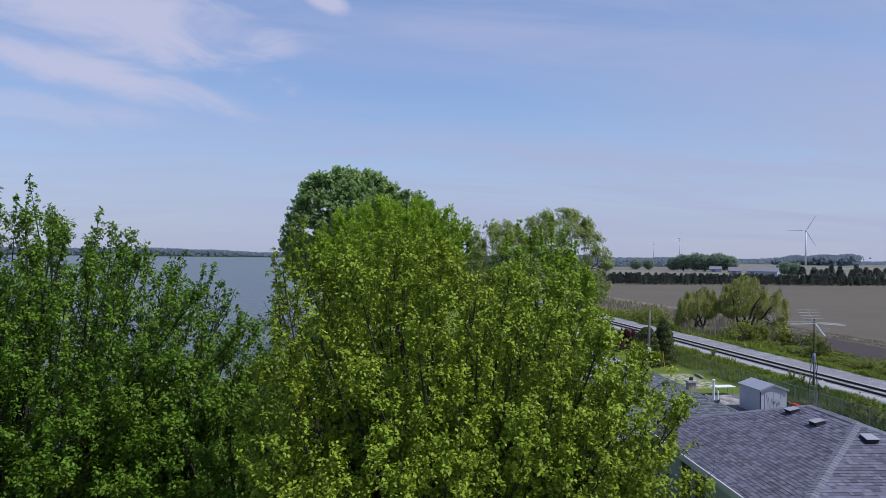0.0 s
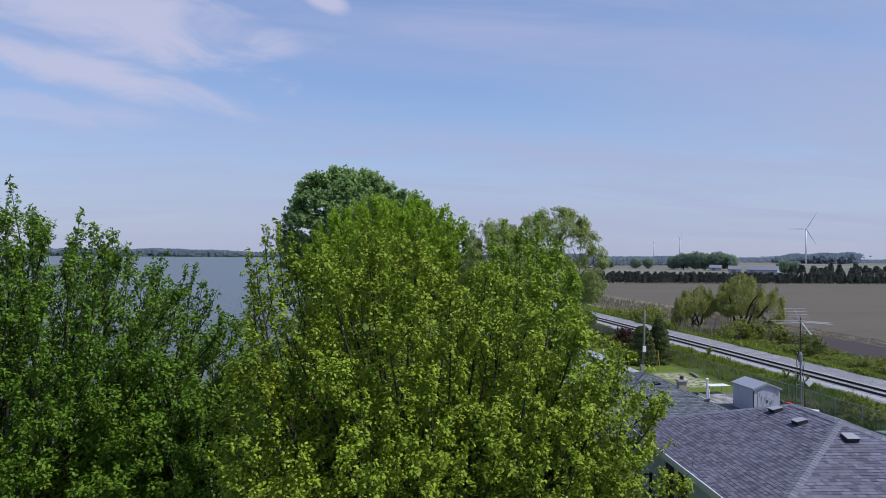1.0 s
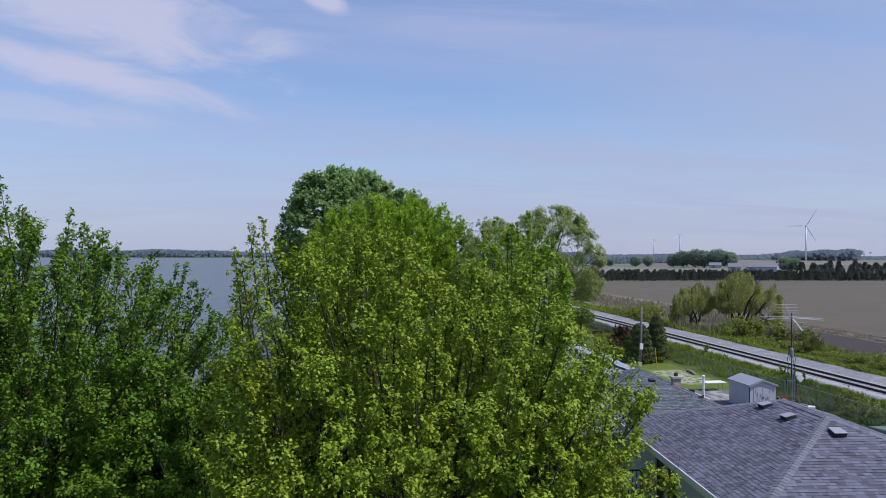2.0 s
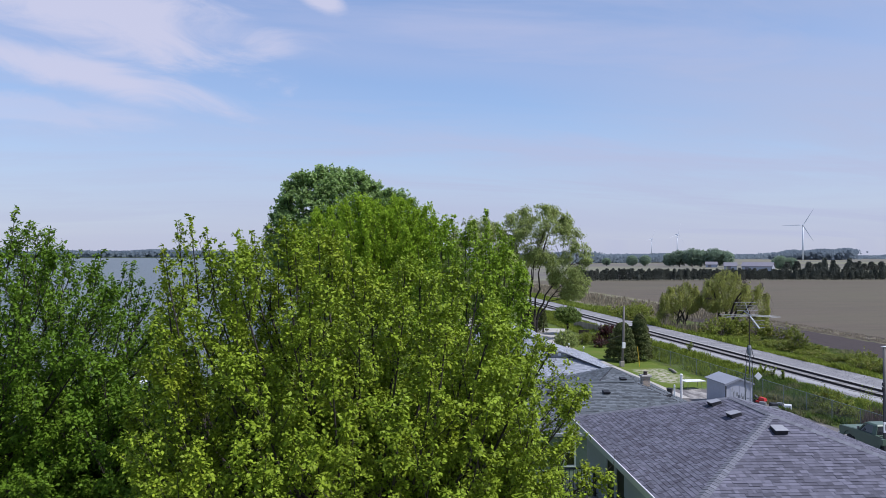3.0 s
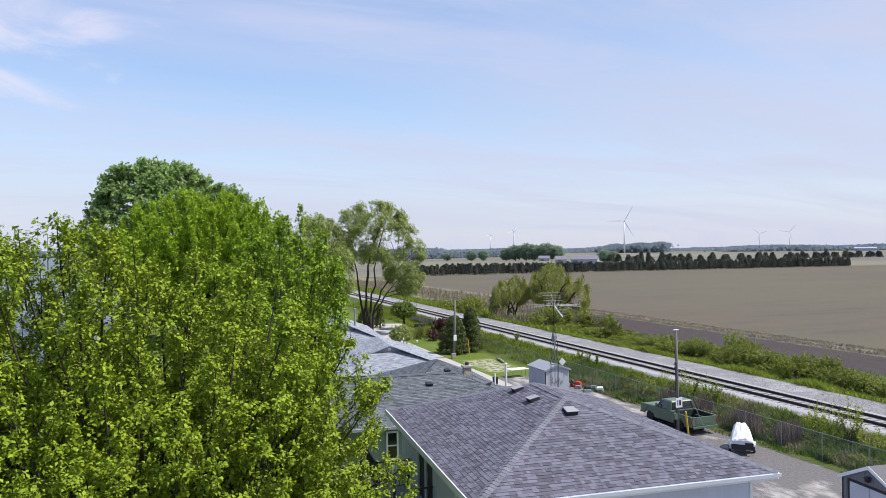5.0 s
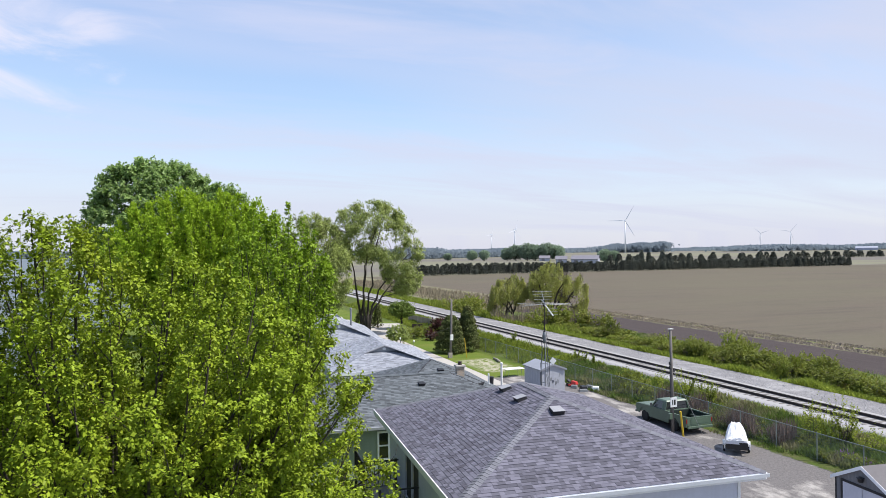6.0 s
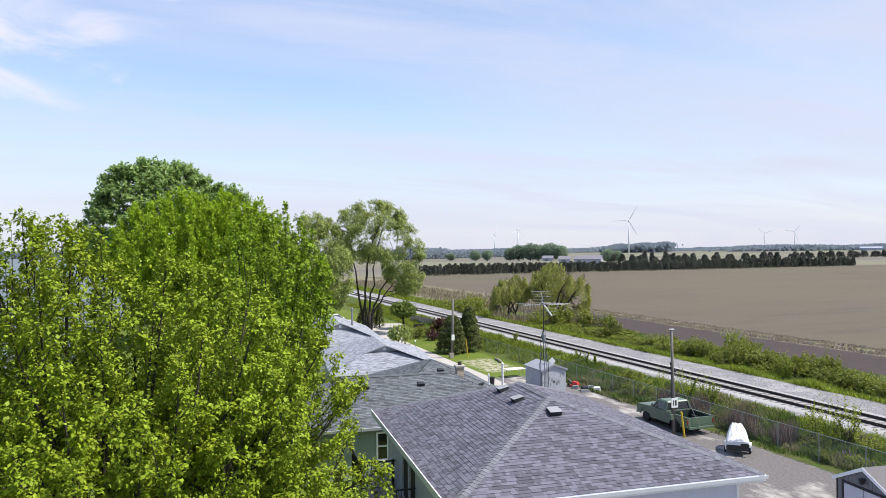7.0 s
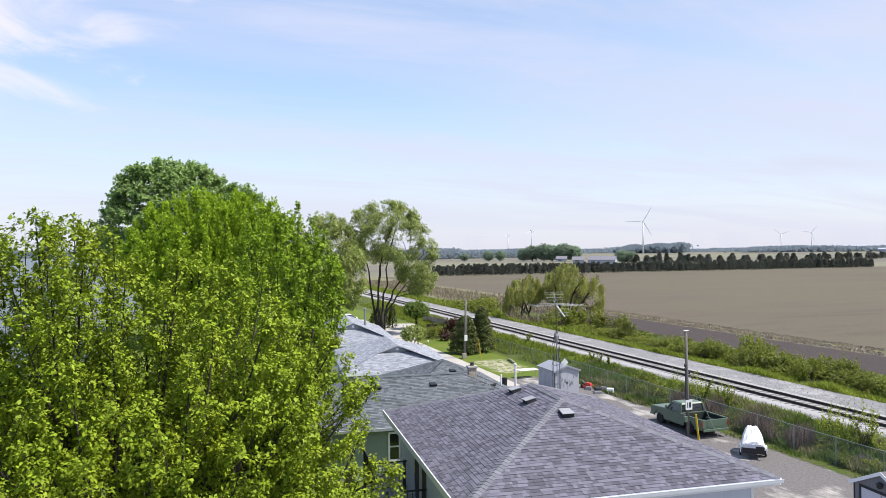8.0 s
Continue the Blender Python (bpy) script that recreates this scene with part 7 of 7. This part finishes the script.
def blades(seed, spans, n, h, wdt, mat, name, label, lean=0.35, density=None):
    """Grass blades and weed stalks over rectangles of the plan, as one mesh."""
    rng = np.random.default_rng(seed)
    area = np.array([(x1 - x0) * (y1 - y0) for x0, x1, y0, y1 in spans])
    pick = rng.choice(len(spans), n, p=area / area.sum())
    S = np.array(spans)[pick]
    x = S[:, 0] + (S[:, 1] - S[:, 0]) * rng.random(n)
    y = S[:, 2] + (S[:, 3] - S[:, 2]) * rng.random(n)
    clump = waves(rng, 1.1)(np.stack([x, y, 0 * x], 1))
    keep = clump > -0.5 + 0.8 * rng.random(n) - 0.4
    x, y, clump = x[keep], y[keep], clump[keep]
    n = len(x)
    z = np.array([ground_height(a, b2) for a, b2 in zip(x, y)]) - 0.03
    hh = h * (0.35 + 0.9 * rng.random(n)) * (1 + 0.35 * clump)
    a = rng.random(n) * 6.283
    sd = np.stack([np.cos(a), np.sin(a), 0 * a], 1) * (wdt * (0.6 + 0.8 * rng.random(n)))[:, None]
    ln = np.stack([rng.normal(size=n), rng.normal(size=n), 0 * a], 1) * (lean * hh)[:, None] * 0.6
    b0 = np.stack([x, y, z], 1)
    mid, top = b0 + ln * 0.4 + np.array([0, 0, 1]) * (hh * 0.6)[:, None], b0 + ln + np.array([0, 0, 1]) * hh[:, None]
    V = np.stack([b0, mid + sd, top, mid - sd], 1)
    return solo(name, quads_mesh(name, V, mat), label, "grass", kind="stuff")


blades(101, [(36.1, 39.9, 12, 60)], 52000, 0.42, 0.032, M["grass_green"], "tall_grass", "tall green weeds along the fence", 0.5)
blades(111, [(36.1, 40.4, 60, 150)], 36000, 0.40, 0.04, M["grass"], "tall_grass", "tall yellow-green weeds along the railway bank", 0.5)
blades(112, [(38.4, 40.5, 12, 70)], 20000, 0.28, 0.025, M["grass"], "tall_grass", "yellow-green weeds at the edge of the ballast", 0.5)
blades(102, [(48.3, 54.5, 15, 80)], 70000, 0.42, 0.035, M["grass"], "low_weeds", "low yellow-green weeds beyond the railway", 0.6)
blades(103, [(48.3, 56, 80, 260)], 45000, 0.6, 0.07, M["grass"], "low_weeds", "yellow-green weeds farther along the railway", 0.6)
blades(104, [(53, 61.8, 12, 110)], 30000, 0.32, 0.035, M["grass_green"], "tall_grass", "green weeds among the shrubs", 0.5)
blades(105, [(58, 72, 118, 260)], 20000, 0.9, 0.05, M["reed"], "reeds", "pale dry reeds at the field corner", 0.25)
blades(106, [(72.2, 76.6, 20, 150)], 14000, 0.24, 0.035, M["reed"], "dry_grass", "pale dry grass strip between the fields", 0.6)
blades(107, [(53.5, 57, 95, 100), (48.5, 52, 96, 101), (59, 62.5, 96, 99)], 1800, 1.8, 0.03, M["reed"], "reeds", "dry reeds below the golden willow", 0.2)
blades(108, [(36.1, 37.6, 31.5, 43)], 6500, 1.15, 0.018, M["dead_stalk"], "dead_stalks", "dead brown stalks standing against the fence", 0.25)
blades(109, [(34.9, 36.1, 14, 60)], 16000, 0.30, 0.032, M["grass_green"], "tall_grass", "ragged weeds at the foot of the fence", 0.5)
blades(110, [(36.3, 37.4, 25.0, 27.2), (36.5, 37.5, 23.0, 28.6)], 1700, 0.50, 0.045, M["purple"], "wildflowers", "purple wildflowers by the fence", 0.3)


def tall_weed(x, y, h, seed, z=None):
    """A bare upright weed with a few leafy side stems."""
    rng = np.random.default_rng(seed)
    t = thing("tall_weed", "tall thin leafy weed on the railway bank", "weed", pose(x, y, ground_height(x, y)), "tall weeds on the bank")
    g = Geo()
    pts, ax = [], []
    for i in range(7):
        a, l = rng.random() * 6.28, h * (0.55 + 0.45 * rng.random())
        e = np.array([math.cos(a) * 0.35 * l, math.sin(a) * 0.35 * l, l])
        g.tube([(0, 0, 0), e * np.array([0.4, 0.4, 0.5]), e], [0.016, 0.012, 0.005], 4, caps=False)
        for k in range(5):
            pts.append(e * (0.35 + 0.13 * k) * np.array([1, 1, 1]))
            ax.append(unit(e))
    V = leaves(rng, np.array(pts), np.array(ax), np.array(ax), np.full(len(pts), 0.3 * h * 0.4), 0.12, 12, 0.11, 0.3, 0.3)
    part("stem", g.mesh("stem", M["bark"]), t)
    part("foliage", quads_mesh("foliage", V, M["grass"]), t)


for i, (x, y, h) in enumerate(((38.2, 30.0, 2.0), (38.6, 29.2, 1.8), (38.5, 40.0, 1.7), (39.2, 41.5, 1.5), (37.4, 43.0, 1.6), (40.2, 75, 1.3), (39.6, 58.5, 1.2), (39.8, 57, 1.1), (38.9, 42.8, 1.9), (40.0, 60.5, 1.1))):
    tall_weed(x, y, h, 300 + i)


def stones(seed, spans, n, size, mat, name, label):
    """Broken stones lying loose, as one mesh."""
    rng = np.random.default_rng(seed)
    area = np.array([(x1 - x0) * (y1 - y0) for x0, x1, y0, y1 in spans])
    S = np.array(spans)[rng.choice(len(spans), n, p=area / area.sum())]
    x = S[:, 0] + (S[:, 1] - S[:, 0]) * rng.random(n)
    y = S[:, 2] + (S[:, 3] - S[:, 2]) * rng.random(n)
    z = np.array([ground_height(a, b2) for a, b2 in zip(x, y)])
    c = np.stack([x, y, z], 1)
    s = size * (0.5 + rng.random((n, 1)) ** 2 * 1.3)
    tet = np.array([[1, 0, -0.2], [-0.5, 0.87, -0.2], [-0.5, -0.87, -0.2], [0, 0, 0.75]])
    jit = 1 + rng.normal(size=(n, 4, 3)) * 0.25
    rot = rng.random(n) * 6.28
    cr, sr = np.cos(rot)[:, None], np.sin(rot)[:, None]
    P = tet[None] * jit
    P = np.stack([P[:, :, 0] * cr - P[:, :, 1] * sr, P[:, :, 0] * sr + P[:, :, 1] * cr, P[:, :, 2]], 2) * s[:, None] + c[:, None]
    V = np.concatenate([P[:, [0, 1, 3]], P[:, [1, 2, 3]], P[:, [2, 0, 3]]], 0)
    V = np.stack([P[:, [0, 1, 3]], P[:, [1, 2, 3]], P[:, [2, 0, 3]]], 1).reshape(-1, 3, 3)
    return solo(name, quads_mesh(name, V, mat), label, "stones", kind="stuff")


stones(121, [(40.8, 48.6, 15, 90)], 30000, 0.034, M["rock"], "ballast_stones", "loose pale grey ballast stones")
stones(122, [(72.3, 74.2, 25, 150), (75.2, 76.6, 25, 150)], 14000, 0.14, M["clod"], "soil_clods", "dry pale clods along the field edge")

# ---- beyond the fields: spruce row, farm, woods, wind turbines ----
spruces = [conifer(201 + i, 5.0, 1.15, 230, 0.34, M["leaf_spruce"], spread=0.9, shape=0.7) for i in range(3)]
sr2 = random.Random(77)
x = 104.0
k = 0
while x < 367:
    t = plant("spruce", "dark young spruce in the windbreak row", "spruce", spruces[k % 3], pose(x, 309 + sr2.uniform(-1.2, 1.2), 0, 0, 0, sr2.random() * 360) @ Matrix.Diagonal((1, 1, sr2.uniform(0.78, 1.05), 1)), "windbreak row")
    x += sr2.uniform(0.95, 1.35)
    k += 1
for i in range(60):
    x = 300 + i * 6.5
    plant("spruce", "dark spruce in the farther windbreak", "spruce", spruces[i % 3], pose(x, 450 + sr2.uniform(-6, 6) + i * 1.5, 0, 0, 0, sr2.random() * 360) @ Matrix.Diagonal((2.2, 2.2, sr2.uniform(0.9, 1.4), 1)), "farther windbreak")
for i, (x, y, s) in enumerate(((232, 320, 1.9), (238, 322, 1.7), (246, 321, 1.9), (252, 322, 1.6), (228, 318, 1.5), (264, 321, 1.5))):
    plant("spruce", "tall dark spruce standing above the windbreak", "spruce", spruces[i % 3], pose(x, y, 0, 0, 0, 40 * i) @ Matrix.Diagonal((1.5, 1.5, s, 1)), "farther windbreak")

grove = [broadleaf(221 + i, 17, (0, 0, 9.2), (8.0, 8.0, 7.8), 700, 20, 0.65, M["leaf_far_hazy"], M["bark_dark"], trunk_r=0.5, fork=0.12, stems=6, shoot_len=1.6, width=1.4, gap=-0.9, gap_freq=0.2, lump=0.1, sub=12, twig_r=0.02, up=0.4) for i in range(2)]
for i, (x, y, s) in enumerate(((322, 660, 1.15), (330, 650, 1.2), (337, 646, 1.15), (345, 636, 1.2), (352, 630, 1.1), (316, 668, 0.9), (300, 690, 0.8), (334, 515, 0.75), (341, 512, 0.7), (290, 700, 0.75), (270, 720, 0.6))):
    plant("farm_tree", "rounded green farmyard tree, paled for haze", "tree", grove[i % 2], pose(x, y, 0, 0, 0, 70 * i) @ Matrix.Diagonal((s * 0.9, s * 0.9, s * 0.82, 1)), "farmyard trees")


def barn(m, w, l, he, hr, label, roof_mat):
    b = thing("barn", label, "barn", m)
    g = Geo()
    wall_slab(g, "x", -l / 2, -w / 2, w / 2, 0, he, 0.3, [(-w / 2 + 2, -w / 2 + 5, 0.0, 3.0)])
    wall_slab(g, "x", l / 2 - 0.3, -w / 2, w / 2, 0, he, 0.3)
    for x in (-w / 2, w / 2 - 0.3):
        g.prism([(-l / 2 + 0.3, 0), (l / 2 - 0.3, 0), (l / 2 - 0.3, he), (0, hr - 0.2), (-l / 2 + 0.3, he)], "x", x, x + 0.3)
    part("wall", g.mesh("wall", M["barn"]), b)
    for s in (-1, 1):
        part("roof_panel", Geo().hexa(*[[(-w / 2 - 0.5, s * (l / 2 + 0.5), he - 0.2 + d), (w / 2 + 0.5, s * (l / 2 + 0.5), he - 0.2 + d), (w / 2 + 0.5, 0, hr + d), (-w / 2 - 0.5, 0, hr + d)] for d in (0, 0.25)]).mesh("roof_panel", roof_mat), b)
    part("door", Geo().box(-w / 2 + 2, -w / 2 + 5, -l / 2 + 0.1, -l / 2 + 0.25, 0, 3.0).mesh("door", M["barn_roof"]), b)
    return b


barn(pose(291, 474, 0, 0, 0, -42), 20, 10, 3.6, 6.2, "long white barn with a brown-grey roof", M["barn_roof"])
barn(pose(296, 520, 0, 0, 0, -30), 9, 7, 3.0, 5.6, "small farmhouse with a dark red-brown roof", M["barn_roof"])
barn(pose(338, 628, 0, 0, 0, -30), 10, 8, 2.6, 5.0, "small white farm shed with a grey roof under the trees", M["barn_roof"])
barn(pose(1549, 1271, 0, 0, 0, -45), 46, 16, 6, 9, "far white farm building on the plain", M["barn"])


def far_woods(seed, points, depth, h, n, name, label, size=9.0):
    """Distant woodland as one mass of leafy clumps along a line of the plan; its pale blue is haze put into the colour.
    """
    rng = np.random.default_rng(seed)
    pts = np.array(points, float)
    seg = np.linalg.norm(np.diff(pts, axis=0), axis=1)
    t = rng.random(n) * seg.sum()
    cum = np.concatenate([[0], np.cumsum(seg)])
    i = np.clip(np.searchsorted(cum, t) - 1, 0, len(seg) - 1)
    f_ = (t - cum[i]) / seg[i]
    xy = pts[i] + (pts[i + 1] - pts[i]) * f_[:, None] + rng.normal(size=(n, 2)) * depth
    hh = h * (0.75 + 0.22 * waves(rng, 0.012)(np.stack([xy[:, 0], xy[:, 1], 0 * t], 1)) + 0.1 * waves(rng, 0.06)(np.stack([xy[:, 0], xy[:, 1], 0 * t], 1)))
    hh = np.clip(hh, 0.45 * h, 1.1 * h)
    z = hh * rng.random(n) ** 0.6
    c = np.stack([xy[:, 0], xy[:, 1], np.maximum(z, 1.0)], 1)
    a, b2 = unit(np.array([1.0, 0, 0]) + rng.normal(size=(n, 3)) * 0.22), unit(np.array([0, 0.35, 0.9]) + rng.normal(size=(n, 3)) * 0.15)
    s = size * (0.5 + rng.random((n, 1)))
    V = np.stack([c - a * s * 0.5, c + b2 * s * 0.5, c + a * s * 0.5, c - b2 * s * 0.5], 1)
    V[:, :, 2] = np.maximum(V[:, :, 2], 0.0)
    return solo(name, quads_mesh(name, V, M["hazy_wood"]), label, "woods", kind="stuff")


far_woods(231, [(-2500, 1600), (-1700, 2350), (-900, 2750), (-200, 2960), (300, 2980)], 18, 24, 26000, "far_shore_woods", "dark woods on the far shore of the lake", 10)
far_woods(232, [(150, 1500), (520, 1450), (900, 1900), (1500, 2050), (2300, 1900), (3000, 1700)], 60, 13, 44000, "far_woods", "woods along the horizon, coloured pale blue for haze", 6)
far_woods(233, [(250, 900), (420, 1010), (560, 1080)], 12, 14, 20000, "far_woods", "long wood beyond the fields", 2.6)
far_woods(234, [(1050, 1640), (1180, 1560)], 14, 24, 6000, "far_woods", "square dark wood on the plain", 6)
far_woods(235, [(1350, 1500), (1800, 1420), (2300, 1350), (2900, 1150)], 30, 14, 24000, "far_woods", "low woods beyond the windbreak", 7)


def wind_turbine(m, face, spin, label):
    t = thing("wind_turbine", label, "wind turbine", m, "wind turbines")
    part("tower", Geo().tube([(0, 0, -0.5), (0, 0, 40), (0, 0, 79)], [2.1, 1.7, 1.2], 14).mesh("tower", M["turbine"], smooth=True), t)
    hub = part("nacelle", Geo().hexa([(-1.7, -3.5, 78.3), (1.7, -3.5, 78.3), (1.5, 6.5, 78.6), (-1.5, 6.5, 78.6)], [(-1.6, -3.5, 81.8), (1.6, -3.5, 81.8), (1.3, 6.5, 81.3), (-1.3, 6.5, 81.3)]).mesh("nacelle", M["turbine"], 0.3), t, m=pose(0, 0, 0, 0, 0, face))
    part("spinner", Geo().lathe([(0.2, -6.4), (1.0, -5.8), (1.7, -4.6), (1.7, -3.5)], 12, "y", (0, 0, 80)).mesh("spinner", M["turbine"]), hub)
    bl = []
    prof = ((1.5, 1.0, 1.0), (4, 1.1, 1.0), (8, 1.9, 0.8), (14, 1.7, 0.5), (26, 1.2, 0.3), (38, 0.75, 0.2), (43.5, 0.25, 0.1))
    for z, c, th in prof:
        bl += [(-c * 0.35, -th / 2 - 4.9, z), (c * 0.65, -4.9 - th * 0.1, z), (c * 0.65, -4.9 + th * 0.1, z), (-c * 0.35, th / 2 - 4.9, z)]
    bf = [(i * 4 + k_, i * 4 + (k_ + 1) % 4, (i + 1) * 4 + (k_ + 1) % 4, (i + 1) * 4 + k_) for i in range(len(prof) - 1) for k_ in range(4)] + [(3, 2, 1, 0), tuple(range(4 * len(prof) - 4, 4 * len(prof)))]
    bme = Geo().poly(bl, bf).mesh("blade", M["turbine"])
    for k_ in range(3):
        part("blade", bme, hub, m=pose(0, 0, 80, 0, 0, 0) @ pose(0, 0, 0, 0, spin + 120 * k_, 0))
    return t


cx, cy = 4.6, -0.2
for ux, uy, dist, face, spin in ((843.2, 1240.7, 1838, -34, 30), (648.5, 1352.6, 2525, 25, 15), (603.8, 1373.2, 3220, 25, 20), (1039.7, 1081.3, 4000, -55, 70), (1076.1, 1045.1, 3670, -55, 40)):
    n_ = math.hypot(ux, uy)
    wind_turbine(pose(cx + ux / n_ * dist, cy + uy / n_ * dist, 0), face, spin, "tall white three-bladed wind turbine on the plain")

# ---- lakeside under the trees ----
pt = thing("patio_table", "white round patio table on the lakeside lawn", "table", pose(-3.2, 55.5, 0))
part("tabletop", Geo().lathe([(0.1, 0.68), (0.75, 0.68), (0.78, 0.71), (0.75, 0.74), (0.1, 0.74)], 20).mesh("tabletop", M["white_plastic"]), pt)
for k in range(4):
    a = k * math.pi / 2
    part("leg", Geo().tube([(0.55 * math.cos(a), 0.55 * math.sin(a), 0), (0.3 * math.cos(a), 0.3 * math.sin(a), 0.69)], 0.03, 6).mesh("leg", M["white_plastic"]), pt)
for x, y, r in ((-1.9, 55.2, 80), (-4.4, 55.6, -80)):
    ch = thing("garden_chair", "red plastic garden chair at the patio table", "chair", pose(x, y, 0, 0, 0, r), "garden chairs")
    part("seat", Geo().box(-0.25, 0.25, -0.25, 0.25, 0.38, 0.43).mesh("seat", M["red"], 0.02), ch)
    part("backrest", Geo().hexa([(-0.25, 0.22, 0.43), (0.25, 0.22, 0.43), (0.25, 0.26, 0.43), (-0.25, 0.26, 0.43)], [(-0.22, 0.36, 0.9), (0.22, 0.36, 0.9), (0.22, 0.4, 0.9), (-0.22, 0.4, 0.9)]).mesh("backrest", M["red"], 0.015), ch)
    for dx in (-0.22, 0.22):
        for dy in (-0.22, 0.22):
            part("leg", Geo().tube([(dx, dy, 0), (dx * 0.9, dy * 0.9, 0.4)], 0.02, 6).mesh("leg", M["red"]), ch)
pb = thing("pontoon_boat", "white pontoon boat with a red stripe drawn up near the shore", "boat", pose(-14.2, 56.0, -0.55, 0, 0, 80))
for s in (-1, 1):
    part("pontoon", Geo().tube([(s * 0.9, -3.2, 0.3), (s * 0.9, 2.8, 0.3), (s * 0.9, 3.3, 0.45)], [0.3, 0.3, 0.1], 12).mesh("pontoon", M["steel"], smooth=True), pb)
    part("side_panel", Geo().box(s * 1.2 - 0.03, s * 1.2 + 0.03, -3.0, 2.8, 0.72, 1.4).mesh("side_panel", M["white_plastic"], 0.02), pb)
    part("stripe", Geo().box(s * 1.235 - 0.004, s * 1.235 + 0.004, -2.9, 2.7, 0.95, 1.1).mesh("stripe", M["red"]), pb)
    for y in (-1.6, 1.2):
        part("canopy_post", Geo().tube([(s * 1.1, y, 1.4), (s * 1.05, y, 2.7)], 0.02, 6).mesh("canopy_post", M["steel"]), pb)
part("deck", Geo().box(-1.25, 1.25, -3.1, 2.9, 0.6, 0.72).mesh("deck", M["siding_grey"]), pb)
part("canopy", Geo().hexa([(-1.2, -1.9, 2.66), (1.2, -1.9, 2.66), (1.2, 1.5, 2.66), (-1.2, 1.5, 2.66)], [(-1.0, -1.8, 2.84), (1.0, -1.8, 2.84), (1.0, 1.4, 2.84), (-1.0, 1.4, 2.84)]).mesh("canopy", M["white_plastic"], 0.04), pb)
